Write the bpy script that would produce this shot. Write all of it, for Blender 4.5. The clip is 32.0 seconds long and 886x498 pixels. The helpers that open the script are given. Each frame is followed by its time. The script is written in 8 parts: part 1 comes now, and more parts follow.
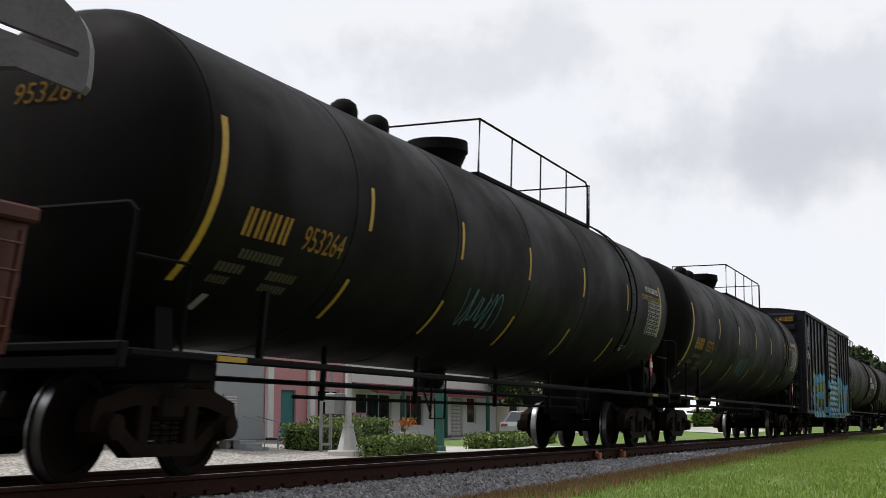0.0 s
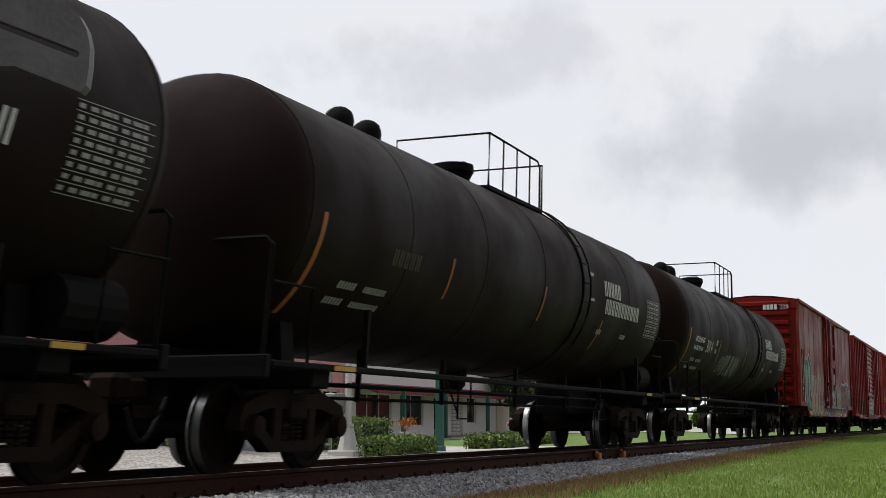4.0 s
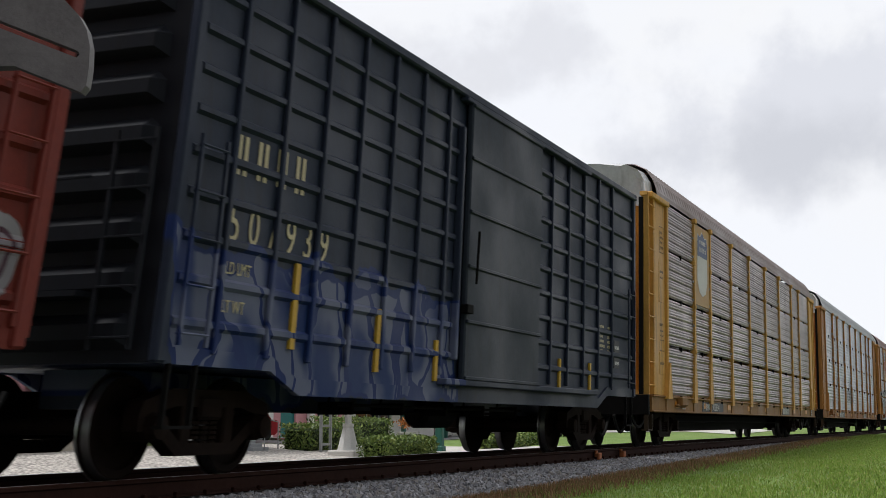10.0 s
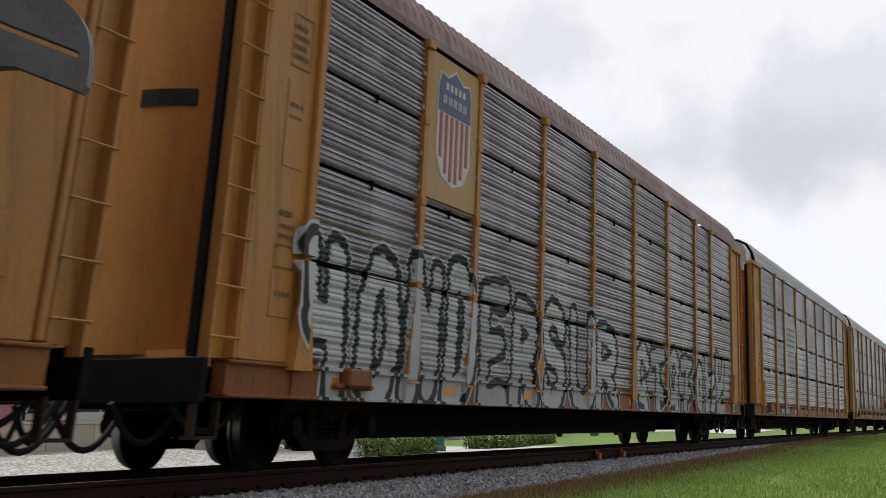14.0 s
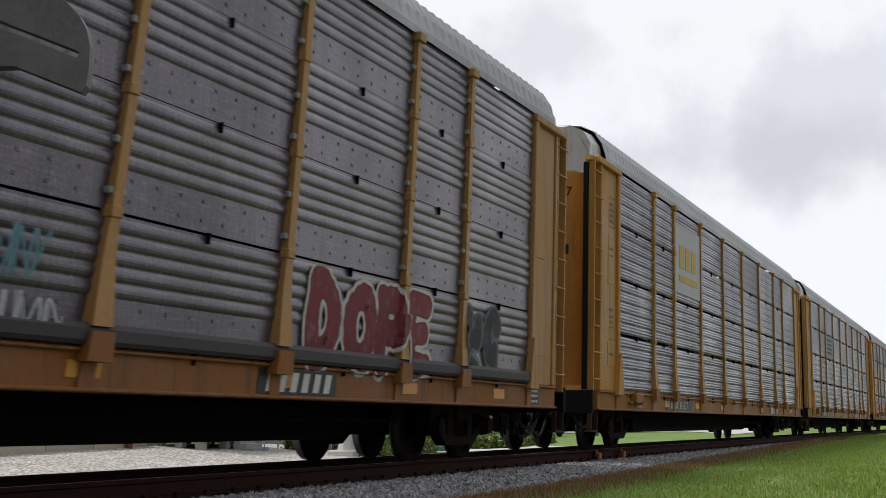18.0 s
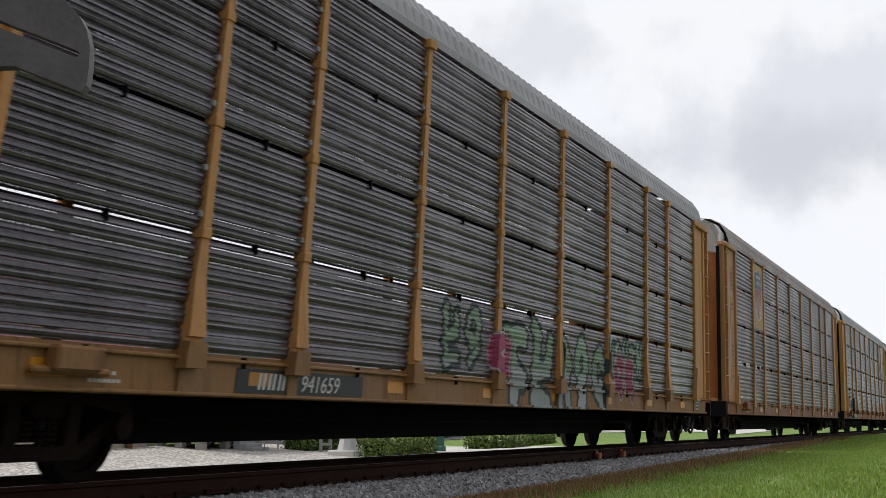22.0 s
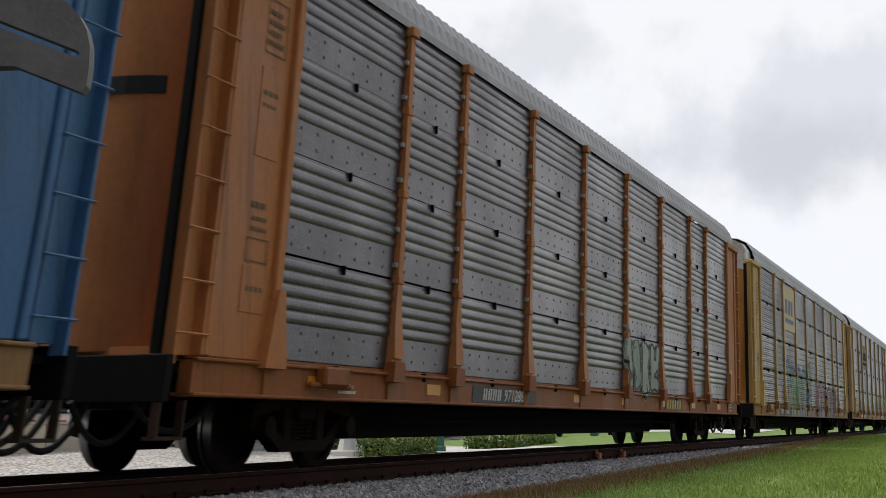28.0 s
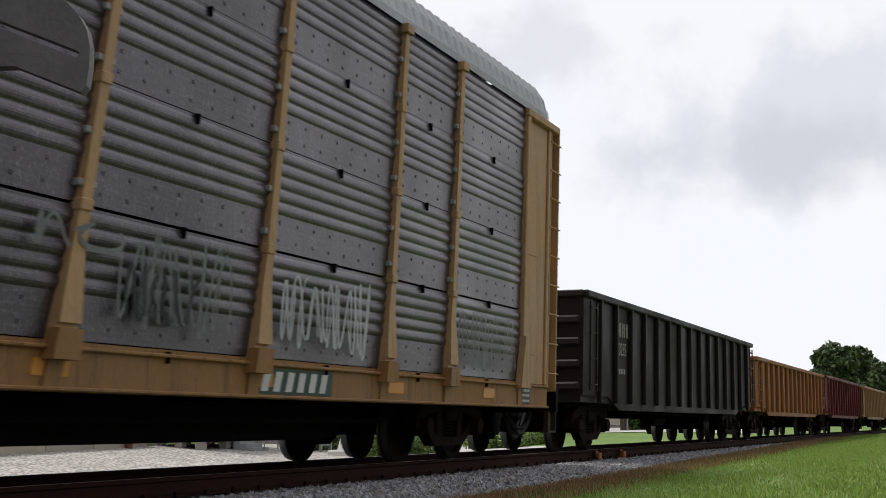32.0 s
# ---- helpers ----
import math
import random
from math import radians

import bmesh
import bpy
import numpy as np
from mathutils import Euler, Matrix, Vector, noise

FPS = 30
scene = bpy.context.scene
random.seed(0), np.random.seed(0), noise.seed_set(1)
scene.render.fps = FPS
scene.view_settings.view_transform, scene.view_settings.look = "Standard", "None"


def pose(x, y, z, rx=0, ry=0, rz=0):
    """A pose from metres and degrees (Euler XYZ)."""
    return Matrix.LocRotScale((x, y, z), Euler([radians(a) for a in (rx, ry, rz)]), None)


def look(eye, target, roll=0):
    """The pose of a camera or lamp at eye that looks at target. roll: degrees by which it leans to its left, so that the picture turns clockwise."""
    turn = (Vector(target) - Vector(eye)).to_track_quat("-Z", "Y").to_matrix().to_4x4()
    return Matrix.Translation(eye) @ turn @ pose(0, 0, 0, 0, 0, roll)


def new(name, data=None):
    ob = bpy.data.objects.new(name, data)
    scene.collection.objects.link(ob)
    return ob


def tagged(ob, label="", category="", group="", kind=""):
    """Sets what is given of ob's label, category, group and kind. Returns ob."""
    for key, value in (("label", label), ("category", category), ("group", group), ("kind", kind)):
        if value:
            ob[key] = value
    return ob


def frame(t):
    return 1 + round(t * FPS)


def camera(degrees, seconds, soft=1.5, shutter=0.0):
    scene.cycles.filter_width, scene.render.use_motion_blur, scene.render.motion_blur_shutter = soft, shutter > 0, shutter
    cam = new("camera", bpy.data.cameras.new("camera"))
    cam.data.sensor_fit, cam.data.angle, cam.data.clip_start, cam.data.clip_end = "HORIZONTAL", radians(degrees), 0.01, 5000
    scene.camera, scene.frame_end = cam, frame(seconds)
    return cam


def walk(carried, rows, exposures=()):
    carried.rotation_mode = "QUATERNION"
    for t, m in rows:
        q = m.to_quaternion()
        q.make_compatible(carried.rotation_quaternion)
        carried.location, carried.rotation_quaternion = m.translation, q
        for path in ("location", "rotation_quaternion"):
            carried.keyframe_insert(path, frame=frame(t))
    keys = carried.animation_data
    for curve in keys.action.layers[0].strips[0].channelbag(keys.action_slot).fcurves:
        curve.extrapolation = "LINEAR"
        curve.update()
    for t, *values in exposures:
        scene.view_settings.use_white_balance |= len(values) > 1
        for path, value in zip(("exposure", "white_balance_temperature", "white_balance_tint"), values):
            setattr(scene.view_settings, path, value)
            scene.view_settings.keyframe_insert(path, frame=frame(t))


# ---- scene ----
# ---- camera ----
YC = 7.824          # track centre line
SPEED = 18.437      # train speed, metres a second
cam = camera(37.0, 32.0, soft=0.75, shutter=1.3)
# a rolling shutter, read from top to bottom, which leans the posts of the passing cars
scene.cycles.rolling_shutter_type = "TOP"
scene.cycles.rolling_shutter_duration = 0.06
EYE = Vector((0.0, 0.0, 0.487))
_yaw, _pit = radians(22.439), radians(7.513)
AIM = EYE + Vector((math.cos(_yaw) * math.cos(_pit), math.sin(_yaw) * math.cos(_pit), math.sin(_pit))) * 10
walk(cam, [(0, look(EYE, AIM, 0.0)), (32, look(EYE, AIM, 0.0))],
     exposures=[(0, -0.05), (1.0, -0.08), (2.0, -0.17), (6.4, -0.17), (8.2, 0.0), (32, 0.0)])

# ---- sky and light ----
world = bpy.data.worlds.new("overcast")
scene.world = world
world.use_nodes = True


def sky_nodes():
    nt = world.node_tree
    nd, ln = nt.nodes, nt.links
    nd.clear()
    out = nd.new("ShaderNodeOutputWorld")
    bg = nd.new("ShaderNodeBackground")
    sky = nd.new("ShaderNodeTexSky")
    sky.sky_type = "NISHITA"
    sky.sun_disc = False
    sky.sun_elevation, sky.sun_rotation = radians(61), radians(-18)
    tc = nd.new("ShaderNodeTexCoord")

    def cloud(scale, detail, lo, hi, offset):
        mp = nd.new("ShaderNodeMapping")
        mp.inputs["Scale"].default_value = (1, 1, 2.4)
        mp.inputs["Location"].default_value = offset
        no = nd.new("ShaderNodeTexNoise")
        no.inputs["Scale"].default_value = scale
        no.inputs["Detail"].default_value = detail
        no.inputs["Roughness"].default_value = 0.55
        no.inputs["Distortion"].default_value = 0.25
        rg = nd.new("ShaderNodeMapRange")
        rg.interpolation_type = "SMOOTHSTEP"
        rg.inputs["From Min"].default_value, rg.inputs["From Max"].default_value = lo, hi
        ln.new(tc.outputs["Generated"], mp.inputs["Vector"])
        ln.new(mp.outputs["Vector"], no.inputs["Vector"])
        ln.new(no.outputs["Fac"], rg.inputs["Value"])
        return rg.outputs["Result"]

    def mix(fac, a, b):
        m = nd.new("ShaderNodeMix")
        m.data_type = "RGBA"
        for sock, v in ((m.inputs[0], fac), (m.inputs[6], a), (m.inputs[7], b)):
            if isinstance(v, (tuple, float, int)):
                sock.default_value = v
            else:
                ln.new(v, sock)
        return m.outputs[2]
    scaled = nd.new("ShaderNodeMix")
    scaled.data_type, scaled.blend_type = "RGBA", "MULTIPLY"
    scaled.inputs[0].default_value = 1.0
    scaled.inputs[7].default_value = (0.11, 0.11, 0.11, 1)
    ln.new(sky.outputs["Color"], scaled.inputs[6])
    veil = mix(0.93, scaled.outputs[2], (0.965, 0.98, 1.03, 1))
    soft = mix(cloud(2.4, 7, 0.44, 0.70, (0.4, 1.7, 0.2)), veil, (0.93, 0.94, 0.965, 1))

    def bank(way, wide, high, shift, lo=0.35, hi=1.15):
        """How far a place of the sky lies in a cloud bank round the direction way, with billowing edges."""
        side = Vector((way[1], -way[0], 0)).normalized()
        rise = side.cross(Vector(way)).normalized()
        off = nd.new("ShaderNodeVectorMath")
        off.operation = "SUBTRACT"
        ln.new(tc.outputs["Generated"], off.inputs[0])
        off.inputs[1].default_value = way
        both = nd.new("ShaderNodeCombineXYZ")
        for k, (axis, size) in enumerate(((side, wide), (rise, high))):
            dp = nd.new("ShaderNodeVectorMath")
            dp.operation = "DOT_PRODUCT"
            ln.new(off.outputs["Vector"], dp.inputs[0])
            dp.inputs[1].default_value = axis / size
            ln.new(dp.outputs["Value"], both.inputs[k])
        ahead = nd.new("ShaderNodeVectorMath")
        ahead.operation = "DOT_PRODUCT"
        ln.new(off.outputs["Vector"], ahead.inputs[0])
        ahead.inputs[1].default_value = Vector(way) * 6.0
        ln.new(ahead.outputs["Value"], both.inputs[2])
        far = nd.new("ShaderNodeVectorMath")
        far.operation = "LENGTH"
        ln.new(both.outputs[0], far.inputs[0])
        mp = nd.new("ShaderNodeMapping")
        mp.inputs["Location"].default_value = shift
        no = nd.new("ShaderNodeTexNoise")
        no.inputs["Scale"].default_value, no.inputs["Detail"].default_value, no.inputs["Roughness"].default_value = 11.0, 9, 0.55
        ln.new(tc.outputs["Generated"], mp.inputs["Vector"])
        ln.new(mp.outputs["Vector"], no.inputs["Vector"])
        ad = nd.new("ShaderNodeMath")
        ad.operation = "MULTIPLY_ADD"
        ln.new(no.outputs["Fac"], ad.inputs[0])
        ad.inputs[1].default_value = 3.4
        sb = nd.new("ShaderNodeMath")
        sb.operation = "SUBTRACT"
        ln.new(far.outputs["Value"], sb.inputs[0])
        sb.inputs[1].default_value = 1.7
        ln.new(sb.outputs[0], ad.inputs[2])
        rg = nd.new("ShaderNodeMapRange")
        rg.interpolation_type = "SMOOTHSTEP"
        for k, v in (("From Min", lo), ("From Max", hi), ("To Min", 1.0), ("To Max", 0.0)):
            rg.inputs[k].default_value = v
        ln.new(ad.outputs["Value"], rg.inputs["Value"])
        return rg.outputs["Result"]
    grey = mix(bank((0.893, 0.365, 0.262), 0.105, 0.045, (0.2, 2.3, 0.7)), soft, (0.78, 0.795, 0.85, 1))
    grey = mix(bank((0.966, 0.130, 0.222), 0.150, 0.068, (3.1, 0.7, 1.9)), grey, (0.755, 0.775, 0.84, 1))
    grey = mix(bank((0.972, 0.125, 0.198), 0.12, 0.030, (1.4, 0.3, 2.6), 0.1, 1.5), grey, (0.645, 0.665, 0.725, 1))
    # the veiled sun stands beyond the train, so the sky is paler there than behind the viewer
    dot = nd.new("ShaderNodeVectorMath")
    dot.operation = "DOT_PRODUCT"
    dot.inputs[1].default_value = (0.50, 0.72, 0.48)
    ln.new(tc.outputs["Generated"], dot.inputs[0])
    away = nd.new("ShaderNodeMapRange")
    away.interpolation_type = "SMOOTHSTEP"
    for k, v in (("From Min", -0.75), ("From Max", 0.55), ("To Min", 0.76), ("To Max", 0.0)):
        away.inputs[k].default_value = v
    ln.new(dot.outputs["Value"], away.inputs["Value"])
    base = mix(away.outputs["Result"], grey, (0.10, 0.10, 0.12, 1))
    ln.new(base, bg.inputs["Color"])
    bg.inputs["Strength"].default_value = 1.0
    ln.new(bg.outputs[0], out.inputs["Surface"])


sky_nodes()
sun = new("sun", bpy.data.lights.new("sun", "SUN"))
sun.data.energy, sun.data.angle, sun.data.color = 2.4, radians(14), (1.0, 0.975, 0.95)
sun.matrix_world = look((0, 0, 30), (0.15, -0.45, 29.12))


# ---- materials ----
class Nodes:
    """A small builder of node materials."""

    def __init__(self, name):
        self.mat = bpy.data.materials.new(name)
        self.mat.use_nodes = True
        self.nt = self.mat.node_tree
        self.bsdf = self.nt.nodes["Principled BSDF"]

    def node(self, kind, **props):
        n = self.nt.nodes.new(kind)
        if "operation" in props:
            n.operation = props["operation"]
        if "interpolation_type" in props:
            n.interpolation_type = props["interpolation_type"]
        if "data_type" in props:
            n.data_type, n.blend_type = props["data_type"], props["blend_type"]
        if "feature" in props:
            n.feature = props["feature"]
        return n

    def put(self, sock, v):
        if isinstance(v, bpy.types.NodeSocket):
            self.nt.links.new(v, sock)
        else:
            sock.default_value = (*v, 1) if isinstance(v, tuple) and len(v) == 3 and sock.type == "RGBA" else v

    def coord(self, ob=None, scale=(1, 1, 1), loc=(0, 0, 0), kind="Object"):
        tc = self.node("ShaderNodeTexCoord")
        if ob:
            tc.object = ob
        mp = self.node("ShaderNodeMapping")
        mp.inputs["Scale"].default_value, mp.inputs["Location"].default_value = scale, loc
        self.nt.links.new(tc.outputs[kind], mp.inputs["Vector"])
        return mp.outputs["Vector"]

    def noise(self, vec, scale, detail=4.0, rough=0.55, distort=0.0):
        n = self.node("ShaderNodeTexNoise")
        self.put(n.inputs["Vector"], vec)
        n.inputs["Scale"].default_value, n.inputs["Detail"].default_value = scale, detail
        n.inputs["Roughness"].default_value, n.inputs["Distortion"].default_value = rough, distort
        return n.outputs["Fac"]

    def ramp(self, v, lo, hi, a=0.0, b=1.0):
        n = self.node("ShaderNodeMapRange", interpolation_type="SMOOTHSTEP")
        self.put(n.inputs["Value"], v)
        for k, x in (("From Min", lo), ("From Max", hi), ("To Min", a), ("To Max", b)):
            n.inputs[k].default_value = x
        return n.outputs["Result"]

    def math(self, op, a, b=0.0):
        n = self.node("ShaderNodeMath", operation=op)
        self.put(n.inputs[0], a)
        self.put(n.inputs[1], b)
        return n.outputs[0]

    def mix(self, fac, a, b, blend="MIX"):
        n = self.node("ShaderNodeMix", data_type="RGBA", blend_type=blend)
        for s, v in ((n.inputs[0], fac), (n.inputs[6], a), (n.inputs[7], b)):
            self.put(s, v)
        return n.outputs[2]

    def xyz(self, vec):
        n = self.node("ShaderNodeSeparateXYZ")
        self.put(n.inputs[0], vec)
        return n.outputs

    def bump(self, h, strength=0.3, dist=0.01):
        n = self.node("ShaderNodeBump")
        n.inputs["Strength"].default_value, n.inputs["Distance"].default_value = strength, dist
        self.put(n.inputs["Height"], h)
        self.nt.links.new(n.outputs["Normal"], self.bsdf.inputs["Normal"])

    def done(self, colour, rough=0.6, metal=0.0):
        self.put(self.bsdf.inputs["Base Color"], colour)
        self.put(self.bsdf.inputs["Roughness"], rough)
        self.put(self.bsdf.inputs["Metallic"], metal)
        return self.mat


def lerp3(a, b, f):
    return tuple(x + (y - x) * f for x, y in zip(a, b))


def paint(name, colour, rust=0.3, dirt=0.3, fade=0.25, rough=0.55, metal=0.0, ob=None, tags=(), streak=0.5, rustcol=(0.10, 0.035, 0.015), dirtcol=(0.035, 0.029, 0.025), spec=0.25, chalk=0.0):
    """Weathered paint: faded patches, grime running down, rust spots, and sprayed tags."""
    m = Nodes(name)
    p = m.coord(ob)
    big = m.noise(p, 0.7, 5)
    fine = m.noise(p, 14, 6, 0.65)
    runs = m.noise(m.coord(ob, (3.2, 3.2, 0.22)), 2.0, 5, 0.6)
    deep = min(1.0, max(colour) / 0.08)          # dark paints stay dark where they fade or gather grime
    pale = tuple(min(1, x * 1.55 + 0.010 * deep) for x in colour)
    dirtcol = tuple(x * (0.2 + 0.8 * deep) for x in dirtcol)
    rustcol = tuple(x * (0.3 + 0.7 * deep) for x in rustcol)
    c = m.mix(m.ramp(big, 0.38, 0.68, 0, fade), colour, pale)
    c = m.mix(m.ramp(fine, 0.35, 0.7, 0, 0.22), c, tuple(x * 0.45 for x in colour))
    if chalk:
        c = m.mix(m.ramp(m.noise(m.coord(ob, (0.55, 0.55, 0.3), (2.6, 0, 0)), 1.6, 6, 0.62, 0.3), 0.42, 0.66, 0, chalk), c, lerp3(colour, (0.50, 0.26, 0.20), 0.6))
    c = m.mix(m.ramp(runs, 0.48, 0.75, 0, streak * dirt * 2), c, dirtcol)
    c = m.mix(m.ramp(m.noise(p, 2.6, 8, 0.7, 0.4), 0.74 - 0.24 * rust, 0.80 - 0.14 * rust, 0, min(1, 0.35 + rust * 0.5)), c, rustcol)
    for t in tags:
        c = sprayed(m, p, c, **t)
    m.bump(fine, 0.25, 0.006)
    m.bsdf.inputs["Specular IOR Level"].default_value = spec
    return m.done(c, m.ramp(big, 0.3, 0.7, rough - 0.1, rough + 0.15), metal)


def sprayed(m, p, under, x0, x1, z0, z1, fill=(0.5, 0.5, 0.5), low=None, line=(0.02, 0.02, 0.02), seed=0.0, size=1.0, halo=None, cover=1.0):
    """A sprayed lettering piece between x0..x1, z0..z1 in the car's space: lobed shapes with outlines."""
    ax = m.xyz(p)
    fl = m.node("ShaderNodeMapping")
    m.put(fl.inputs["Vector"], p)
    fl.inputs["Scale"].default_value = (1, 0, 1)
    p = fl.outputs[0]
    wob = m.noise(p, 1.6, 3, 0.5)
    edge = m.math("MULTIPLY", m.math("SUBTRACT", wob, 0.5), 0.55)
    fx = m.math("MINIMUM", m.math("SUBTRACT", ax[0], x0), m.math("SUBTRACT", x1, ax[0]))
    fz = m.math("MINIMUM", m.math("SUBTRACT", ax[2], z0), m.math("SUBTRACT", z1, ax[2]))
    # lobes along the upper rim
    rim = m.math("MULTIPLY", m.math("ABSOLUTE", m.math("SINE", m.math("MULTIPLY", ax[0], 2.4 / size))), 0.22)
    fz = m.math("SUBTRACT", m.math("ADD", fz, edge), m.math("MULTIPLY", rim, m.ramp(ax[2], (z0 + z1) / 2, z1)))
    f = m.math("MINIMUM", m.math("ADD", fx, edge), fz)
    warp = m.node("ShaderNodeVectorMath", operation="ADD")
    m.put(warp.inputs[0], p)
    warpn = m.node("ShaderNodeTexNoise")
    m.put(warpn.inputs["Vector"], p)
    warpn.inputs["Scale"].default_value = 1.3
    sc = m.node("ShaderNodeVectorMath", operation="SCALE")
    m.put(sc.inputs[0], warpn.outputs["Color"])
    sc.inputs["Scale"].default_value = 0.9
    m.put(warp.inputs[1], sc.outputs[0])
    mp = m.node("ShaderNodeMapping")
    m.put(mp.inputs["Vector"], warp.outputs[0])
    mp.inputs["Scale"].default_value = (1.25 / size, 0.0, 0.62 / size)
    mp.inputs["Location"].default_value = (seed, seed * 1.7, seed * 0.6)
    vo = m.node("ShaderNodeTexVoronoi", feature="DISTANCE_TO_EDGE")
    m.put(vo.inputs["Vector"], mp.outputs[0])
    vo.inputs["Scale"].default_value = 1.25
    low = low or fill
    body = m.mix(m.ramp(ax[2], z0, z1), low, fill)
    vc = m.node("ShaderNodeTexVoronoi")
    m.put(vc.inputs["Vector"], mp.outputs[0])
    vc.inputs["Scale"].default_value = 1.25
    body = m.mix(m.ramp(vc.outputs["Distance"], 0.25, 0.55, 0, 0.5), body, lerp3(fill, (0.7, 0.7, 0.7), 0.4))
    if halo:
        body = m.mix(m.ramp(vo.outputs["Distance"], 0.10, 0.13, 1, 0), body, halo)
    body = m.mix(m.ramp(vo.outputs["Distance"], 0.045, 0.06, 1, 0), body, line)
    body = m.mix(m.ramp(f, 0.05, 0.08, 1, 0), body, line)
    return m.mix(m.ramp(f, -0.01, 0.02, 0, cover), under, body)


def plain(name, colour, rough=0.6, metal=0.0, grain=20, amount=0.3, bump=0.15, big=1.2, other=None, spec=0.3):
    m = Nodes(name)
    m.bsdf.inputs["Specular IOR Level"].default_value = spec
    p = m.coord()
    a, b = m.noise(p, grain, 5, 0.6), m.noise(p, big, 4)
    c = m.mix(m.ramp(a, 0.3, 0.7, 0, amount), colour, other or tuple(x * 0.5 for x in colour))
    c = m.mix(m.ramp(b, 0.4, 0.7, 0, amount), c, tuple(min(1, x * 1.35) for x in colour))
    if bump:
        m.bump(a, bump, 0.01)
    return m.done(c, rough, metal)


def galvanised(name, tint, ob, tags=(), dirt=0.5, rust=0.15, pierced=0.0, wide=False, dotted=False):
    """Zinc-coated sheet gone dull: blotches, grime that ran down, brown stain lines along the ridges."""
    tint = (tint[0] * 0.98, tint[1] * 0.92, tint[2] * 1.10)
    m = Nodes(name)
    p = m.coord(ob)
    patch = m.noise(m.coord(ob, (0.7, 1, 0.5)), 1.1, 4)
    fine = m.noise(p, 26, 6, 0.7)
    runs = m.noise(m.coord(ob, (3.0, 2, 0.16)), 2.2, 7, 0.7)
    thin = m.noise(m.coord(ob, (11.0, 2, 0.30)), 2.0, 5, 0.7)
    lines = m.noise(m.coord(ob, (0.9, 1, 16.0)), 2.0, 5, 0.65)
    info = m.node("ShaderNodeObjectInfo")
    c = m.mix(m.ramp(patch, 0.35, 0.68, 0, 0.75), tint, tuple(x * 0.52 for x in tint))
    c = m.mix(m.math("MULTIPLY", info.outputs["Random"], 0.45), c, tuple(x * f for x, f in zip(tint, (0.52, 0.50, 0.49))))
    c = m.mix(m.ramp(lines, 0.50, 0.72, 0, 0.55), c, tuple(min(0.8, x * 1.55 + 0.03) for x in tint))
    c = m.mix(m.ramp(lines, 0.30, 0.45, 0.5, 0), c, tuple(x * 0.35 for x in tint))
    c = m.mix(m.ramp(fine, 0.46, 0.72, 0, 0.16), c, (0.46, 0.46, 0.48))
    c = m.mix(m.ramp(m.noise(p, 34, 4, 0.7), 0.52, 0.70, 0, 0.22), c, tuple(x * 0.35 for x in tint))
    c = m.mix(m.ramp(runs, 0.44, 0.70, 0, dirt), c, (0.050, 0.040, 0.041))
    c = m.mix(m.ramp(thin, 0.55, 0.75, 0, dirt * 0.8), c, (0.034, 0.026, 0.026))
    c = m.mix(m.ramp(m.noise(p, 1.7, 7, 0.7), 0.64 - 0.14 * rust, 0.80, 0, min(0.8, 0.25 + rust)), c, (0.105, 0.052, 0.032))
    if dotted:
        # short columns of small punched holes, dark with dirt
        q = m.xyz(m.coord())
        dot = m.math("LESS_THAN", m.math("FRACT", m.math("MULTIPLY", q[2], 1 / 0.047)), 0.45)
        dot = m.math("MULTIPLY", dot, m.math("LESS_THAN", m.math("FRACT", m.math("MULTIPLY", q[0], 1 / 0.10)), 0.26))
        dot = m.math("MULTIPLY", dot, m.math("LESS_THAN", m.math("FRACT", m.math("MULTIPLY", q[0], 1 / 0.60)), 0.52))
        dot = m.math("MULTIPLY", dot, m.ramp(m.noise(p, 2.2, 4), 0.42, 0.56, 0.1, 0.75))
        c = m.mix(dot, c, (0.018, 0.016, 0.016))
    for t in tags:
        c = sprayed(m, p, c, **t)
    m.bump(fine, 0.12, 0.004)
    m.bsdf.inputs["Specular IOR Level"].default_value = 0.3
    m.bsdf.inputs["Coat Weight"].default_value, m.bsdf.inputs["Coat Roughness"].default_value = 0.6, 0.32
    m.done(c, m.ramp(patch, 0.3, 0.7, 0.33, 0.52), 0.45)
    if pierced:
        # rows of small slots along the foot of each ridge, cut through the sheet
        q = m.xyz(m.coord())
        u = m.math("FRACT", m.math("MULTIPLY", q[0], 24.0))
        w = m.math("FRACT", m.math("MULTIPLY", q[2], 1 / pierced))
        lo, hi, share = (0.0, 0.55, 0.9) if wide else (0.0, 0.25, 0.6)
        hole = m.math("MULTIPLY", m.math("LESS_THAN", u, share), m.math("MULTIPLY", m.math("GREATER_THAN", w, lo), m.math("LESS_THAN", w, hi)))
        if not wide:
            # most of the slots are clogged with dirt
            hole = m.math("MULTIPLY", hole, m.math("GREATER_THAN", m.noise(m.coord(ob, (0.5, 1, 1.1), (7.3, 0, 2.1)), 1.0, 3), 0.44))
        clear = m.node("ShaderNodeBsdfTransparent")
        both = m.node("ShaderNodeMixShader")
        m.put(both.inputs[0], hole)
        m.nt.links.new(m.bsdf.outputs[0], both.inputs[1])
        m.nt.links.new(clear.outputs[0], both.inputs[2])
        m.nt.links.new(both.outputs[0], m.nt.nodes["Material Output"].inputs["Surface"])
    return m.mat



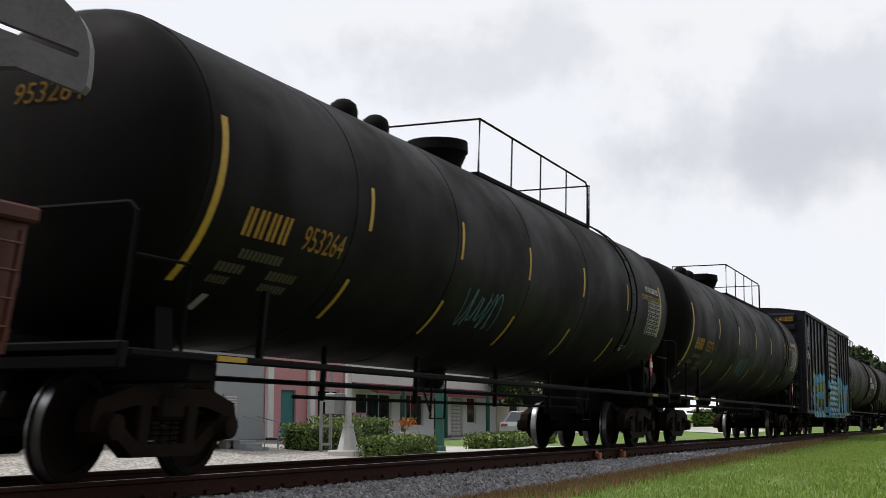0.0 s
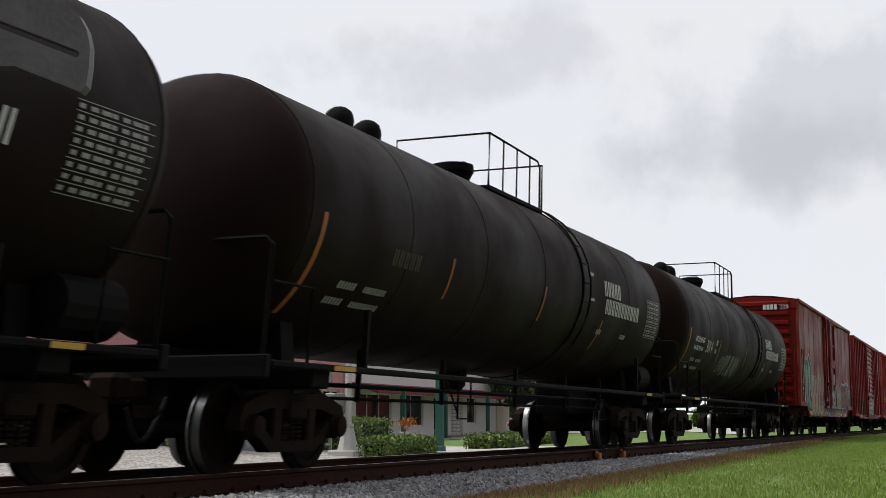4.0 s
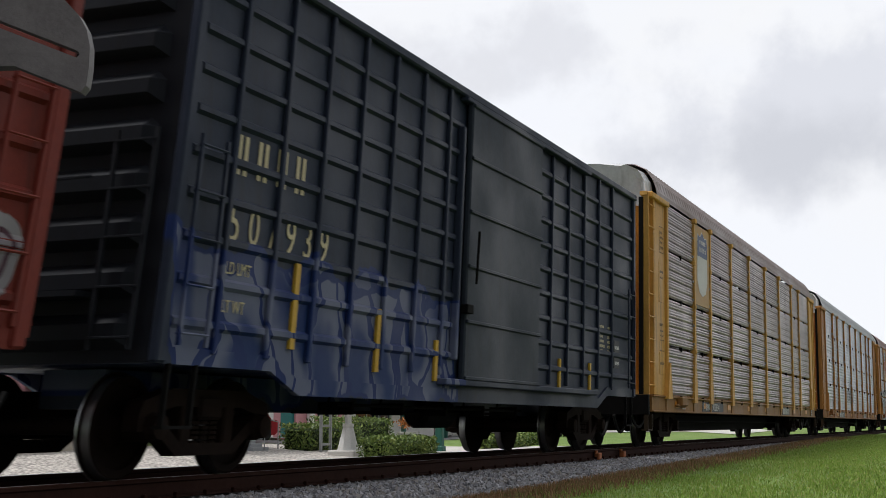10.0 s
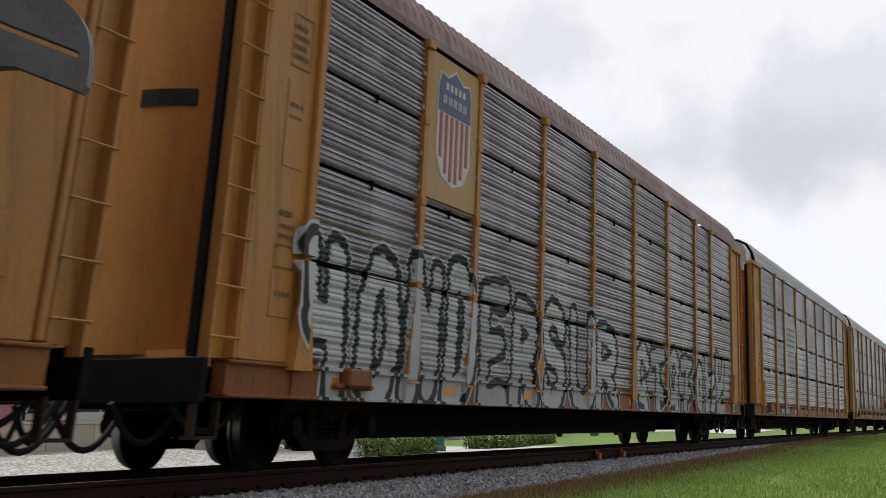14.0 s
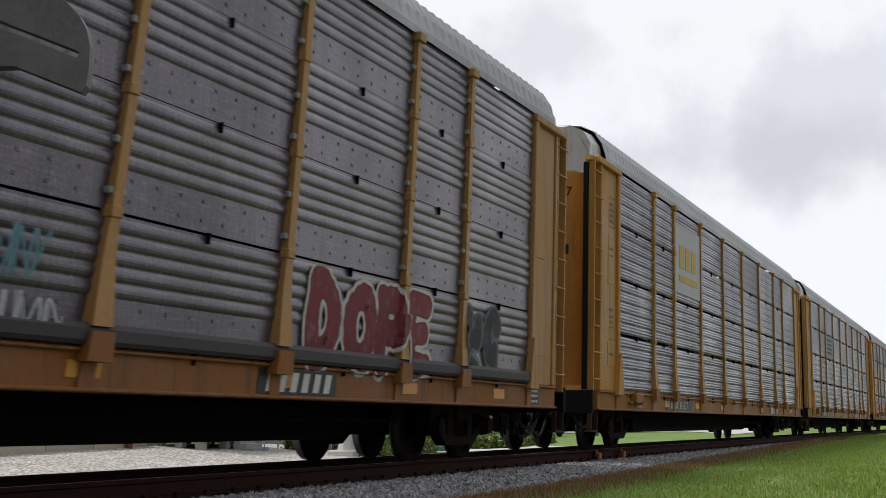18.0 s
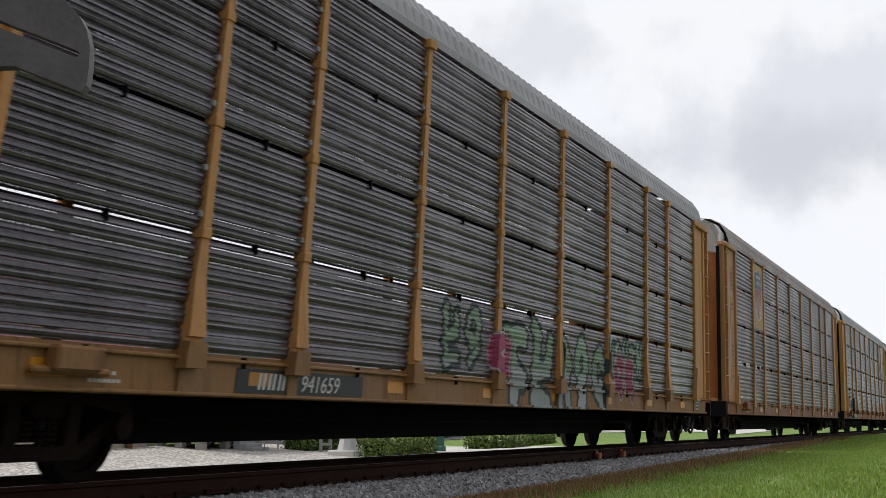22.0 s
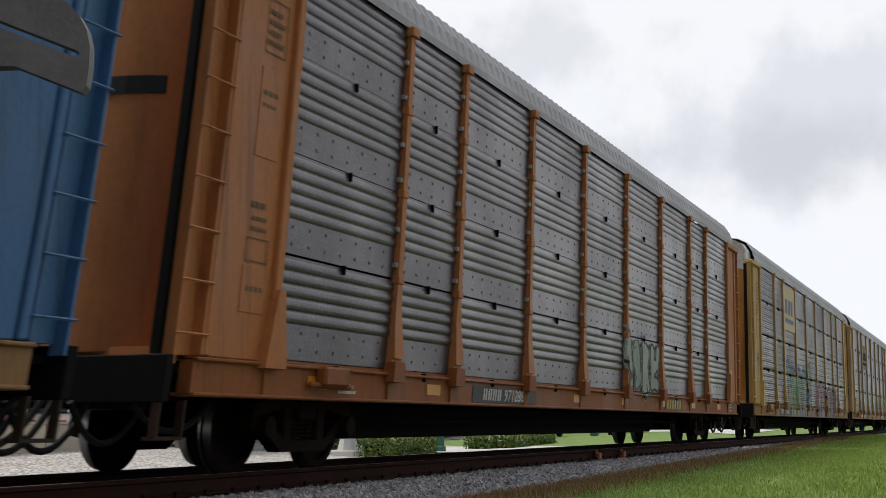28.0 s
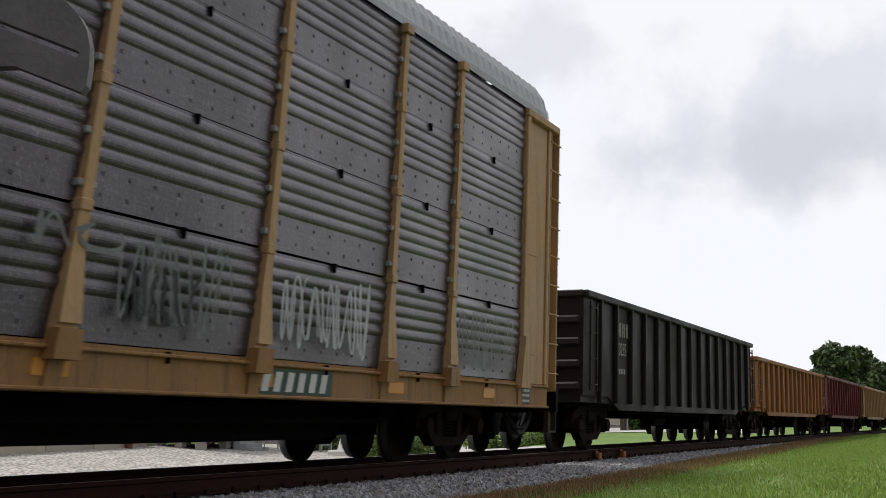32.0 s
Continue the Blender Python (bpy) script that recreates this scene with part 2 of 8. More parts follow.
# ---- meshes ----
class Build:
    """Collects vertices and faces of one mesh."""

    def __init__(self):
        self.v, self.f = [], []

    def add(self, verts, faces):
        n = len(self.v)
        self.v.extend(verts)
        self.f.extend([tuple(i + n for i in q) for q in faces])
        return self

    def box(self, x0, x1, y0, y1, z0, z1, c=0.0):
        if c <= 0:
            vs = [(x, y, z) for z in (z0, z1) for y in (y0, y1) for x in (x0, x1)]
            return self.add(vs, [(0, 2, 3, 1), (4, 5, 7, 6), (0, 1, 5, 4), (2, 6, 7, 3), (0, 4, 6, 2), (1, 3, 7, 5)])
        c = min(c, (x1 - x0) * 0.45, (y1 - y0) * 0.45, (z1 - z0) * 0.45)
        vs, idx = [], {}
        for ix in (0, 1):
            for iy in (0, 1):
                for iz in (0, 1):
                    for a in range(3):
                        q = [(x0, x1)[ix], (y0, y1)[iy], (z0, z1)[iz]]
                        for b in range(3):
                            if b != a:
                                q[b] += c if (ix, iy, iz)[b] == 0 else -c
                        idx[ix, iy, iz, a] = len(vs)
                        vs.append(tuple(q))
        fs = []
        for a in range(3):
            b, d = (a + 1) % 3, (a + 2) % 3
            for s in (0, 1):
                ring = []
                for u, w in ((0, 0), (1, 0), (1, 1), (0, 1)):
                    k = [0, 0, 0]
                    k[a], k[b], k[d] = s, u, w
                    ring.append(idx[(*k, a)])
                fs.append(tuple(ring if s else ring[::-1]))
            for u in (0, 1):
                for w in (0, 1):
                    k0, k1 = [0, 0, 0], [0, 0, 0]
                    k0[a], k1[a] = 0, 1
                    for k in (k0, k1):
                        k[b], k[d] = u, w
                    q = (idx[(*k0, b)], idx[(*k1, b)], idx[(*k1, d)], idx[(*k0, d)])
                    fs.append(q if u == w else q[::-1])
        for ix in (0, 1):
            for iy in (0, 1):
                for iz in (0, 1):
                    q = tuple(idx[ix, iy, iz, a] for a in range(3))
                    fs.append(q if (ix + iy + iz) % 2 else q[::-1])
        return self.add(vs, fs)

    def tube(self, path, r, n=6, cap=True):
        """A round bar along a path of points."""
        pts = [Vector(p) for p in path]
        rings = []
        for i, p in enumerate(pts):
            d = (pts[min(i + 1, len(pts) - 1)] - pts[max(i - 1, 0)]).normalized()
            u = d.orthogonal().normalized() if abs(d.z) > 0.9 else d.cross(Vector((0, 0, 1))).normalized()
            w = d.cross(u)
            rings.append([tuple(p + (u * math.cos(2 * math.pi * k / n) + w * math.sin(2 * math.pi * k / n)) * r) for k in range(n)])
        fs = []
        for i in range(len(rings) - 1):
            for k in range(n):
                a, b = i * n + k, i * n + (k + 1) % n
                fs.append((a, b, b + n, a + n))
        if cap:
            fs.append(tuple(range(n))[::-1])
            fs.append(tuple(len(rings) * n - n + k for k in range(n)))
        return self.add([q for r_ in rings for q in r_], fs)

    def lathe(self, prof, axis="x", n=32, centre=(0, 0, 0)):
        """Turns a profile of (along, radius) round an axis."""
        vs, fs = [], []
        for a, r in prof:
            for k in range(n):
                c, s = r * math.cos(2 * math.pi * k / n), r * math.sin(2 * math.pi * k / n)
                q = {"x": (a, c, s), "y": (s, a, c), "z": (c, s, a)}[axis]
                vs.append(tuple(q[i] + centre[i] for i in range(3)))
        for i in range(len(prof) - 1):
            for k in range(n):
                a, b = i * n + k, i * n + (k + 1) % n
                fs.append((a, b, b + n, a + n))
        fs.append(tuple(range(n))[::-1])
        fs.append(tuple((len(prof) - 1) * n + k for k in range(n)))
        return self.add(vs, fs)

    def extrude(self, poly, axis, a, b):
        """A closed outline pushed from a to b along an axis; the outline lies in the other two, in order."""
        n = len(poly)
        put = {"x": lambda p, t: (t, p[0], p[1]), "y": lambda p, t: (p[0], t, p[1]), "z": lambda p, t: (p[0], p[1], t)}[axis]
        vs = [put(p, a) for p in poly] + [put(p, b) for p in poly]
        fs = [(i, (i + 1) % n, (i + 1) % n + n, i + n) for i in range(n)] + [tuple(range(n))[::-1], tuple(range(n, 2 * n))]
        return self.add(vs, fs)

    def sheet(self, pts, nu, nv):
        """A grid of nu x nv points."""
        return self.add(pts, [(i * nv + j, i * nv + j + 1, (i + 1) * nv + j + 1, (i + 1) * nv + j) for i in range(nu - 1) for j in range(nv - 1)])

    def mesh(self, name, mat=None, smooth=0):
        me = bpy.data.meshes.new(name)
        me.from_pydata(self.v, [], self.f)
        me.validate()
        if smooth:
            me.shade_smooth()
            bmx = bmesh.new()
            bmx.from_mesh(me)
            lim = radians(smooth)
            for e in bmx.edges:
                e.smooth = len(e.link_faces) == 2 and e.calc_face_angle(0) < lim
            bmesh.ops.recalc_face_normals(bmx, faces=bmx.faces)
            bmx.to_mesh(me)
            bmx.free()
        else:
            bmx = bmesh.new()
            bmx.from_mesh(me)
            bmesh.ops.recalc_face_normals(bmx, faces=bmx.faces)
            bmx.to_mesh(me)
            bmx.free()
        me.materials.append(mat)
        return me


def part(name, me, mat, parent, label="", loc=(0, 0, 0), rz=0.0):
    """One mesh object under a thing or a part; alike parts share their mesh."""
    if isinstance(me, Build):
        me = me.mesh(name)
    ob = new(name, me)
    ob.parent = parent
    ob.location = loc
    ob.rotation_euler.z = radians(rz)
    if mat:
        ob.material_slots[0].link = "OBJECT"
        ob.material_slots[0].material = mat
    if label:
        ob["label"] = label
    return ob


def thing(name, label, category, group="", loc=(0, 0, 0), rz=0.0, kind=""):
    ob = new(name)
    ob.empty_display_size = 0.2
    ob.location = loc
    ob.rotation_euler.z = radians(rz)
    return tagged(ob, label, category, group, kind)


def solo(name, me, mat, label, category="", kind="", loc=(0, 0, 0), rz=0.0, group=""):
    """A thing of one mesh."""
    ob = part(name, me, mat, None, "", loc, rz)
    return tagged(ob, label, category, group, kind)


def words(text, size, mat, parent, loc, facing="-y", name="lettering", squash=1.0, label="", spacing=1.0, bold=0.0, slant=0.0):
    """Painted characters; facing: the side of the car that they stand on."""
    cu = bpy.data.curves.new("lettering", "FONT")
    cu.body, cu.size, cu.space_character = text, size, spacing
    cu.offset, cu.shear = bold, slant
    cu.extrude = 0.002
    cu.resolution_u = 3
    tmp = bpy.data.objects.new("lettering", cu)
    me = bpy.data.meshes.new_from_object(tmp)
    bpy.data.objects.remove(tmp)
    bpy.data.curves.remove(cu)
    me.transform(Matrix.Diagonal((squash, 1, 1, 1)))
    rot = {"-y": Euler((radians(90), 0, 0)), "-x": Euler((radians(90), 0, radians(-90)))}[facing]
    me.transform(rot.to_matrix().to_4x4())
    me.materials.clear()
    me.materials.append(None)
    return part(name, me, mat, parent, label, loc)


CACHE = {}


def shared(key, maker):
    if key not in CACHE:
        CACHE[key] = maker()
    return CACHE[key]


def scrawl(parent, x0, x1, z0, z1, mat, seed, y, width=0.03, strokes=4, bend=None):
    """A quick sprayed scribble: looping ribbons of paint without any letters."""
    rnd = random.Random(seed)
    b = Build()
    n = 26
    for k in range(strokes):
        xa = x0 + (x1 - x0) * (k + 0.1) / strokes
        xb = x0 + (x1 - x0) * (k + 1.15) / strokes
        f1, f2, ph = rnd.uniform(1.0, 2.6), rnd.uniform(0.6, 1.8), rnd.uniform(0, 6.3)
        mid, amp = (z0 + z1) / 2, (z1 - z0) * rnd.uniform(0.3, 0.5)
        pts = []
        for i in range(n + 1):
            u = i / n
            pts.append(Vector((xa + (xb - xa) * (u + 0.28 * math.sin(2 * math.pi * f2 * u + ph)), 0, mid + amp * math.sin(2 * math.pi * f1 * u + ph * 1.7))))
        vs = []
        for i, p in enumerate(pts):
            d = (pts[min(i + 1, n)] - pts[max(i - 1, 0)])
            d = d.normalized() if d.length > 1e-6 else Vector((1, 0, 0))
            w = Vector((-d.z, 0, d.x)) * width * 0.5 * (0.7 + 0.5 * math.sin(math.pi * i / n))
            for q in (p + w, p - w):
                vs.append((q.x, y - 0.002 * k, q.z) if bend is None else bend(q.x, q.z, 0.008 + 0.002 * k))
        b.sheet(vs, n + 1, 2)
    ob = part("sprayed_scribble", b, mat, parent)
    ob["kind"] = "stuff"
    return ob


# ---- sprayed lettering ----
def bow(cx, cz, rx, rz, a0, a1, n=9):
    """Points of an arc, in a letter's unit box."""
    return [(cx + rx * math.cos(radians(a0 + (a1 - a0) * i / n)), cz + rz * math.sin(radians(a0 + (a1 - a0) * i / n))) for i in range(n + 1)]


# centre lines of the letters that can be read, in a unit box
LETTERS = {
    "Y": [[(0.0, 1.0), (0.08, 0.55), (0.8, 0.5)], [(0.72, 1.0), (0.78, 0.0)]],
    "O": [bow(0.5, 0.5, 0.42, 0.5, 0, 360, 16)],
    "N": [[(0.08, 0.0), (0.1, 1.0), (0.85, 0.05), (0.9, 1.0)]],
    "D": [[(0.1, 0.0), (0.1, 1.0)], [(0.1, 1.0)] + bow(0.25, 0.5, 0.6, 0.5, 90, -90, 10) + [(0.1, 0.0)]],
    "E": [[(0.9, 1.0), (0.1, 0.96), (0.1, 0.0), (0.95, 0.03)], [(0.1, 0.5), (0.75, 0.52)]],
    "R": [[(0.1, 0.0), (0.1, 1.0)] + bow(0.4, 0.75, 0.45, 0.25, 90, -90, 8) + [(0.15, 0.48)], [(0.4, 0.5), (0.95, 0.0)]],
    "S": [bow(0.5, 0.76, 0.4, 0.24, 20, 270, 9) + bow(0.5, 0.25, 0.42, 0.26, 90, -160, 9)],
    "P": [[(0.1, 0.0), (0.1, 1.0)] + bow(0.4, 0.72, 0.45, 0.28, 90, -90, 8) + [(0.15, 0.44)]],
    "U": [[(0.1, 1.0), (0.1, 0.3)] + bow(0.5, 0.3, 0.4, 0.3, 180, 360, 8) + [(0.9, 1.0)]],
}


def wild(rnd):
    """Strokes of one sprayed form that spells nothing: stems, hooks, bows and spurs."""
    kind = rnd.randrange(6)
    j = lambda v, d=0.1: v + rnd.uniform(-d, d)
    if kind == 0:
        out = [[(j(0.15), 0.0), (j(0.2), 1.0), (j(0.8), j(0.75)), (j(0.5), j(0.5)), (j(0.9), 0.0)]]
    elif kind == 1:
        out = [bow(0.5, j(0.6), 0.38, 0.4, 30, 300, 10), [(j(0.7), j(0.45)), (j(0.85), -0.05)]]
    elif kind == 2:
        out = [[(j(0.1), 1.0), (j(0.2), 0.05), (j(0.55), j(0.5)), (j(0.8), 0.0), (j(0.9), 1.0)]]
    elif kind == 3:
        out = [[(j(0.5), 0.0), (j(0.45), j(0.9))], [(0.0, j(0.95)), (0.95, j(0.9, 0.15))], [(j(0.45), j(0.4)), (j(0.9), j(0.3))]]
    elif kind == 4:
        out = [[(j(0.1), 1.0), (j(0.12), 0.05), (j(0.9), j(0.05))], [(j(0.12), j(0.5)), (j(0.8), j(0.6)), (j(0.85), 1.0)]]
    else:
        out = [bow(0.45, j(0.7), 0.35, 0.3, 200, -90, 9) + [(0.3, j(0.4)), (j(0.85), j(0.2)), (j(0.3), 0.0)]]
    if rnd.random() < 0.5:
        x, z = out[0][0]
        out.append([(x, z), (x + rnd.uniform(-0.35, 0.3), z + (0.16 if z > 0.5 else -0.16))])
    return out


def spray_paint(name, bands, line, halo, lw, hw, car, cover=1.0, soft=0.012, drips=0.1):
    """Sprayed colour read from the distance to the strokes: bands of fill from the foot up, outline, and what lies round it."""
    m = Nodes(name)
    at = m.node("ShaderNodeAttribute")
    at.attribute_name = "stroke_distance"
    own = m.node("ShaderNodeAttribute")
    own.attribute_name = "stroke_shade"
    p = m.coord(car)
    z = m.xyz(p)[2]
    run = m.noise(m.coord(car, (6, 6, 0.7)), 1.5, 4)
    z = m.math("ADD", z, m.math("MULTIPLY", m.math("SUBTRACT", run, 0.5), drips * 4))
    d = m.math("ADD", at.outputs["Fac"], m.math("MULTIPLY", m.math("SUBTRACT", m.noise(p, 9, 4), 0.5), 0.035))
    c = bands[0][1]
    for (z0, c0), (z1, c1) in zip(bands, bands[1:]):
        c = m.mix(m.ramp(z, z1 - 0.10, z1 + 0.10), c, c1)
    c = m.mix(m.math("MULTIPLY", own.outputs["Fac"], 0.55), c, tuple(v * 0.5 for v in bands[-1][1]))
    c = m.mix(m.ramp(m.noise(p, 5, 5, 0.65), 0.5, 0.75, 0, 0.4), c, lerp3(bands[0][1], (0.6, 0.6, 0.6), 0.35))
    c = m.mix(m.ramp(d, -0.004, soft), c, line)
    if halo:
        c = m.mix(m.ramp(d, lw - 0.004, lw + soft), c, halo)
    c = m.mix(m.ramp(m.noise(m.coord(car, (4, 4, 0.4)), 2.2, 6, 0.7), 0.5, 0.8, 0, 0.5), c, (0.05, 0.043, 0.04))
    m.bsdf.inputs["Specular IOR Level"].default_value = 0.2
    m.done(c, 0.6)
    edge = hw if halo else lw
    show = m.math("MULTIPLY", m.ramp(d, edge - 0.004, edge + soft * 2, 1, 0), m.ramp(m.noise(p, 3.5, 6, 0.72), 0.62, 0.70, cover, cover * 0.35))
    both = m.node("ShaderNodeMixShader")
    m.put(both.inputs[0], show)
    m.nt.links.new(m.node("ShaderNodeBsdfTransparent").outputs[0], both.inputs[1])
    m.nt.links.new(m.bsdf.outputs[0], both.inputs[2])
    m.nt.links.new(both.outputs[0], m.nt.nodes["Material Output"].inputs["Surface"])
    return m.mat


def rack_skin(x, zs, bracket):
    """Where the near side of an autorack lies, and which heights are bare."""
    y = np.full((len(x), len(zs)), -1.506)
    for lo, hi, yy in ((0.70, 0.760, -1.545), (1.02, 1.062, -1.545), (1.062, 1.098, -1.49)):
        y[:, (zs >= lo) & (zs < hi)] = yy
    bare = np.zeros(len(zs), bool)
    for k, z in enumerate(zs):
        if z >= 1.098:
            row = [r for r in ROWS if r[0] <= z <= r[1]]
            if not row:
                bare[k] = True
                continue
            u = (z - row[0][0]) / (row[0][1] - row[0][0])
            y[:, k] = -1.52 if bracket == "banded" else -1.494 - (row[0][1] - row[0][0]) * fold(min(u, 0.9999), 15)
    for bx in BAYS[1:-1]:
        for k, z in enumerate(zs):
            half = float(np.interp(z, (0.95, 1.25, 1.85, 2.1), (0.165, 0.15, 0.08, 0.065)))
            y[np.abs(x - P0 - bx) < half + 0.015, k] = (-1.605 if bracket and z < 1.75 else -1.566) if z > 0.96 else -1.55
    y[(x > 2.26) & (x < 2.56), :] = -1.606
    y[x <= 2.26, :] = -1.512
    return y, bare


def sprayed_piece(car, skin, x0, x1, z0, z1, text, mat, seed, lw=0.05, hw=0.05, fat=0.17, count=0, step=0.035, tilt=0.0, xlim=None):
    """Sprayed letters laid on the side of a car, ridge by ridge; with no text, forms that spell nothing."""
    rnd = random.Random(seed)
    n = len(text) if text else count
    zs, skin_at, floor_at = skin
    xs = np.arange(x0 - 0.3, x1 + 0.3, step)
    if xlim:
        xs = np.clip(xs, *xlim)
    zs = zs[(zs > z0 - 0.25) & (zs < z1 + 0.45)]
    X, Z = np.meshgrid(xs, zs, indexing="ij")
    D = np.full(X.shape, 9.0)
    G = np.zeros(X.shape)
    w, h = (x1 - x0) / n, z1 - z0
    order = list(range(n))
    rnd.shuffle(order)
    for i in order:
        strokes = LETTERS[text[i]] if text else wild(rnd)
        sx, sh, dz = w * rnd.uniform(0.84, 1.0), rnd.uniform(-0.1, 0.12), rnd.uniform(-0.04, 0.05) * h
        hh = h * rnd.uniform(0.86, 1.06)
        f = fat * min(h, 1.9 * w) * rnd.uniform(0.9, 1.1)
        best = np.full(X.shape, 9.0)
        for line in strokes:
            pts = [(x0 + i * w + f * 0.8 + a * max(0.1, sx - 1.6 * f) + sh * b * h * 0.5, z0 + dz + f * 0.8 + b * (hh - 1.6 * f) + tilt * (i - n / 2)) for a, b in line]
            for (ax, az), (bx, bz) in zip(pts, pts[1:]):
                vx, vz = bx - ax, bz - az
                u = np.clip(((X - ax) * vx + (Z - az) * vz) / max(1e-6, vx * vx + vz * vz), 0, 1)
                best = np.minimum(best, np.hypot(X - ax - u * vx, Z - az - u * vz) - f * (1.12 - 0.24 * u))
        best += 0.03 * np.sin(X * 9 + i * 2.1) * np.sin(Z * 7 + i)
        over = best < lw
        D[over] = best[over]
        G[over] = rnd.random()
        D[~over] = np.minimum(D, best)[~over]
    Y, bare = skin_at(xs, zs)
    ok = D < max(lw, hw) + 0.06
    keep = ok[:-1, :-1] | ok[1:, :-1] | ok[:-1, 1:] | ok[1:, 1:]
    keep &= ~(bare[:-1] | bare[1:])[None, :]
    if floor_at is not None:
        keep &= (Z >= floor_at(X))[:-1, :-1] & (Z >= floor_at(X))[1:, :-1]
    keep &= (np.diff(xs) > 1e-4)[:, None]
    m = len(zs)
    idx = np.arange(X.size).reshape(X.shape)
    a = idx[:-1, :-1][keep]
    f = np.stack([a, a + m, a + m + 1, a + 1], -1)
    used, inv = np.unique(f, return_inverse=True)
    verts = np.stack([X, Y, Z], -1).reshape(-1, 3)[used]
    me = bpy.data.meshes.new("sprayed_lettering")
    me.from_pydata(verts.tolist(), [], inv.reshape(-1, 4).tolist())
    for nm, val in (("stroke_distance", D), ("stroke_shade", G)):
        me.attributes.new(nm, "FLOAT", "POINT").data.foreach_set("value", val.reshape(-1)[used].astype(np.float32))
    me.materials.append(None)
    return part("sprayed_lettering", me, mat, car, "sprayed lettering in faded colours")


def rack_zs():
    """Heights at which the side of an autorack bends."""
    zs = [0.725, 0.758, 0.762, 0.80, 0.84, 0.88, 0.92, 0.96, 1.0, 1.018, 1.022, 1.06, 1.064, 1.097]
    for r0, r1 in ROWS[:3]:
        d = 0.985 / 15
        for k in range(15):
            zs += [r0 + (k + q) * d for q in (0.0, 0.24, 0.31, 0.66, 0.97)]
        zs += [r1, r1 + 0.002]
    return np.array(zs)


def rack_side(bracket):
    return rack_zs(), lambda x, z: rack_skin(x, z, bracket), None


def box_side(low, mid, length, ribs, door, kind, top, ridges):
    """The near side of a boxcar as a surface for sprayed paint."""
    W = 1.53
    zb, zt = low + 0.08, top - 0.16
    zs = np.unique(np.round(np.concatenate([np.arange(mid, 3.4, 0.03), [low - 0.021, low - 0.019, low + 0.059, low + 0.061, mid + 0.159, mid + 0.161]]), 4))

    def skin_at(x, z):
        X, Z = np.meshgrid(x, z, indexing="ij")
        y = np.full(X.shape, -W - 0.007)
        base = np.interp(x, (1.88, 2.4, length - 2.4, length - 1.88), (low + 0.14, mid + 0.16, mid + 0.16, low + 0.14))
        y[Z < base[:, None]] = -W - 0.036
        if ridges:
            f = ((Z - low - 0.3) / ((top - low - 0.45) / ridges)) % 1.0 * ((top - low - 0.45) / ridges)
            y = np.minimum(y, -W - 0.006 - np.where(Z > low + 0.3, np.interp(f, (0, 0.03, 0.08, 0.11), (0, 0.04, 0.04, 0)), 0))
        for r in ribs:
            y[(np.abs(X - r) < 0.045) & (Z > low + 0.1)] = -W - 0.062
        ind = (X > door[0] - 0.02) & (X < door[1] + 0.02) & (Z > zb - 0.06)
        if kind == "louvre":
            h = (zt - zb) / 15
            f = ((Z - zb) / h) % 1.0
            y[ind] = (-W - 0.076 + np.interp(f, (0, 0.16, 0.42, 0.86, 1), (0, -0.045, -0.05, 0, 0)))[ind]
            y[ind & ((X < door[0] + 0.13) | (X > door[1] - 0.13))] = -W - 0.136
        else:
            y[ind] = -W - 0.156 if kind == "flat" else -W - 0.115
        track = (X > door[0] - 0.6) & (X < 2 * door[1] - door[0] + 0.2) & (Z > low - 0.02) & (Z < low + 0.06)
        y[track] = -W - 0.146
        return y, np.zeros(len(z), bool)
    return zs, skin_at, lambda X: np.interp(X, (1.9, 2.5, length - 2.5, length - 1.9), (low, mid, mid, low)) - 0.001


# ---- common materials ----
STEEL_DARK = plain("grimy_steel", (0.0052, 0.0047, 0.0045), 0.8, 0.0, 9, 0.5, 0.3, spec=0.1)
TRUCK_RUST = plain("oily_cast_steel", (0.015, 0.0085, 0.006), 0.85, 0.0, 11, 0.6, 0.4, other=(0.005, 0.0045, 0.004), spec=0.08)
TREAD = plain("polished_tread", (0.30, 0.30, 0.31), 0.35, 0.9, 30, 0.2, 0.05)
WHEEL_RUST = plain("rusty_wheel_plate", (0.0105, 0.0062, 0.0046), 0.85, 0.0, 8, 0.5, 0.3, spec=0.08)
WHITE_MARK = plain("white_stencil", (0.62, 0.61, 0.58), 0.6, 0.0, 25, 0.25, 0.05)
GREY_MARK = plain("worn_white_stencil", (0.36, 0.35, 0.33), 0.65, 0.0, 25, 0.45, 0.05)
FADED = plain("faded_dark_stencil", (0.15, 0.095, 0.045), 0.7, 0.0, 25, 0.5, 0.05)
YELLOW_MARK = plain("yellow_marking", (0.55, 0.33, 0.03), 0.55, 0.0, 20, 0.3, 0.05)
AMBER = plain("amber_reflector", (0.62, 0.26, 0.02), 0.4, 0.0, 40, 0.25, 0.1)
BLACK_PLATE = plain("black_panel", (0.016, 0.017, 0.019), 0.5, 0.0, 16, 0.4, 0.1)
PALE_BOLT = plain("zinc_bolt_cover", (0.34, 0.33, 0.32), 0.5, 0.2, 30, 0.3, 0.1)
RUST_PATCH = plain("flaking_rust", (0.035, 0.012, 0.007), 0.9, 0.0, 20, 0.6, 0.5, spec=0.1)
RUBBER = plain("black_rubber", (0.010, 0.010, 0.010), 0.7, 0.0, 30, 0.3, 0.1, spec=0.15)


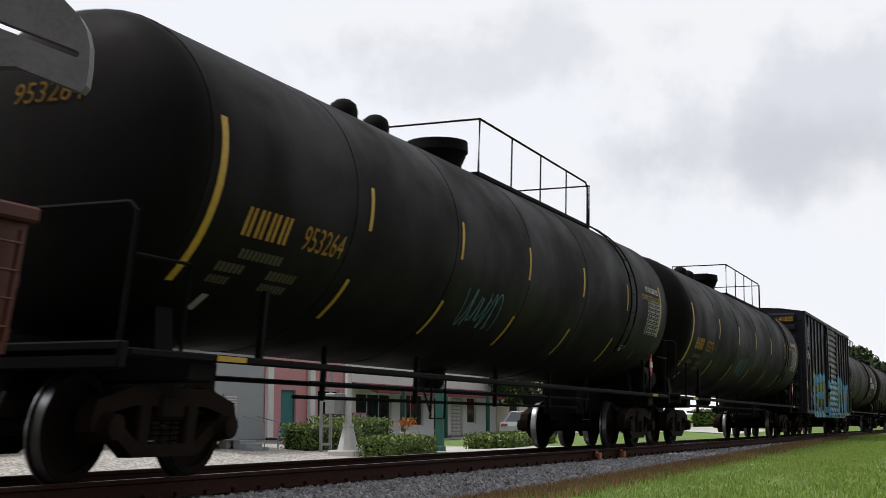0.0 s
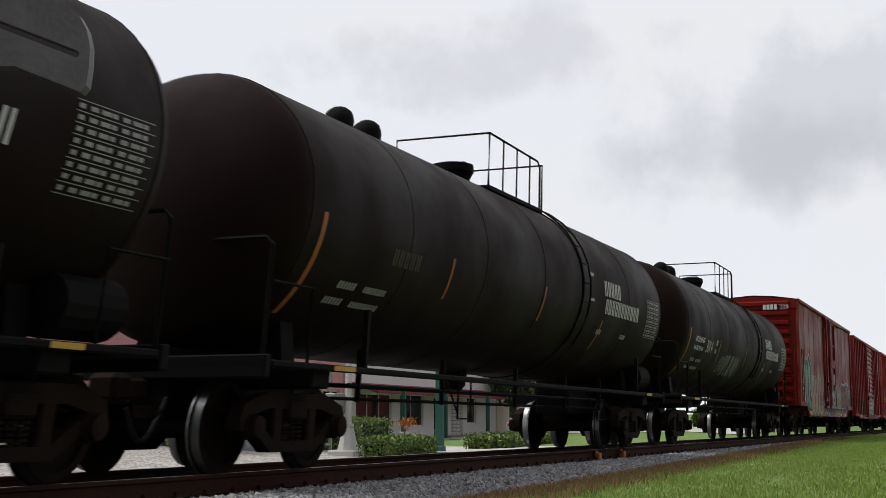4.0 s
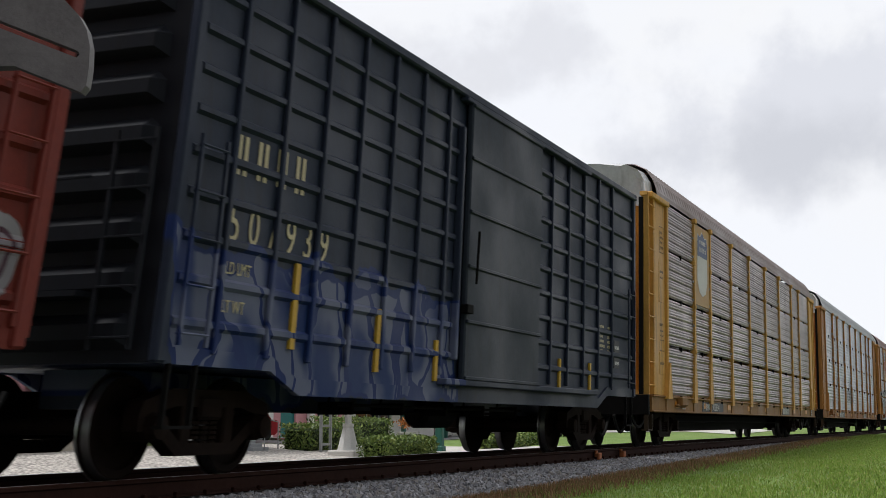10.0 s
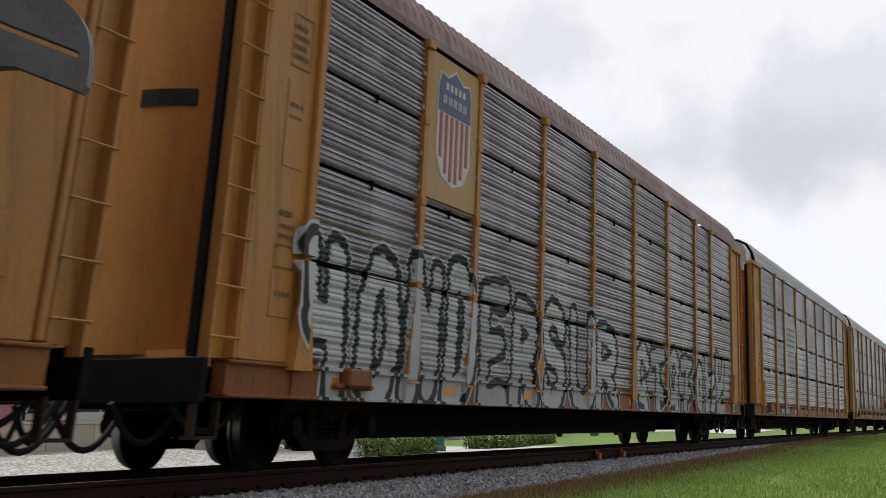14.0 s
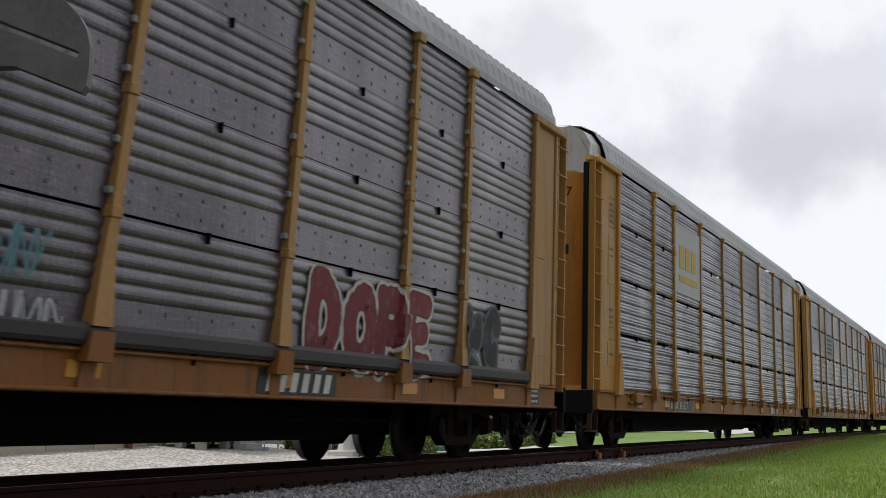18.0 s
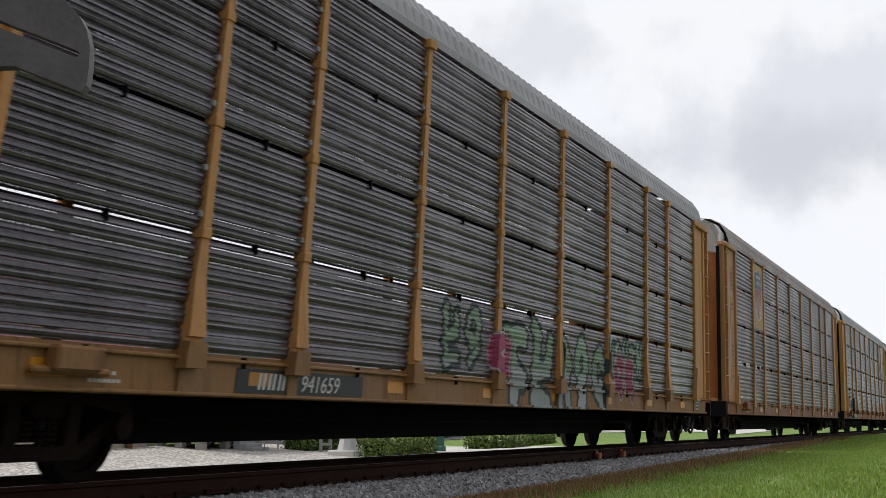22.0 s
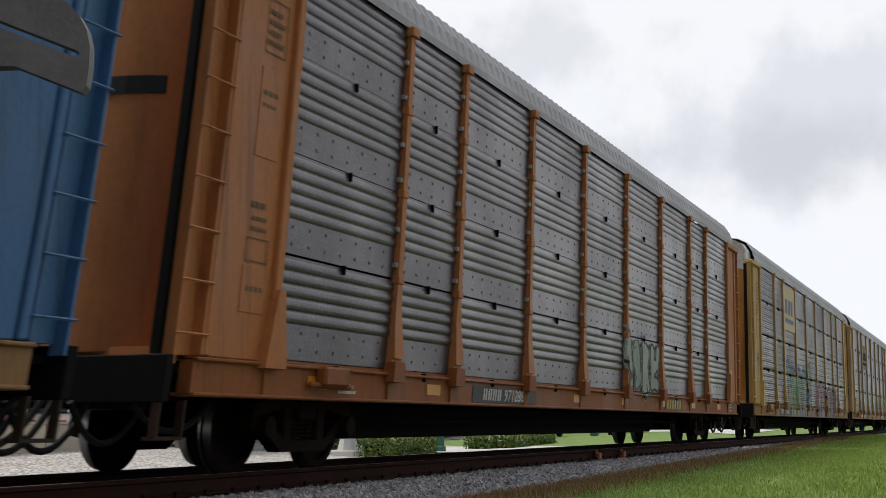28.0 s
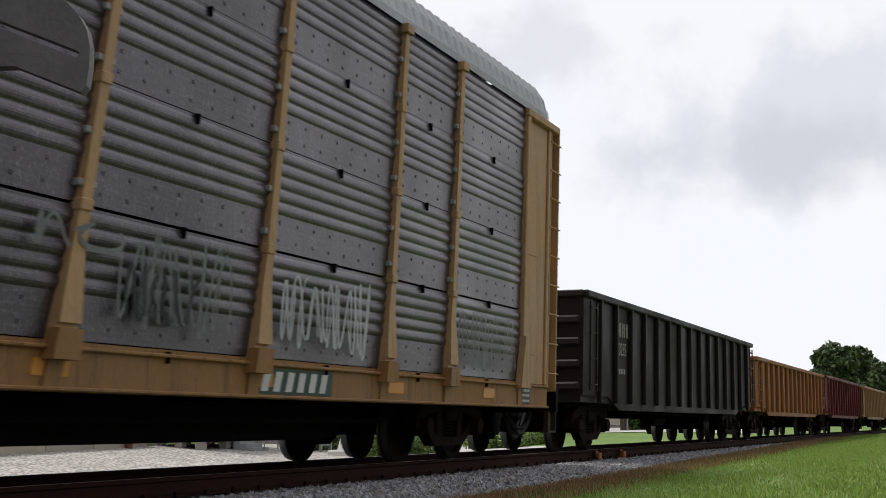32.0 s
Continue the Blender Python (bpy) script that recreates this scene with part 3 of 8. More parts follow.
# ---- running gear ----
def wheelset_mesh():
    b = Build()
    for s in (-1, 1):
        y = s * 0.717
        o = s * 0.07
        b.lathe([(y - o * 1.0, 0.10), (y - o * 1.0, 0.40), (y - o * 0.9, 0.484), (y - o * 0.55, 0.486), (y - o * 0.35, 0.458), (y + o * 0.9, 0.452), (y + o, 0.44),
                 (y + o * 0.9, 0.375), (y + o * 0.25, 0.36), (y + o * 0.05, 0.20), (y + o * 0.6, 0.14), (y + o * 1.5, 0.12), (y + o * 1.6, 0.06)], "y", 36)
    b.lathe([(-0.72, 0.085), (-0.3, 0.075), (0.3, 0.075), (0.72, 0.085)], "y", 10)
    me = b.mesh("wheelset", None, 35)
    me.materials.append(TREAD)
    for p in me.polygons:
        c = p.center
        if abs(abs(c.y) - 0.717) < 0.066 and math.hypot(c.x, c.z) > 0.445 and abs(p.normal.y) < 0.7:
            p.material_index = 1
    return me


def sideframe(b, s):
    y0, y1 = (s * 0.93, s * 1.09) if s > 0 else (s * 1.09, s * 0.93)
    prof_top = [(-1.10, 0.56), (-1.05, 0.68), (-0.62, 0.80), (0.62, 0.80), (1.05, 0.68), (1.10, 0.56)]
    prof_bot = [(1.10, 0.42), (0.80, 0.40), (0.48, 0.20), (-0.48, 0.20), (-0.80, 0.40), (-1.10, 0.42)]
    # top member, tension member and columns leave the openings clear
    b.extrude(prof_top + [(1.02, 0.54), (0.55, 0.64), (-0.55, 0.64), (-1.02, 0.54)], "y", y0, y1)
    b.extrude([(-1.10, 0.56), (-1.02, 0.54), (-0.72, 0.50), (-0.42, 0.31), (0.42, 0.31), (0.72, 0.50), (1.02, 0.54), (1.10, 0.56)] + prof_bot, "y", y0, y1)
    for x in (-1, 1):
        b.box(x * 0.36 - 0.09, x * 0.36 + 0.09, y0, y1, 0.28, 0.68, 0.02)
    for x in (-0.89, 0.89):
        b.lathe([(s * 0.86, 0.13), (s * 1.10, 0.13), (s * 1.13, 0.115), (s * 1.19, 0.11), (s * 1.20, 0.05)], "y", 12, (x, 0, 0.457))
    for x in (-0.15, 0.0, 0.15):
        for k in range(6):
            b.lathe([(0.30 + k * 0.045, 0.075), (0.33 + k * 0.045, 0.075)], "z", 8, (x, s * 1.0, 0))


def truck_mesh():
    b = Build()
    for s in (-1, 1):
        sideframe(b, s)
    b.box(-0.2, 0.2, -1.12, 1.12, 0.52, 0.74, 0.03)
    for x in (-0.42, 0.42):
        b.box(x - 0.05, x + 0.05, -0.75, 0.75, 0.34, 0.44, 0.015)
    return b.mesh("truck", None)


WHEELSETS = []


def add_truck(car, x):
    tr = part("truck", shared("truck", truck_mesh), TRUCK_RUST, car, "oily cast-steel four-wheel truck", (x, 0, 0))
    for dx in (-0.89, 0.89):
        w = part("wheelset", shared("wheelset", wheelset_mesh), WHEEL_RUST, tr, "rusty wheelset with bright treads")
        w.matrix_parent_inverse = Matrix.Translation((dx, 0, 0.457))
        WHEELSETS.append(w)
    return tr


def add_coupler(car, x, sgn, hose=True, loops=False):
    b = Build()
    b.box(min(x, x + sgn * 0.55), max(x, x + sgn * 0.55), -0.11, 0.11, 0.72, 0.93, 0.03)
    b.box(x - 0.14, x + 0.14, -0.19, 0.15, 0.69, 0.97, 0.05)
    part("coupler", b, TRUCK_RUST, car, "rusty knuckle coupler")
    if loops:
        for k, (xa, xb, yy, sag) in enumerate(((0.35, 1.35, -0.95, 0.34), (0.9, 2.1, -1.15, 0.24), (-0.1, 0.9, -0.7, 0.40))):
            b = Build()
            b.tube([(x + sgn * (xa + (xb - xa) * i / 10), yy, 0.66 - sag * (1 - (i / 5 - 1) ** 2)) for i in range(11)], 0.03, 6)
            part("air_hose", b, RUBBER, car)
    if hose:
        b = Build()
        pts = []
        for i in range(11):
            u = i / 10
            pts.append((x + sgn * (0.45 - 0.5 * u), -0.38 + 0.1 * u, 0.74 - 0.42 * math.sin(math.pi * min(1, u * 0.92))))
        b.tube(pts, 0.028, 6)
        part("air_hose", b, RUBBER, car, "black rubber brake hose")


def brake_rigging(car, x0, x1, z=0.62):
    b = Build()
    b.tube([(x0, -0.55, z), (x1, -0.55, z + 0.02)], 0.022, 5)
    b.tube([(x0 + 0.4, -0.9, z + 0.08), (x1 - 0.4, -0.9, z + 0.06)], 0.02, 5)
    for k in range(5):
        x = x0 + (x1 - x0) * (k + 0.5) / 5
        b.box(x - 0.02, x + 0.02, -0.95, -0.5, z - 0.03, z + 0.12)
        b.tube([(x, -0.6, z - 0.02), (x + 0.12, -0.6, z + 0.3)], 0.015, 5)
    part("brake_rigging", b, STEEL_DARK, car)
    b = Build()
    xm = x0 + (x1 - x0) * 0.62
    b.lathe([(xm - 0.62, 0.02), (xm - 0.6, 0.15), (xm - 0.5, 0.2), (xm + 0.5, 0.2), (xm + 0.6, 0.15), (xm + 0.62, 0.02)], "x", 14, (0, -0.35, 0.62))
    part("air_reservoir", b, STEEL_DARK, car)


# ---- the train ----
CARS = []


def car_thing(name, x, label, category, group):
    """A car of the train; x: where its front end stands at 16 s."""
    ob = thing(name, label, category, group, (x, YC, 0))
    CARS.append((ob, x))
    return ob


def add_ladder(name, mat, car, x, y, z0, z1, w=0.42, n=6, along="x", r=0.012):
    """A ladder of two stiles with each rung as a part of it."""
    top = None
    for d in (0, w):
        b = Build()
        if along == "x":
            b.box(x + d - 0.02, x + d + 0.02, y, y + 0.03, z0 - 0.1, z1 + 0.1)
        else:
            b.box(x, x + 0.03, y + d - 0.02, y + d + 0.02, z0 - 0.1, z1 + 0.1)
        if top is None:
            top = part(name, b, mat, car)
        else:
            part("stile", b, mat, top)
    for k in range(n):
        z = z0 + (z1 - z0) * k / (n - 1)
        b = Build()
        if along == "x":
            b.tube([(x, y + 0.05, z), (x, y, z), (x + w, y, z), (x + w, y + 0.05, z)], r, 5)
        else:
            b.tube([(x + 0.05, y, z), (x, y, z), (x, y + w, z), (x + 0.05, y + w, z)], r, 5)
        part("rung", b, mat, top)
    return top


# autorack -------------------------------------------------------------
RACK_LEN = 28.62
BAYS = [0, 2.77, 4.65, 7.51, 10.37, 13.23, 16.09, 18.95, 20.83, 23.6]
P0 = 2.51                                    # where the panels begin
ROWS = [(1.105, 2.09), (2.15, 3.135), (3.18, 4.165), (4.205, 5.19)]


FOLDS = {"ridged": 15, "coarse": 9}        # folds in one row of panels
FOLD_AT = (0.0, 0.24, 0.31, 0.66, 0.97)


def fold(u, n):
    """How far a folded panel stands out at the part u of its height, in heights: fine folds, in fives of swells where they are fine."""
    f = u * n % 1.0
    y = float(np.interp(f, (0, 0.24, 0.31, 0.66, 0.97, 1.0), (0, 0, 0.27, 0.35, 0, 0))) / n
    if n == 15:
        y = 0.75 * y + 0.023 * float(np.interp(u * 5 % 1.0, (0, 0.38, 0.5, 1.0), (0, 1, 0.95, 0)))
    return y


def panel_mesh(w, h, kind):
    """One galvanised side panel, corrugated; it faces -y and has the thickness of its sheet."""
    prof = []
    if kind in FOLDS:
        n = FOLDS[kind]
        for k in range(n):
            z = h * k / n
            d = h / n
            prof += [(z + f * d, -fold((k + f) / n, n) * h) for f in FOLD_AT]
        prof.append((h, 0.0))
    else:
        prof = [(0.0, 0.0), (h * 0.33, 0.0)]
        for k in range(5):
            z = h * (0.34 + 0.128 * k)
            d = h * 0.128
            prof += [(z + 0.04 * d, 0.0), (z + 0.24 * d, -0.012), (z + 0.42 * d, -0.017), (z + 0.58 * d, -0.017), (z + 0.76 * d, -0.012), (z + 0.96 * d, 0.0)]
        prof.append((h, 0.0))
    b = Build()
    t = 0.012
    for x in (0.0, w):
        b.v += [(x, y, z) for z, y in prof]
    n = len(prof)
    b.f += [(i, i + 1, n + i + 1, n + i) for i in range(n - 1)]
    m = len(b.v)
    b.v += [(0, t, 0), (w, t, 0), (w, t, h), (0, t, h)]
    b.f += [(m, m + 1, m + 2, m + 3), (0, n, m + 1, m), (n - 1, m + 3, m + 2, 2 * n - 1)]
    if kind == "banded":
        for i in range(int(w / 0.36)):
            x = 0.2 + i * 0.36
            for z in (h * 0.10, h * 0.27):
                b.box(x - 0.016, x + 0.016, -0.008, 0.004, z - 0.016, z + 0.016)
    return b.mesh("panel", None)


def post_mesh(style):
    """A side post on the sill, flared at its foot."""
    b = Build()
    if style == "wide":
        pr = [(0.95, 0.17), (1.30, 0.17), (1.95, 0.075), (5.19, 0.06)]
    else:
        pr = [(1.02, 0.15), (1.22, 0.13), (1.75, 0.085), (2.1, 0.062), (5.19, 0.06)]
    for (za, wa), (zb, wb) in zip(pr, pr[1:]):
        ya, yb = (-1.60 if za < 1.5 and style != "wide" else -1.56), -1.56
        vs = [(-wa, ya, za), (wa, ya, za), (wa, -1.44, za), (-wa, -1.44, za), (-wb, yb, zb), (wb, yb, zb), (wb, -1.44, zb), (-wb, -1.44, zb)]
        b.add(vs, [(0, 3, 2, 1), (4, 5, 6, 7), (0, 1, 5, 4), (1, 2, 6, 5), (2, 3, 7, 6), (3, 0, 4, 7)])
    b.box(-0.10, 0.10, -1.60, -1.44, 5.12, 5.24, 0.01)
    for z in (2.3, 2.72, 3.32, 3.75, 4.34, 4.78):
        for sx in (-1, 1):
            b.box(sx * 0.085 - 0.03, sx * 0.085 + 0.03, -1.545, -1.47, z - 0.03, z + 0.03, 0.008)
    for z in (2.13, 3.16, 4.18):
        b.box(-0.075, 0.075, -1.575, -1.46, z - 0.05, z + 0.05, 0.01)
    me = b.mesh("post", None)
    me.materials.append(PALE_BOLT)
    for p in me.polygons:
        if abs(p.center.x) > 0.05 and -1.546 < p.center.y < -1.46 and 2.2 < p.center.z < 4.9 and min(abs(p.center.z - q) for q in (2.3, 2.72, 3.32, 3.75, 4.34, 4.78)) < 0.04:
            p.material_index = 1
    return me


def gusset_mesh():
    b = Build()
    b.extrude([(-0.16, 0.95), (0.16, 0.95), (0.14, 1.18), (-0.14, 1.18)], "y", -1.62, -1.5)
    return b.mesh("post_foot", None)


def roof_mesh():
    b = Build()
    prof = [(-1.53, 5.22), (-1.53, 5.32), (-1.45, 5.56), (-1.30, 5.79), (-1.04, 5.92), (-0.5, 5.97), (0, 5.98)]
    prof = prof + [(-y, z) for y, z in prof[-2::-1]]
    xs, n = [], int(25.9 / 0.07)
    pts = []
    for i in range(n + 1):
        x = 1.55 + 25.52 * i / n
        k = 0.02 if i % 4 in (1, 2) else 0.0
        for y, z in prof:
            q = (Vector((y, z - 4.2))).normalized() * k if z > 5.32 else Vector((0, 0))
            pts.append((x, y + q.x, z + q.y))
    b.sheet(pts, n + 1, len(prof))
    return b.mesh("roof", None)


def sill_mesh(s=-1):
    b = Build()
    y0, y1 = sorted((s * 1.50, s * 1.36))
    b.box(1.22, 27.4, y0, y1, 0.735, 1.05)
    y0, y1 = sorted((s * 1.54, s * 1.30))
    b.box(1.22, 27.4, y0, y1, 1.025, 1.06, 0.01)
    b.box(1.22, 27.4, y0, y1, 0.72, 0.755, 0.01)
    for k in range(10):
        x = P0 + BAYS[k]
        y0, y1 = sorted((s * 1.525, s * 1.49))
        b.box(x - 0.10, x + 0.10, y0, y1, 0.745, 1.035, 0.008)
    return b.mesh("side_sill", None)


def flat_deck_mesh():
    return Build().box(0.87, 27.75, -1.36, 1.36, 0.93, 0.99).mesh("flat_deck", None)


def end_sill_mesh():
    return Build().box(0.75, 0.87, -1.54, 1.54, 0.66, 1.06, 0.01).mesh("end_sill", None)


def underframe_mesh():
    b = Build()
    b.extrude([(0.9, 0.62), (5.2, 0.62), (6.2, 0.30), (22.4, 0.30), (23.4, 0.62), (27.7, 0.62), (27.7, 0.93), (0.9, 0.93)], "y", -0.34, 0.34)
    return b.mesh("centre_sill", None)


def cross_bearer_mesh(s):
    y0, y1 = sorted((s * 0.34, s * 1.36))
    return Build().box(-0.06, 0.06, y0, y1, 0.70, 0.93).mesh("cross_bearer", None)


def deck_mesh():
    return Build().box(2.2, 26.4, -1.3, 1.3, 0, 0.07).mesh("inner_deck", None)


def corner_pieces():
    """The smooth corner between the side panels and the end: sheet, posts, foot, header and two cover plates."""
    return [("corner_sheet", Build().box(1.44, 2.46, -1.50, -1.45, 1.065, 5.10, 0.012)),
            ("corner_post", Build().box(2.40, 2.54, -1.56, -1.42, 1.0, 5.2, 0.015)),
            ("corner_post", Build().box(1.32, 1.42, -1.53, -1.30, 1.07, 5.12, 0.015)),
            ("post_foot", Build().extrude([(2.28, 1.0), (2.68, 1.0), (2.54, 1.75), (2.42, 1.75)], "y", -1.60, -1.5)),
            ("corner_header", Build().box(1.0, 2.56, -1.58, -1.4, 5.10, 5.22, 0.015)),
            ("cover_plate", Build().box(1.85, 2.28, -1.508, -1.49, 3.0, 3.9, 0.004)),
            ("cover_plate", Build().box(1.85, 2.28, -1.508, -1.49, 1.5, 1.95, 0.004))]


def end_ladder_mesh():
    b = Build()
    b.box(0.86, 0.90, -1.53, -1.38, 0.98, 5.18, 0.005)
    b.box(1.27, 1.31, -1.53, -1.38, 1.07, 5.18, 0.005)
    b.box(0.89, 1.28, -1.42, -1.38, 1.07, 5.15)
    b.box(0.8, 1.4, -1.5, -1.36, 5.12, 5.2)
    return b.mesh("end_ladder", None)


def door_x(y):
    """How far the curved end door stands back at y."""
    return 1.26 - 0.44 * (1 - (y / 1.3) ** 4)


def end_door_mesh():
    """The curved end doors that close the rack."""
    b = Build()
    arc = []
    for i in range(13):
        y = -1.30 + 2.6 * i / 12
        arc.append((door_x(y), y))
    n = len(arc)
    vs = [(x, y, z) for z in (1.1, 4.98) for x, y in arc]
    b.add(vs, [(i, i + 1, n + i + 1, n + i) for i in range(n - 1)])
    vs = [(x + 0.05, y, z) for z in (1.1, 4.98) for x, y in arc]
    b.add(vs, [(i, n + i, n + i + 1, i + 1) for i in range(n - 1)])
    return b.mesh("end_door", None, 30)


def door_bars():
    return [("door_edge", Build().box(0.795, 0.835, -0.03, 0.03, 1.15, 4.95)), ("door_rail", Build().box(0.9, 1.3, -1.30, 1.30, 1.06, 1.14))]


def end_cap_mesh():
    """The pale hood that carries the roof down over the end doors."""
    prof = [(-1.36, 4.96), (-1.43, 5.20), (-1.40, 5.50), (-1.26, 5.73), (-1.01, 5.86), (-0.5, 5.91), (0, 5.92)]
    prof = prof + [(-y, z) for y, z in prof[-2::-1]]
    n = len(prof)
    rings = []
    for x, f, dz in ((1.64, 1.0, 0.0), (1.06, 0.99, 0.02), (0.76, 0.90, 0.07)):
        rings += [(x + (0.0 if x > 1 else 0.5 * abs(y) ** 3 / 2.5), y * f, z - (dz if z > 5.1 else 0)) for y, z in prof]
    b = Build()
    b.add(rings, [(r * n + i, r * n + i + 1, (r + 1) * n + i + 1, (r + 1) * n + i) for r in range(2) for i in range(n - 1)] + [tuple(2 * n + i for i in range(n)), tuple(range(n))[::-1]] + [(n, 0, n - 1, 2 * n - 1), (2 * n, n, 2 * n - 1, 3 * n - 1)])
    return b.mesh("end_cap", None, 25)


def mirrored(me, length):
    m2 = me.copy()
    m2.transform(Matrix.Translation((length, 0, 0)) @ Matrix.Diagonal((-1, 1, 1, 1)))
    m2.flip_normals()
    return m2


def bars(b, x0, z, n, w, h, gap, y, slant=0.0):
    """Writing that cannot be read: a row of plain bars."""
    for k in range(n):
        x = x0 + k * (w + gap)
        # a wide bar is split in two strokes
        for u, v in (((x, x + w * 0.36), (x + w * 0.64, x + w)) if w > 0.1 else ((x, x + w),)):
            b.add([(u, y, z), (v, y, z), (v + slant, y, z + h), (u + slant, y, z + h)], [(0, 1, 2, 3)])


def emblem(car, kind, bay, z0, z1, mats):
    """A flat board with a road's emblem as plain shapes, set in one bay of the side."""
    xa, xb = P0 + BAYS[bay] + 0.08, P0 + BAYS[bay + 1] - 0.08
    y = -1.535
    b = Build()
    b.box(xa, xb, y, y + 0.03, z0, z1)
    board = part("emblem_board", b, mats[0], car, mats[3])
    xm, w, h = (xa + xb) / 2, xb - xa, z1 - z0

    def flat(poly, mat, k):
        q = Build()
        q.extrude([(x, z) for x, z in poly], "y", y - 0.006 * k, y - 0.006 * k + 0.004)
        part("emblem_shape", q, mat, board)
    if kind == "shield":
        flat([(xm, z0 + 0.12 * h), (xm + .22 * w, z0 + .17 * h), (xm + .34 * w, z0 + .32 * h), (xm + .34 * w, z0 + .80 * h), (xm + .30 * w, z0 + .9 * h), (xm + .15 * w, z0 + .88 * h), (xm, z0 + .95 * h),
              (xm - .15 * w, z0 + .88 * h), (xm - .30 * w, z0 + .9 * h), (xm - .34 * w, z0 + .80 * h), (xm - .34 * w, z0 + .32 * h), (xm - .22 * w, z0 + .17 * h)], WHITE_MARK, 1)
        flat([(xm + .32 * w, z0 + .62 * h), (xm + .32 * w, z0 + .80 * h), (xm + .28 * w, z0 + .885 * h), (xm + .15 * w, z0 + .865 * h), (xm, z0 + .93 * h), (xm - .15 * w, z0 + .865 * h), (xm - .28 * w, z0 + .885 * h), (xm - .32 * w, z0 + .80 * h), (xm - .32 * w, z0 + .62 * h)], mats[1], 2)
        q = Build()
        for k in range(5):
            bars(q, xm - .2 * w + k * .085 * w, z0 + .78 * h, 1, .05 * w, .05 * h, 0, y - 0.016)
            bars(q, xm - .24 * w + k * .1 * w, z0 + .68 * h, 1, .06 * w, .06 * h, 0, y - 0.016)
        part("faded_lettering", q, WHITE_MARK, board)["kind"] = "stuff"
        if mats[2]:
            for k in range(6):
                xs = xm - .29 * w + k * .105 * w
                lo = z0 + (.30 if k in (0, 5) else .2 if k in (1, 4) else .155) * h
                flat([(xs, lo), (xs + .055 * w, lo), (xs + .055 * w, z0 + .61 * h), (xs, z0 + .61 * h)], mats[2], 2)
    elif kind == "blocks":
        for k in range(3):
            xs = xa + (.16 + .235 * k) * w
            flat([(xs, z0 + .37 * h), (xs + .17 * w, z0 + .37 * h), (xs + .19 * w, z0 + .70 * h), (xs + .02 * w, z0 + .70 * h)], mats[1], 1)
        flat([(xa + .15 * w, z0 + .17 * h), (xb - .14 * w, z0 + .17 * h), (xb - .14 * w, z0 + .27 * h), (xa + .15 * w, z0 + .27 * h)], mats[2] or mats[1], 1)
    elif kind == "roundel":
        def oval(rx, rz, n=28):
            return [(xm + rx * math.cos(2 * math.pi * i / n), z0 + h * .5 + rz * math.sin(2 * math.pi * i / n)) for i in range(n)]
        flat(oval(.46 * w, .47 * h), mats[1], 1)
        flat(oval(.31 * w, .33 * h), mats[0], 2)
        flat([(xm - .3 * w, z0 + .44 * h), (xm + .3 * w, z0 + .44 * h), (xm + .3 * w, z0 + .56 * h), (xm - .3 * w, z0 + .56 * h)], mats[1], 3)
        flat([(xm - .09 * w, z0 + .18 * h), (xm + .09 * w, z0 + .18 * h), (xm + .09 * w, z0 + .82 * h), (xm - .09 * w, z0 + .82 * h)], mats[1], 4)
    else:
        q = Build()
        for k in range(4):
            bars(q, xa + .15 * w, z0 + (.18 + .2 * k) * h, 6, .09 * w, .09 * h, .03 * w, y - 0.008)
        part("faded_lettering", q, mats[1], board)["kind"] = "stuff"


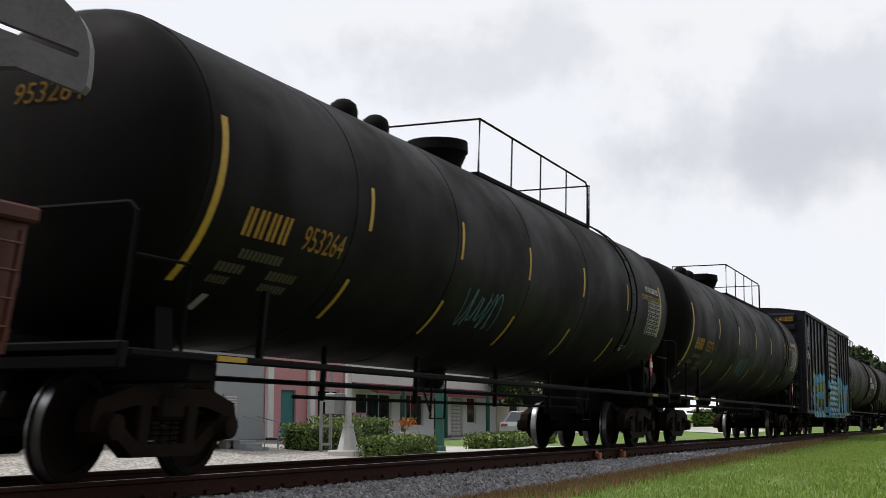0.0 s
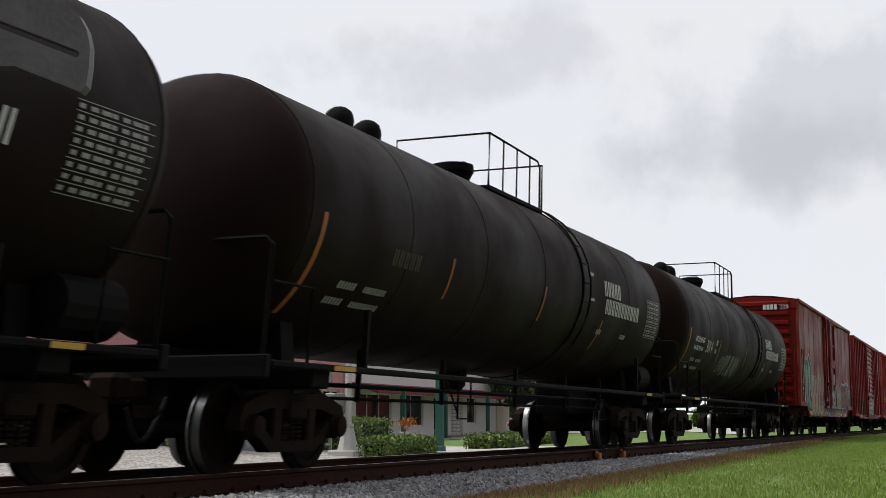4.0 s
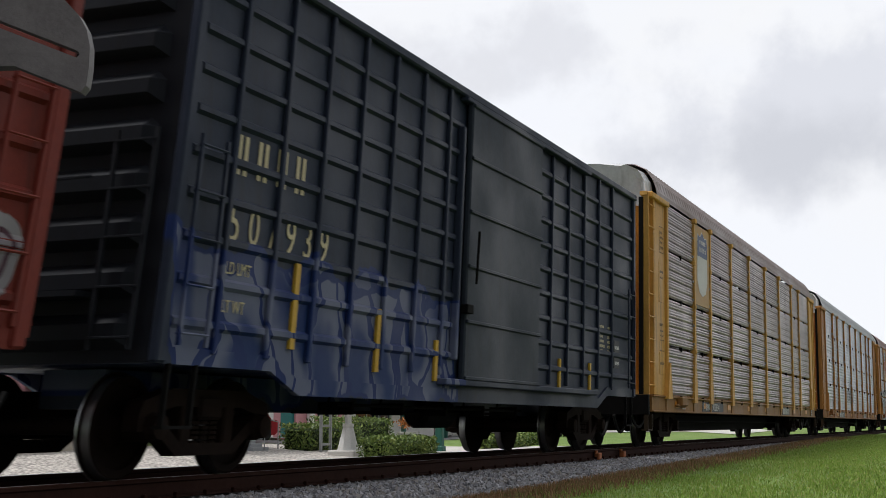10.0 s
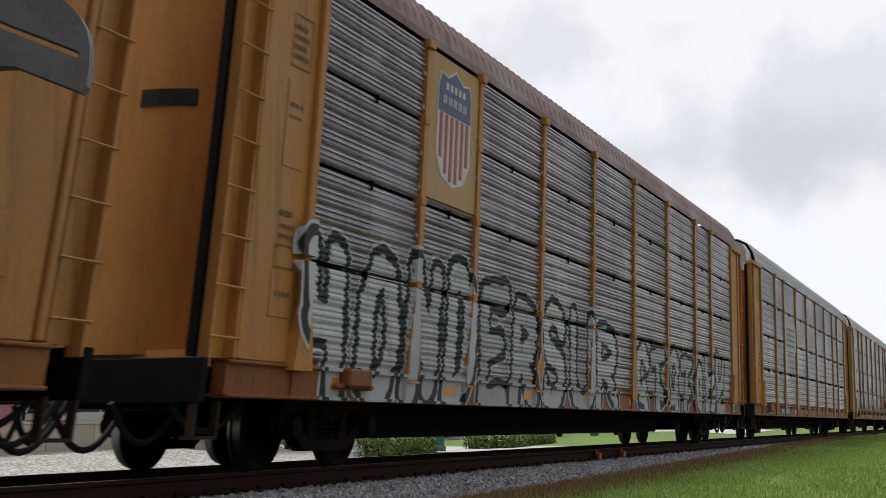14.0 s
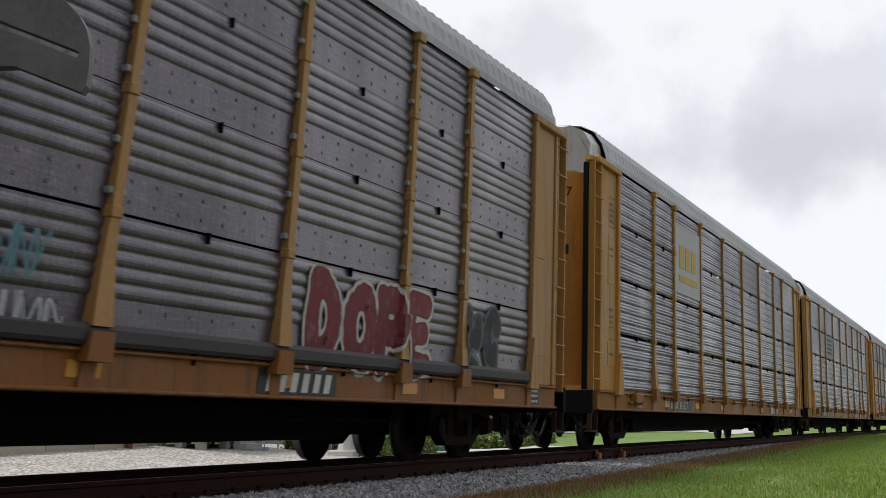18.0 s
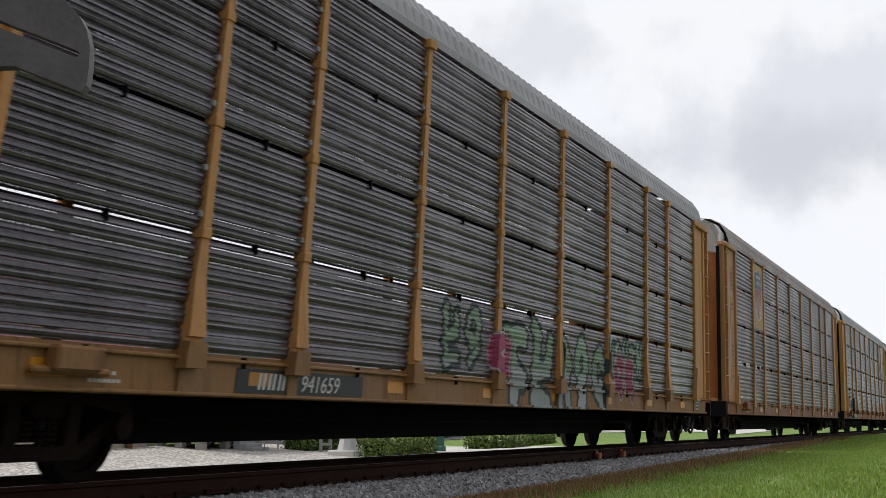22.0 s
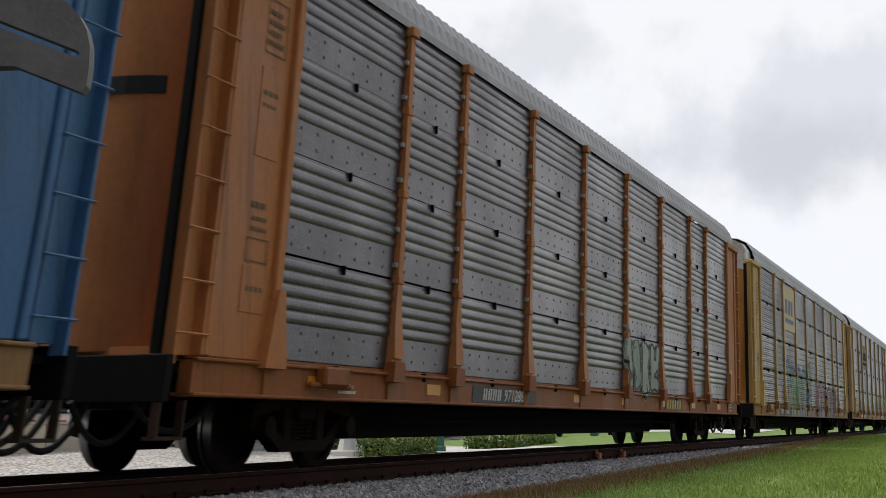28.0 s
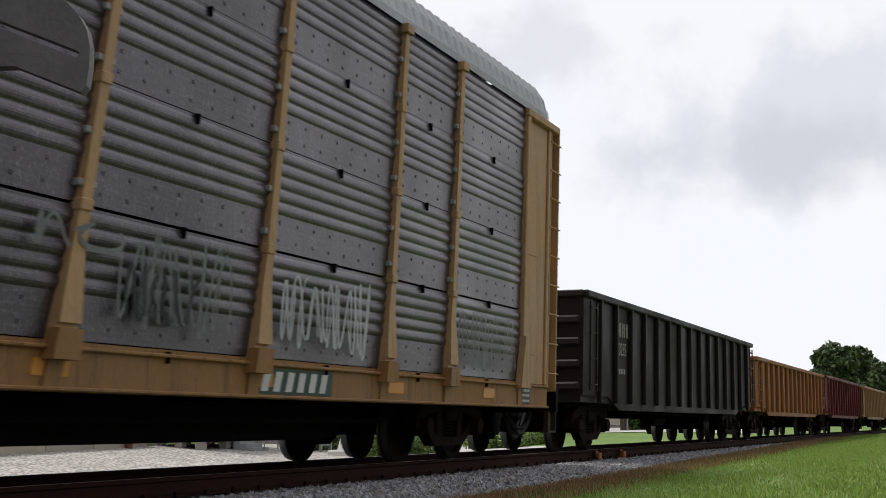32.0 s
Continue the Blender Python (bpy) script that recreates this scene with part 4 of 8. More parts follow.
def autorack(n, colour, panel="ridged", tint=(0.30, 0.30, 0.30), sill=None, door=None, number="", plate_at=8.0, logo=None, roof=(0.42, 0.43, 0.44), roof_rust=0.1, posts="wide",
             rust=0.3, dirt=0.5, label="", shift=0.0, open_side=False, mark_at=None, mark_mat=None, mark_board=None, scribbles=(), post_col=None, door_rust=None, stickers=(), beam=False, rust_patches=()):
    x = -56.3 + RACK_LEN * (n - 2) + shift
    colour, sill = (tuple(v * f for v, f in zip(q, (1.02, 0.92, 1.0))) if q else None for q in (colour, sill))
    car = car_thing("autorack_car", x, label, "autorack car", "autorack cars of the train")
    body = paint("rack_paint", colour, rust, 0.4, 0.3, 0.55, 0, car)
    tint = tuple(v * (0.92 if panel == "ridged" else 0.95) for v in tint)
    metal = galvanised("galvanised_panel", tint, car, (), dirt, rust * 0.5, 0.985 / FOLDS.get(panel, 9) if panel in FOLDS else 0.0, dotted=panel not in FOLDS)
    inner = galvanised("far_side_panel", tint, car, (), dirt, rust * 0.5, 0.985 / FOLDS.get(panel, 9), open_side)
    postm = paint("post_paint", post_col, rust, 0.4, 0.3, 0.55, 0, car) if post_col else body
    sillm = paint("sill_paint", tuple(v * f for v, f in zip(sill or colour, (0.66, 0.56, 0.42))), min(0.8, rust + 0.3), 0.5, 0.2, 0.6, 0, car, (), 0.45)
    endm = paint("end_sill_paint", tuple(v * 0.07 for v in (sill or colour)), 0.8, 0.9, 0.1, 0.7, 0, car, (), 0.9)
    roofm = paint("roof_sheet", tuple(x * 0.72 for x in roof), roof_rust, 0.3, 0.3, 0.5, 0.3, car, (), 0.3, (0.13, 0.06, 0.045))
    doorm = paint("end_door_paint", door or colour, rust * 0.6 if door_rust is None else door_rust, 0.3, 0.3, 0.55, 0, car)
    capm = paint("end_cap_paint", (0.66, 0.67, 0.68), 0.1, 0.3, 0.2, 0.5, 0, car)
    part("side_sill", shared("sill", sill_mesh), sillm, car, "painted steel side sill")
    part("side_sill", shared("sillfar", lambda: sill_mesh(1)), sillm, car)
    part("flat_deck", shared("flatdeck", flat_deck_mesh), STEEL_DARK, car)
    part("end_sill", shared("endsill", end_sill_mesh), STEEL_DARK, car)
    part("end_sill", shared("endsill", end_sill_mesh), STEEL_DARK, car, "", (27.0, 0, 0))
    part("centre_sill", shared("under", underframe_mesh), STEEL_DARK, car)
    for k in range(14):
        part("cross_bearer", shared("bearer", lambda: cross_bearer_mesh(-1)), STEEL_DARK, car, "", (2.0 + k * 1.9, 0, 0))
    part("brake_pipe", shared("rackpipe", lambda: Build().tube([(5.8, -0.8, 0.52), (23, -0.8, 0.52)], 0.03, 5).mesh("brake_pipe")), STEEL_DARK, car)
    for z in (3.27,):
        part("inner_deck", shared("deck", deck_mesh), STEEL_DARK, car, "", (0, 0, z))
    part("roof", shared("roof", roof_mesh), roofm, car, "corrugated galvanised roof")
    pm = shared("post" + posts, lambda: post_mesh(posts))
    gm = shared("gusset", gusset_mesh)
    for i, bx in enumerate(BAYS):
        if 0 < i < 9:
            part("post", pm, postm, car, "", (P0 + bx, 0, 0))
            part("post", shared("farpost", lambda: mirror_y(pm)), postm, car, "", (P0 + bx, 0, 0))
            if posts == "bracket":
                part("post_foot", gm, sillm, car, "", (P0 + bx, 0, 0))
    for i in range(9):
        w = BAYS[i + 1] - BAYS[i] - 0.10
        for (z0, z1) in ROWS:
            h = z1 - z0 if panel in FOLDS else z1 - z0 + 0.035
            me = shared(("panel", round(w, 2), round(h, 2), panel), lambda: panel_mesh(w, h, panel))
            part("panel", me, metal, car, "", (P0 + BAYS[i] + 0.05, -1.49, z0))
            if panel in FOLDS:
                part("far_panel", shared(("fpanel", round(w, 2), round(h, 2), panel), lambda: mirror_y(me)), inner, car, "", (P0 + BAYS[i] + 0.05, 1.49, z0))
    # a strip below the panels, and the bracket at the jacking pad
    part("base_strip", shared("basestrip", lambda: Build().box(P0, P0 + 23.6, -1.485, -1.46, 1.055, 1.095).mesh("base_strip")), sillm, car)
    part("base_strip", shared("basestripfar", lambda: Build().box(P0, P0 + 23.6, 1.46, 1.485, 1.055, 1.095).mesh("base_strip")), sillm, car)
    br = part("jacking_bracket", shared("jack", lambda: Build().box(3.45, 4.0, -1.64, -1.50, 0.86, 1.06, 0.025).mesh("jacking_bracket")), sillm, car)
    part("bracket_arm", shared("jackarm", lambda: Build().box(3.27, 4.18, -1.58, -1.51, 0.84, 0.90, 0.02).mesh("bracket_arm")), sillm, br)
    # clips at the middle of each row joint
    cm = shared("clip", lambda: Build().box(-0.010, 0.010, -1.535, -1.47, -0.08, 0.02).mesh("panel_clip"))
    for i in range(9):
        for z in (1.06, 2.13, 3.16, 4.18):
            part("panel_clip", cm, STEEL_DARK, car, "", (P0 + (BAYS[i] + BAYS[i + 1]) / 2, 0, z))
    if panel in FOLDS and not open_side:
        for z in (2.12, 3.157, 4.185):
            part("joint_strip", shared("jointstrip", lambda: Build().box(P0, P0 + 23.6, 1.462, 1.478, -0.05, 0.05).mesh("joint_strip")), STEEL_DARK, car, "", (0, 0, z))
    if panel not in FOLDS:
        b = Build()
        b.box(P0, P0 + 23.6, 1.47, 1.5, 1.05, 5.19)
        part("far_side", shared("far_side", lambda: b.mesh("far_side")), metal, car)
    for group, mt, key in ((corner_pieces, body, "corner"), (door_bars, doorm, "doorbar")):
        for k, (nm, bb) in enumerate(group()):
            me = shared((key, k), lambda: bb.mesh(nm))
            part(nm, me, mt, car)
            part(nm, shared((key, k, "back"), lambda: mirrored(me, RACK_LEN)), mt, car)
            if nm == "corner_sheet":
                far = shared((key, k, "far"), lambda: Build().box(1.2, 2.52, 1.26, 1.50, 1.02, 5.1, 0.012).mesh(nm))
                part(nm, far, mt, car)
                part(nm, shared((key, k, "farback"), lambda: mirrored(far, RACK_LEN)), mt, car)
    for nm, mk, mt in (("end_ladder", end_ladder_mesh, body), ("end_door", end_door_mesh, doorm), ("end_cap", end_cap_mesh, capm)):
        me = shared(nm, mk)
        front = part(nm, me, mt, car, "pale rounded hood over the end doors" if nm == "end_cap" else "")
        back = part(nm, shared(nm + "_back", lambda: mirrored(me, RACK_LEN)), mt, car)
        if nm == "end_ladder":
            rung = shared("rackrung", lambda: Build().tube([(0.83, -1.54, 0), (1.34, -1.54, 0)], 0.013, 5).mesh("rung"))
            for k in range(9):
                part("rung", rung, mt, front, "", (0, 0, 1.25 + k * 0.46))
                part("rung", shared("rackrungback", lambda: mirrored(rung, RACK_LEN)), mt, back, "", (0, 0, 1.25 + k * 0.46))
    for xx, s in ((0.0, 1), (RACK_LEN, -1)):
        add_coupler(car, xx, s, True, True)
    # dark slot beside each end door, and the small windows in the doors
    def window():
        ys = (-1.02, -0.85, -0.68, -0.5)
        xs = [door_x(y) - 0.012 for y in ys]
        vs = [(x, y, z) for z in (0.0, 0.17) for x, y in zip(xs, ys)] + [(x + 0.02, y, z) for z in (0.0, 0.17) for x, y in zip(xs, ys)]
        return Build().add(vs, [(i, i + 1, i + 5, i + 4) for i in range(3)] + [(8 + i, 12 + i, 13 + i, 9 + i) for i in range(3)] + [(0, 4, 12, 8), (3, 11, 15, 7)] + [(i, i + 8, i + 9, i + 1) for i in range(3)] + [(4 + i, 5 + i, 13 + i, 12 + i) for i in range(3)]).mesh("door_window")
    wm = shared("doorwin", window)
    sm = shared("doorslot", lambda: Build().box(0.78, 0.85, -1.42, -1.34, 1.07, 5.08).mesh("door_seal"))
    for flip in (False, True):
        for z in (3.46,):
            part("door_window", shared("doorwinback", lambda: mirrored(wm, RACK_LEN)) if flip else wm, BLACK_PLATE, car, "", (0, 0, z))
        part("door_seal", shared("doorslotback", lambda: mirrored(sm, RACK_LEN)) if flip else sm, STEEL_DARK, car)
    # steps below the corners
    b = Build()
    for d in (-0.18, 0.18):
        b.box(d - 0.015, d + 0.015, -1.53, -1.45, 0.36, 0.68)
    b.box(-0.2, 0.2, -1.53, -1.40, 0.35, 0.38)
    for xx in (0.95, 27.6):
        part("step", shared("rackstep", lambda: b.mesh("step")), endm, car, "", (xx, 0, 0))
    add_truck(car, 4.1)
    add_truck(car, RACK_LEN - 4.1)
    # reflectors, white consolidated plate and small writing on the sill
    rf = shared("rackrefl", lambda: Build().box(0, 0.42, -1.508, -1.495, 0.83, 0.96).mesh("reflector"))
    for k in range(8):
        part("reflector", rf, AMBER, car, "amber reflective strip", (3.3 + k * 3.05, 0, 0))
    b = Build()
    b.box(26.2, 26.6, -1.506, -1.495, 0.77, 1.01)
    part("stencil_plate", shared("rackplate", lambda: b.mesh("stencil_plate")), BLACK_PLATE, car)
    b = Build()
    for z in (0.80, 0.88, 0.95):
        bars(b, 26.24, z, 4, 0.06, 0.035, 0.02, -1.509)
    bars(b, 4.0, 0.86, 5, 0.05, 0.03, 0.02, -1.504)
    bars(b, 4.0, 0.80, 7, 0.04, 0.03, 0.02, -1.504)
    part("stencil", shared("rackbars", lambda: b.mesh("stencil")), WHITE_MARK, car)["kind"] = "stuff"
    b = Build()
    for (xa, za, nb, w, h) in ((1.9, 3.62, 3, .08, .05), (1.9, 3.5, 4, .05, .04), (1.9, 2.5, 3, .07, .06), (1.92, 2.38, 4, .05, .04), (1.92, 2.28, 5, .04, .04), (1.92, 1.7, 4, .06, .05)):
        bars(b, xa, za, nb, w, h, 0.02, -1.5105)
    for za, zb in ((4.05, 4.6), (1.98, 2.2)):
        for q in ((1.86, 2.27, za, za + 0.014), (1.86, 2.27, zb, zb + 0.014), (1.86, 1.874, za, zb), (2.256, 2.27, za, zb)):
            b.add([(q[0], -1.5105, q[2]), (q[1], -1.5105, q[2]), (q[1], -1.5105, q[3]), (q[0], -1.5105, q[3])], [(0, 1, 2, 3)])
    for k in range(4):
        bars(b, 1.91, 4.14 + k * 0.105, 5 - k % 2, 0.045, 0.05, 0.018, -1.5105)
    part("stencil", shared("cornerbars", lambda: b.mesh("stencil")), FADED, car)["kind"] = "stuff"
    if number:
        pl = Build()
        pl.box(plate_at - 0.12, plate_at + 2.5, -1.508, -1.495, 0.765, 0.99)
        plate = part("number_board", pl, BLACK_PLATE, car, "black number board on the sill")
        mk = Build()
        bars(mk, plate_at + 0.26, 0.80, 4, 0.13, 0.155, 0.055, -1.513, 0.03)
        part("faded_lettering", mk, WHITE_MARK, plate)["kind"] = "stuff"
        words(number, 0.235, WHITE_MARK, plate, (plate_at + 1.08, -1.511, 0.795), squash=1.2, slant=0.2)
        tx = words(number, 0.24, BLACK_SPRAY, car, (0, 0, 0), "-x", squash=0.9)
        for v in tx.data.vertices:
            yy = v.co.y - 0.42
            v.co = (door_x(yy) - 0.006, yy, 4.52 + v.co.z)
    for k, (yc, zc, ry, rz) in enumerate(rust_patches):
        q = Build()
        rnd = random.Random(n * 7 + k)
        ring = [(yc + ry * f * math.cos(a), zc + rz * f * math.sin(a)) for a, f in ((i * math.pi / 8, rnd.uniform(0.65, 1.15)) for i in range(16))]
        q.add([(door_x(y) - 0.006, y, z) for y, z in ring], [tuple(range(16))[::-1]])
        part("rust_patch", q, RUST_PATCH, car, "dark flaking rust patch on the end door")
    if mark_at:
        pl = Build()
        pl.box(mark_at, mark_at + 1.6, -1.508, -1.495, 0.765, 1.01)
        plate = part("mark_board", pl, mark_board or BLACK_PLATE, car, "dark board with pale block marks")
        mk = Build()
        bars(mk, mark_at + 0.14, 0.79, 3, 0.36, 0.19, 0.11, -1.513, 0.04)
        part("faded_lettering", mk, mark_mat or WHITE_MARK, plate)["kind"] = "stuff"
    if logo:
        emblem(car, *logo)
    for xa, xb, za, zb, sm, yy in stickers:
        sheet = part("sticker", Build().box(xa, xb, yy - 0.004, yy, za, zb), sm, car, "small flat sign on the corner sheet")
        q = Build()
        for k in range(3):
            bars(q, xa + 0.04, za + (zb - za) * (0.18 + 0.25 * k), 3, (xb - xa) * 0.17, (zb - za) * 0.12, (xb - xa) * 0.07, yy - 0.006)
        part("faded_lettering", q, FADED, sheet)["kind"] = "stuff"
    if beam:
        part("side_beam", Build().extrude([(-1.565, 1.075), (-1.585, 1.11), (-1.585, 1.20), (-1.55, 1.245), (-1.46, 1.245), (-1.46, 1.075)], "x", P0 - 0.1, P0 + 23.7), plain("dark_purple_steel", (0.045, 0.036, 0.040), 0.6), car, "dark rolled beam above the sill")
    for k, (xa, xb, za, zb, sm, wd, st) in enumerate(scribbles):
        scrawl(car, xa, xb, za, zb, sm, n * 10 + k, -1.566, wd, st)
    return car


def mirror_y(me):
    m2 = me.copy()
    m2.transform(Matrix.Diagonal((1, -1, 1, 1)))
    m2.flip_normals()
    return m2


# boxcar ---------------------------------------------------------------
def side_ribs(xs, y, z0, z1, w=0.07, d=0.055):
    b = Build()
    b.box(-w / 2, w / 2, -d, 0.0, 0, z1 - z0, 0.012)
    return b


def boxcar(x, length, colour, label, number, ribs, door, top=4.6, low=0.98, mid=0.74, tags=(), endcol=None, rust=0.25, fade=0.3, dirt=0.3, horizontal=0, door_kind="louvre", door_col=None, door_tags=None, ends=10,
           marks=None, chalk=0.0, roof_col=None, numat=None, smooth=False, endnum=True, mark_mat=None, patches=None, patch_mat=None):
    """A boxcar; x: its front end at 16 s; ribs: places of the side posts; door: (x0, x1)."""
    car = car_thing("boxcar", x, label, "boxcar", "boxcars of the train")
    mm = mark_mat or WHITE_MARK
    pm = paint("boxcar_paint", colour, rust, dirt, fade, 0.5, 0, car, tags, chalk=chalk, spec=0.13)
    em = paint("boxcar_end_paint", endcol or colour, rust, dirt + 0.1, 0.15, 0.5, 0, car, spec=0.1)
    dm = paint("boxcar_door_paint", door_col or colour, rust + 0.1, dirt, fade, 0.5, 0, car, tags if door_tags is None else door_tags, spec=0.13)
    W = 1.53
    L = length
    # body: side sheets, floor and the deep middle of the side sill
    b = Build()
    for s in (-1, 1):
        y0, y1 = sorted((s * W, s * (W - 0.05)))
        b.extrude([(0, low), (1.9, low), (2.5, mid), (L - 2.5, mid), (L - 1.9, low), (L, low), (L, top), (0, top)], "y", y0, y1)
    b.box(0.05, L - 0.05, -W + 0.05, W - 0.05, low + 0.02, low + 0.1)
    b.box(1.0, L - 1.0, -0.35, 0.35, 0.62, low)
    part("body", b, pm, car)
    # eave rails, corner posts and the skirt of the side sill
    for s in (-1, 1):
        y0, y1 = sorted((s * (W + 0.085), s * (W - 0.02)))
        part("eave_rail", Build().box(-0.03, L + 0.03, y0, y1, top - 0.07, top + 0.05, 0.02), pm, car)
        for xx in (-0.03, L - 0.12):
            y0, y1 = sorted((s * (W + 0.06), s * (W - 0.04)))
            part("corner_post", Build().box(xx, xx + 0.15, y0, y1, low, top, 0.02), pm, car)
    b = Build()
    b.extrude([(0.0, low - 0.005), (1.88, low - 0.005), (2.48, mid - 0.005), (L - 2.48, mid - 0.005), (L - 1.88, low - 0.005), (L, low - 0.005), (L, low + 0.14), (L - 1.88, low + 0.14), (L - 2.4, mid + 0.16), (2.4, mid + 0.16), (1.88, low + 0.14), (0, low + 0.14)], "y", -W - 0.03, -W + 0.01)
    part("side_sill", b, pm, car)
    # roof with cross ridges
    b = Build()
    n = int(L / 0.2)
    pts = []
    for i in range(n + 1):
        k = 0.03 if i % 5 == 0 else 0.0
        for y, z in ((-W - 0.08, top + 0.03), (-W * 0.5, top + 0.13 + k), (0, top + 0.18 + k), (W * 0.5, top + 0.13 + k), (W + 0.08, top + 0.03)):
            pts.append((-0.03 + (L + 0.06) * i / n, y, z))
    b.sheet(pts, n + 1, 5)
    part("roof", b, paint("boxcar_roof", roof_col or (0.32, 0.32, 0.31), 0.5, 0.4, 0.3, 0.55, 0.2, car), car, "weathered ridged steel roof")
    # corrugated end walls
    for xx, s in ((0.0, -1), (L, 1)):
        b = Build()
        prof = []
        h = (top + 0.02 - low) / ends
        for k in range(ends):
            z = low + k * h
            prof += [(z, 0.0), (z + 0.25 * h, 0.0), (z + 0.45 * h, 0.13), (z + 0.75 * h, 0.13), (z + 0.97 * h, 0.0)]
        prof.append((top + 0.02, 0.0))
        pts = []
        for y, f in ((-W + 0.02, 0.0), (-W + 0.22, 0.0), (-W + 0.32, 1.0), (W - 0.32, 1.0), (W - 0.22, 0.0), (W - 0.02, 0.0)):
            pts += [(xx + s * (0.0 + d * f), y, z) for z, d in prof]
        b.sheet(pts, 6, len(prof))
        b.extrude([(-W + 0.02, top - 0.3), (W - 0.02, top - 0.3), (W - 0.02, top + 0.03), (0, top + 0.17), (-W + 0.02, top + 0.03)], "x", xx + s * 0.0, xx + s * 0.035)
        part("end_wall", b, em, car, "corrugated steel end wall")
        add_ladder("end_ladder", em, car, xx + s * 0.20, -W + 0.12, low + 0.2, low + 1.9, 0.4, 5, "y")
        part("grab_rail", Build().tube([(xx + s * 0.2, -0.8, low + 1.6), (xx + s * 0.2, 0.8, low + 1.6)], 0.015, 5), em, car)
        part("crossover_step", Build().box(min(xx, xx + s * 0.3), max(xx, xx + s * 0.3), -0.9, 0.9, low + 0.55, low + 0.6), em, car)
        if s > 0:
            part("brake_wheel", Build().lathe([(xx + s * 0.28, 0.05), (xx + s * 0.30, 0.26), (xx + s * 0.34, 0.26), (xx + s * 0.36, 0.05)], "x", 14, (0, 0.45, low + 1.7)), em, car)
    # side posts
    rm = shared(("rib", top, low), lambda: side_ribs([], 0, low + 0.1, top - 0.05).mesh("side_post"))
    if not smooth:
        for r in ribs:
            part("side_post", rm, pm, car, "", (r, -W, low + 0.1))
    else:
        for r in ribs:
            part("plate_seam", Build().box(r - 0.006, r + 0.006, -W - 0.008, -W + 0.01, low + 0.1, top - 0.05), pm, car)
    if horizontal:
        edges = sorted([0.12, *ribs, L - 0.12, door[0] - 0.06, door[1] + 0.06])
        for xa, xb in zip(edges, edges[1:]):
            if xa >= door[0] - 0.1 and xb <= door[1] + 0.1:
                continue
            w = xb - xa - 0.1
            me = shared(("pressed", round(w, 3)), lambda: Build().add([(0, 0, 0), (w, 0, 0), (w, -0.04, 0.03), (0, -0.04, 0.03), (w, -0.04, 0.08), (0, -0.04, 0.08), (w, 0, 0.11), (0, 0, 0.11)],
                                                                      [(0, 1, 2, 3), (3, 2, 4, 5), (5, 4, 6, 7), (0, 3, 5, 7), (1, 6, 4, 2)]).mesh("pressed_ridge"))
            for k in range(horizontal):
                part("pressed_ridge", me, pm, car, "", (xa + 0.05, -W, low + 0.3 + (top - low - 0.45) * k / horizontal))
    # door
    d0, d1 = door
    b = Build()
    zb, zt = low + 0.08, top - 0.16
    if door_kind == "louvre":
        n = 15
        h = (zt - zb) / n
        pts, prof = [], []
        for k in range(n):
            z = zb + k * h
            prof += [(z, 0.0), (z + 0.16 * h, -0.045), (z + 0.42 * h, -0.05), (z + 0.86 * h, 0.0)]
        prof.append((zt, 0.0))
        for xx in (d0 + 0.1, d1 - 0.1):
            pts += [(xx, -W - 0.07 + y, z) for z, y in prof]
        b.sheet(pts, 2, len(prof))
        dr = part("door", b, dm, car, "sliding side door")
        for xx in (d0, d1 - 0.12):
            part("door_stile", Build().box(xx, xx + 0.12, -W - 0.13, -W - 0.04, zb - 0.05, zt + 0.05, 0.012), dm, dr)
    elif door_kind == "flat":
        b.box(d0, d1, -W - 0.12, -W - 0.03, zb - 0.05, zt + 0.05, 0.02)
        dr = part("door", b, dm, car, "sliding side door")
        for k in range(6):
            z = zb + (zt - zb) * k / 5
            part("door_rib", Build().box(d0, d1, -W - 0.15, -W - 0.115, z - 0.025, z + 0.025, 0.01), dm, dr)
    else:
        b.box(d0, d1, -W - 0.06, -W - 0.02, zb - 0.05, zt + 0.05)
        dr = part("door", b, dm, car, "plug side door")
        for xx in (d0, (d0 + d1) / 2 - 0.25, d1 - 0.14):
            part("door_stile", Build().box(xx, xx + 0.14, -W - 0.14, -W - 0.05, zb, zt, 0.015), dm, dr)
        for z in (zb, zb + 0.9, zb + 1.7, zb + 2.5, zt - 0.1):
            part("door_rib", Build().box(d0 + 0.14, d1 - 0.14, -W - 0.11, -W - 0.05, z, z + 0.1, 0.015), dm, dr)
        for z in (zb + 1.0, zb + 1.6):
            part("latch_box", Build().box((d0 + d1) / 2 + 0.1, d1 - 0.25, -W - 0.13, -W - 0.06, z, z + 0.35, 0.02), dm, dr)
        for dx in (0.35, 0.75):
            part("locking_bar", Build().tube([(d0 + dx, -W - 0.15, zb - 0.1), (d0 + dx, -W - 0.15, zt + 0.05)], 0.022, 6), dm, dr)
    part("door_post", Build().box(d0 - 0.25, d0 - 0.17, -W - 0.10, -W - 0.0, low + 0.3, top - 0.5, 0.015), pm, car)
    b = Build()
    b.tube([(d0 + 0.2, -W - 0.17, low + 1.3), (d0 + 0.2, -W - 0.19, low + 2.0)], 0.018, 5)
    b.box(d0 - 0.1, d0 + 0.12, -W - 0.18, -W - 0.08, low + 0.9, low + 1.02, 0.01)
    part("door_lock", b, STEEL_DARK, dr)
    part("door_track", Build().box(d0 - 0.6, d1 + (d1 - d0) + 0.2, -W - 0.14, -W, low - 0.02, low + 0.06, 0.012), pm, car)
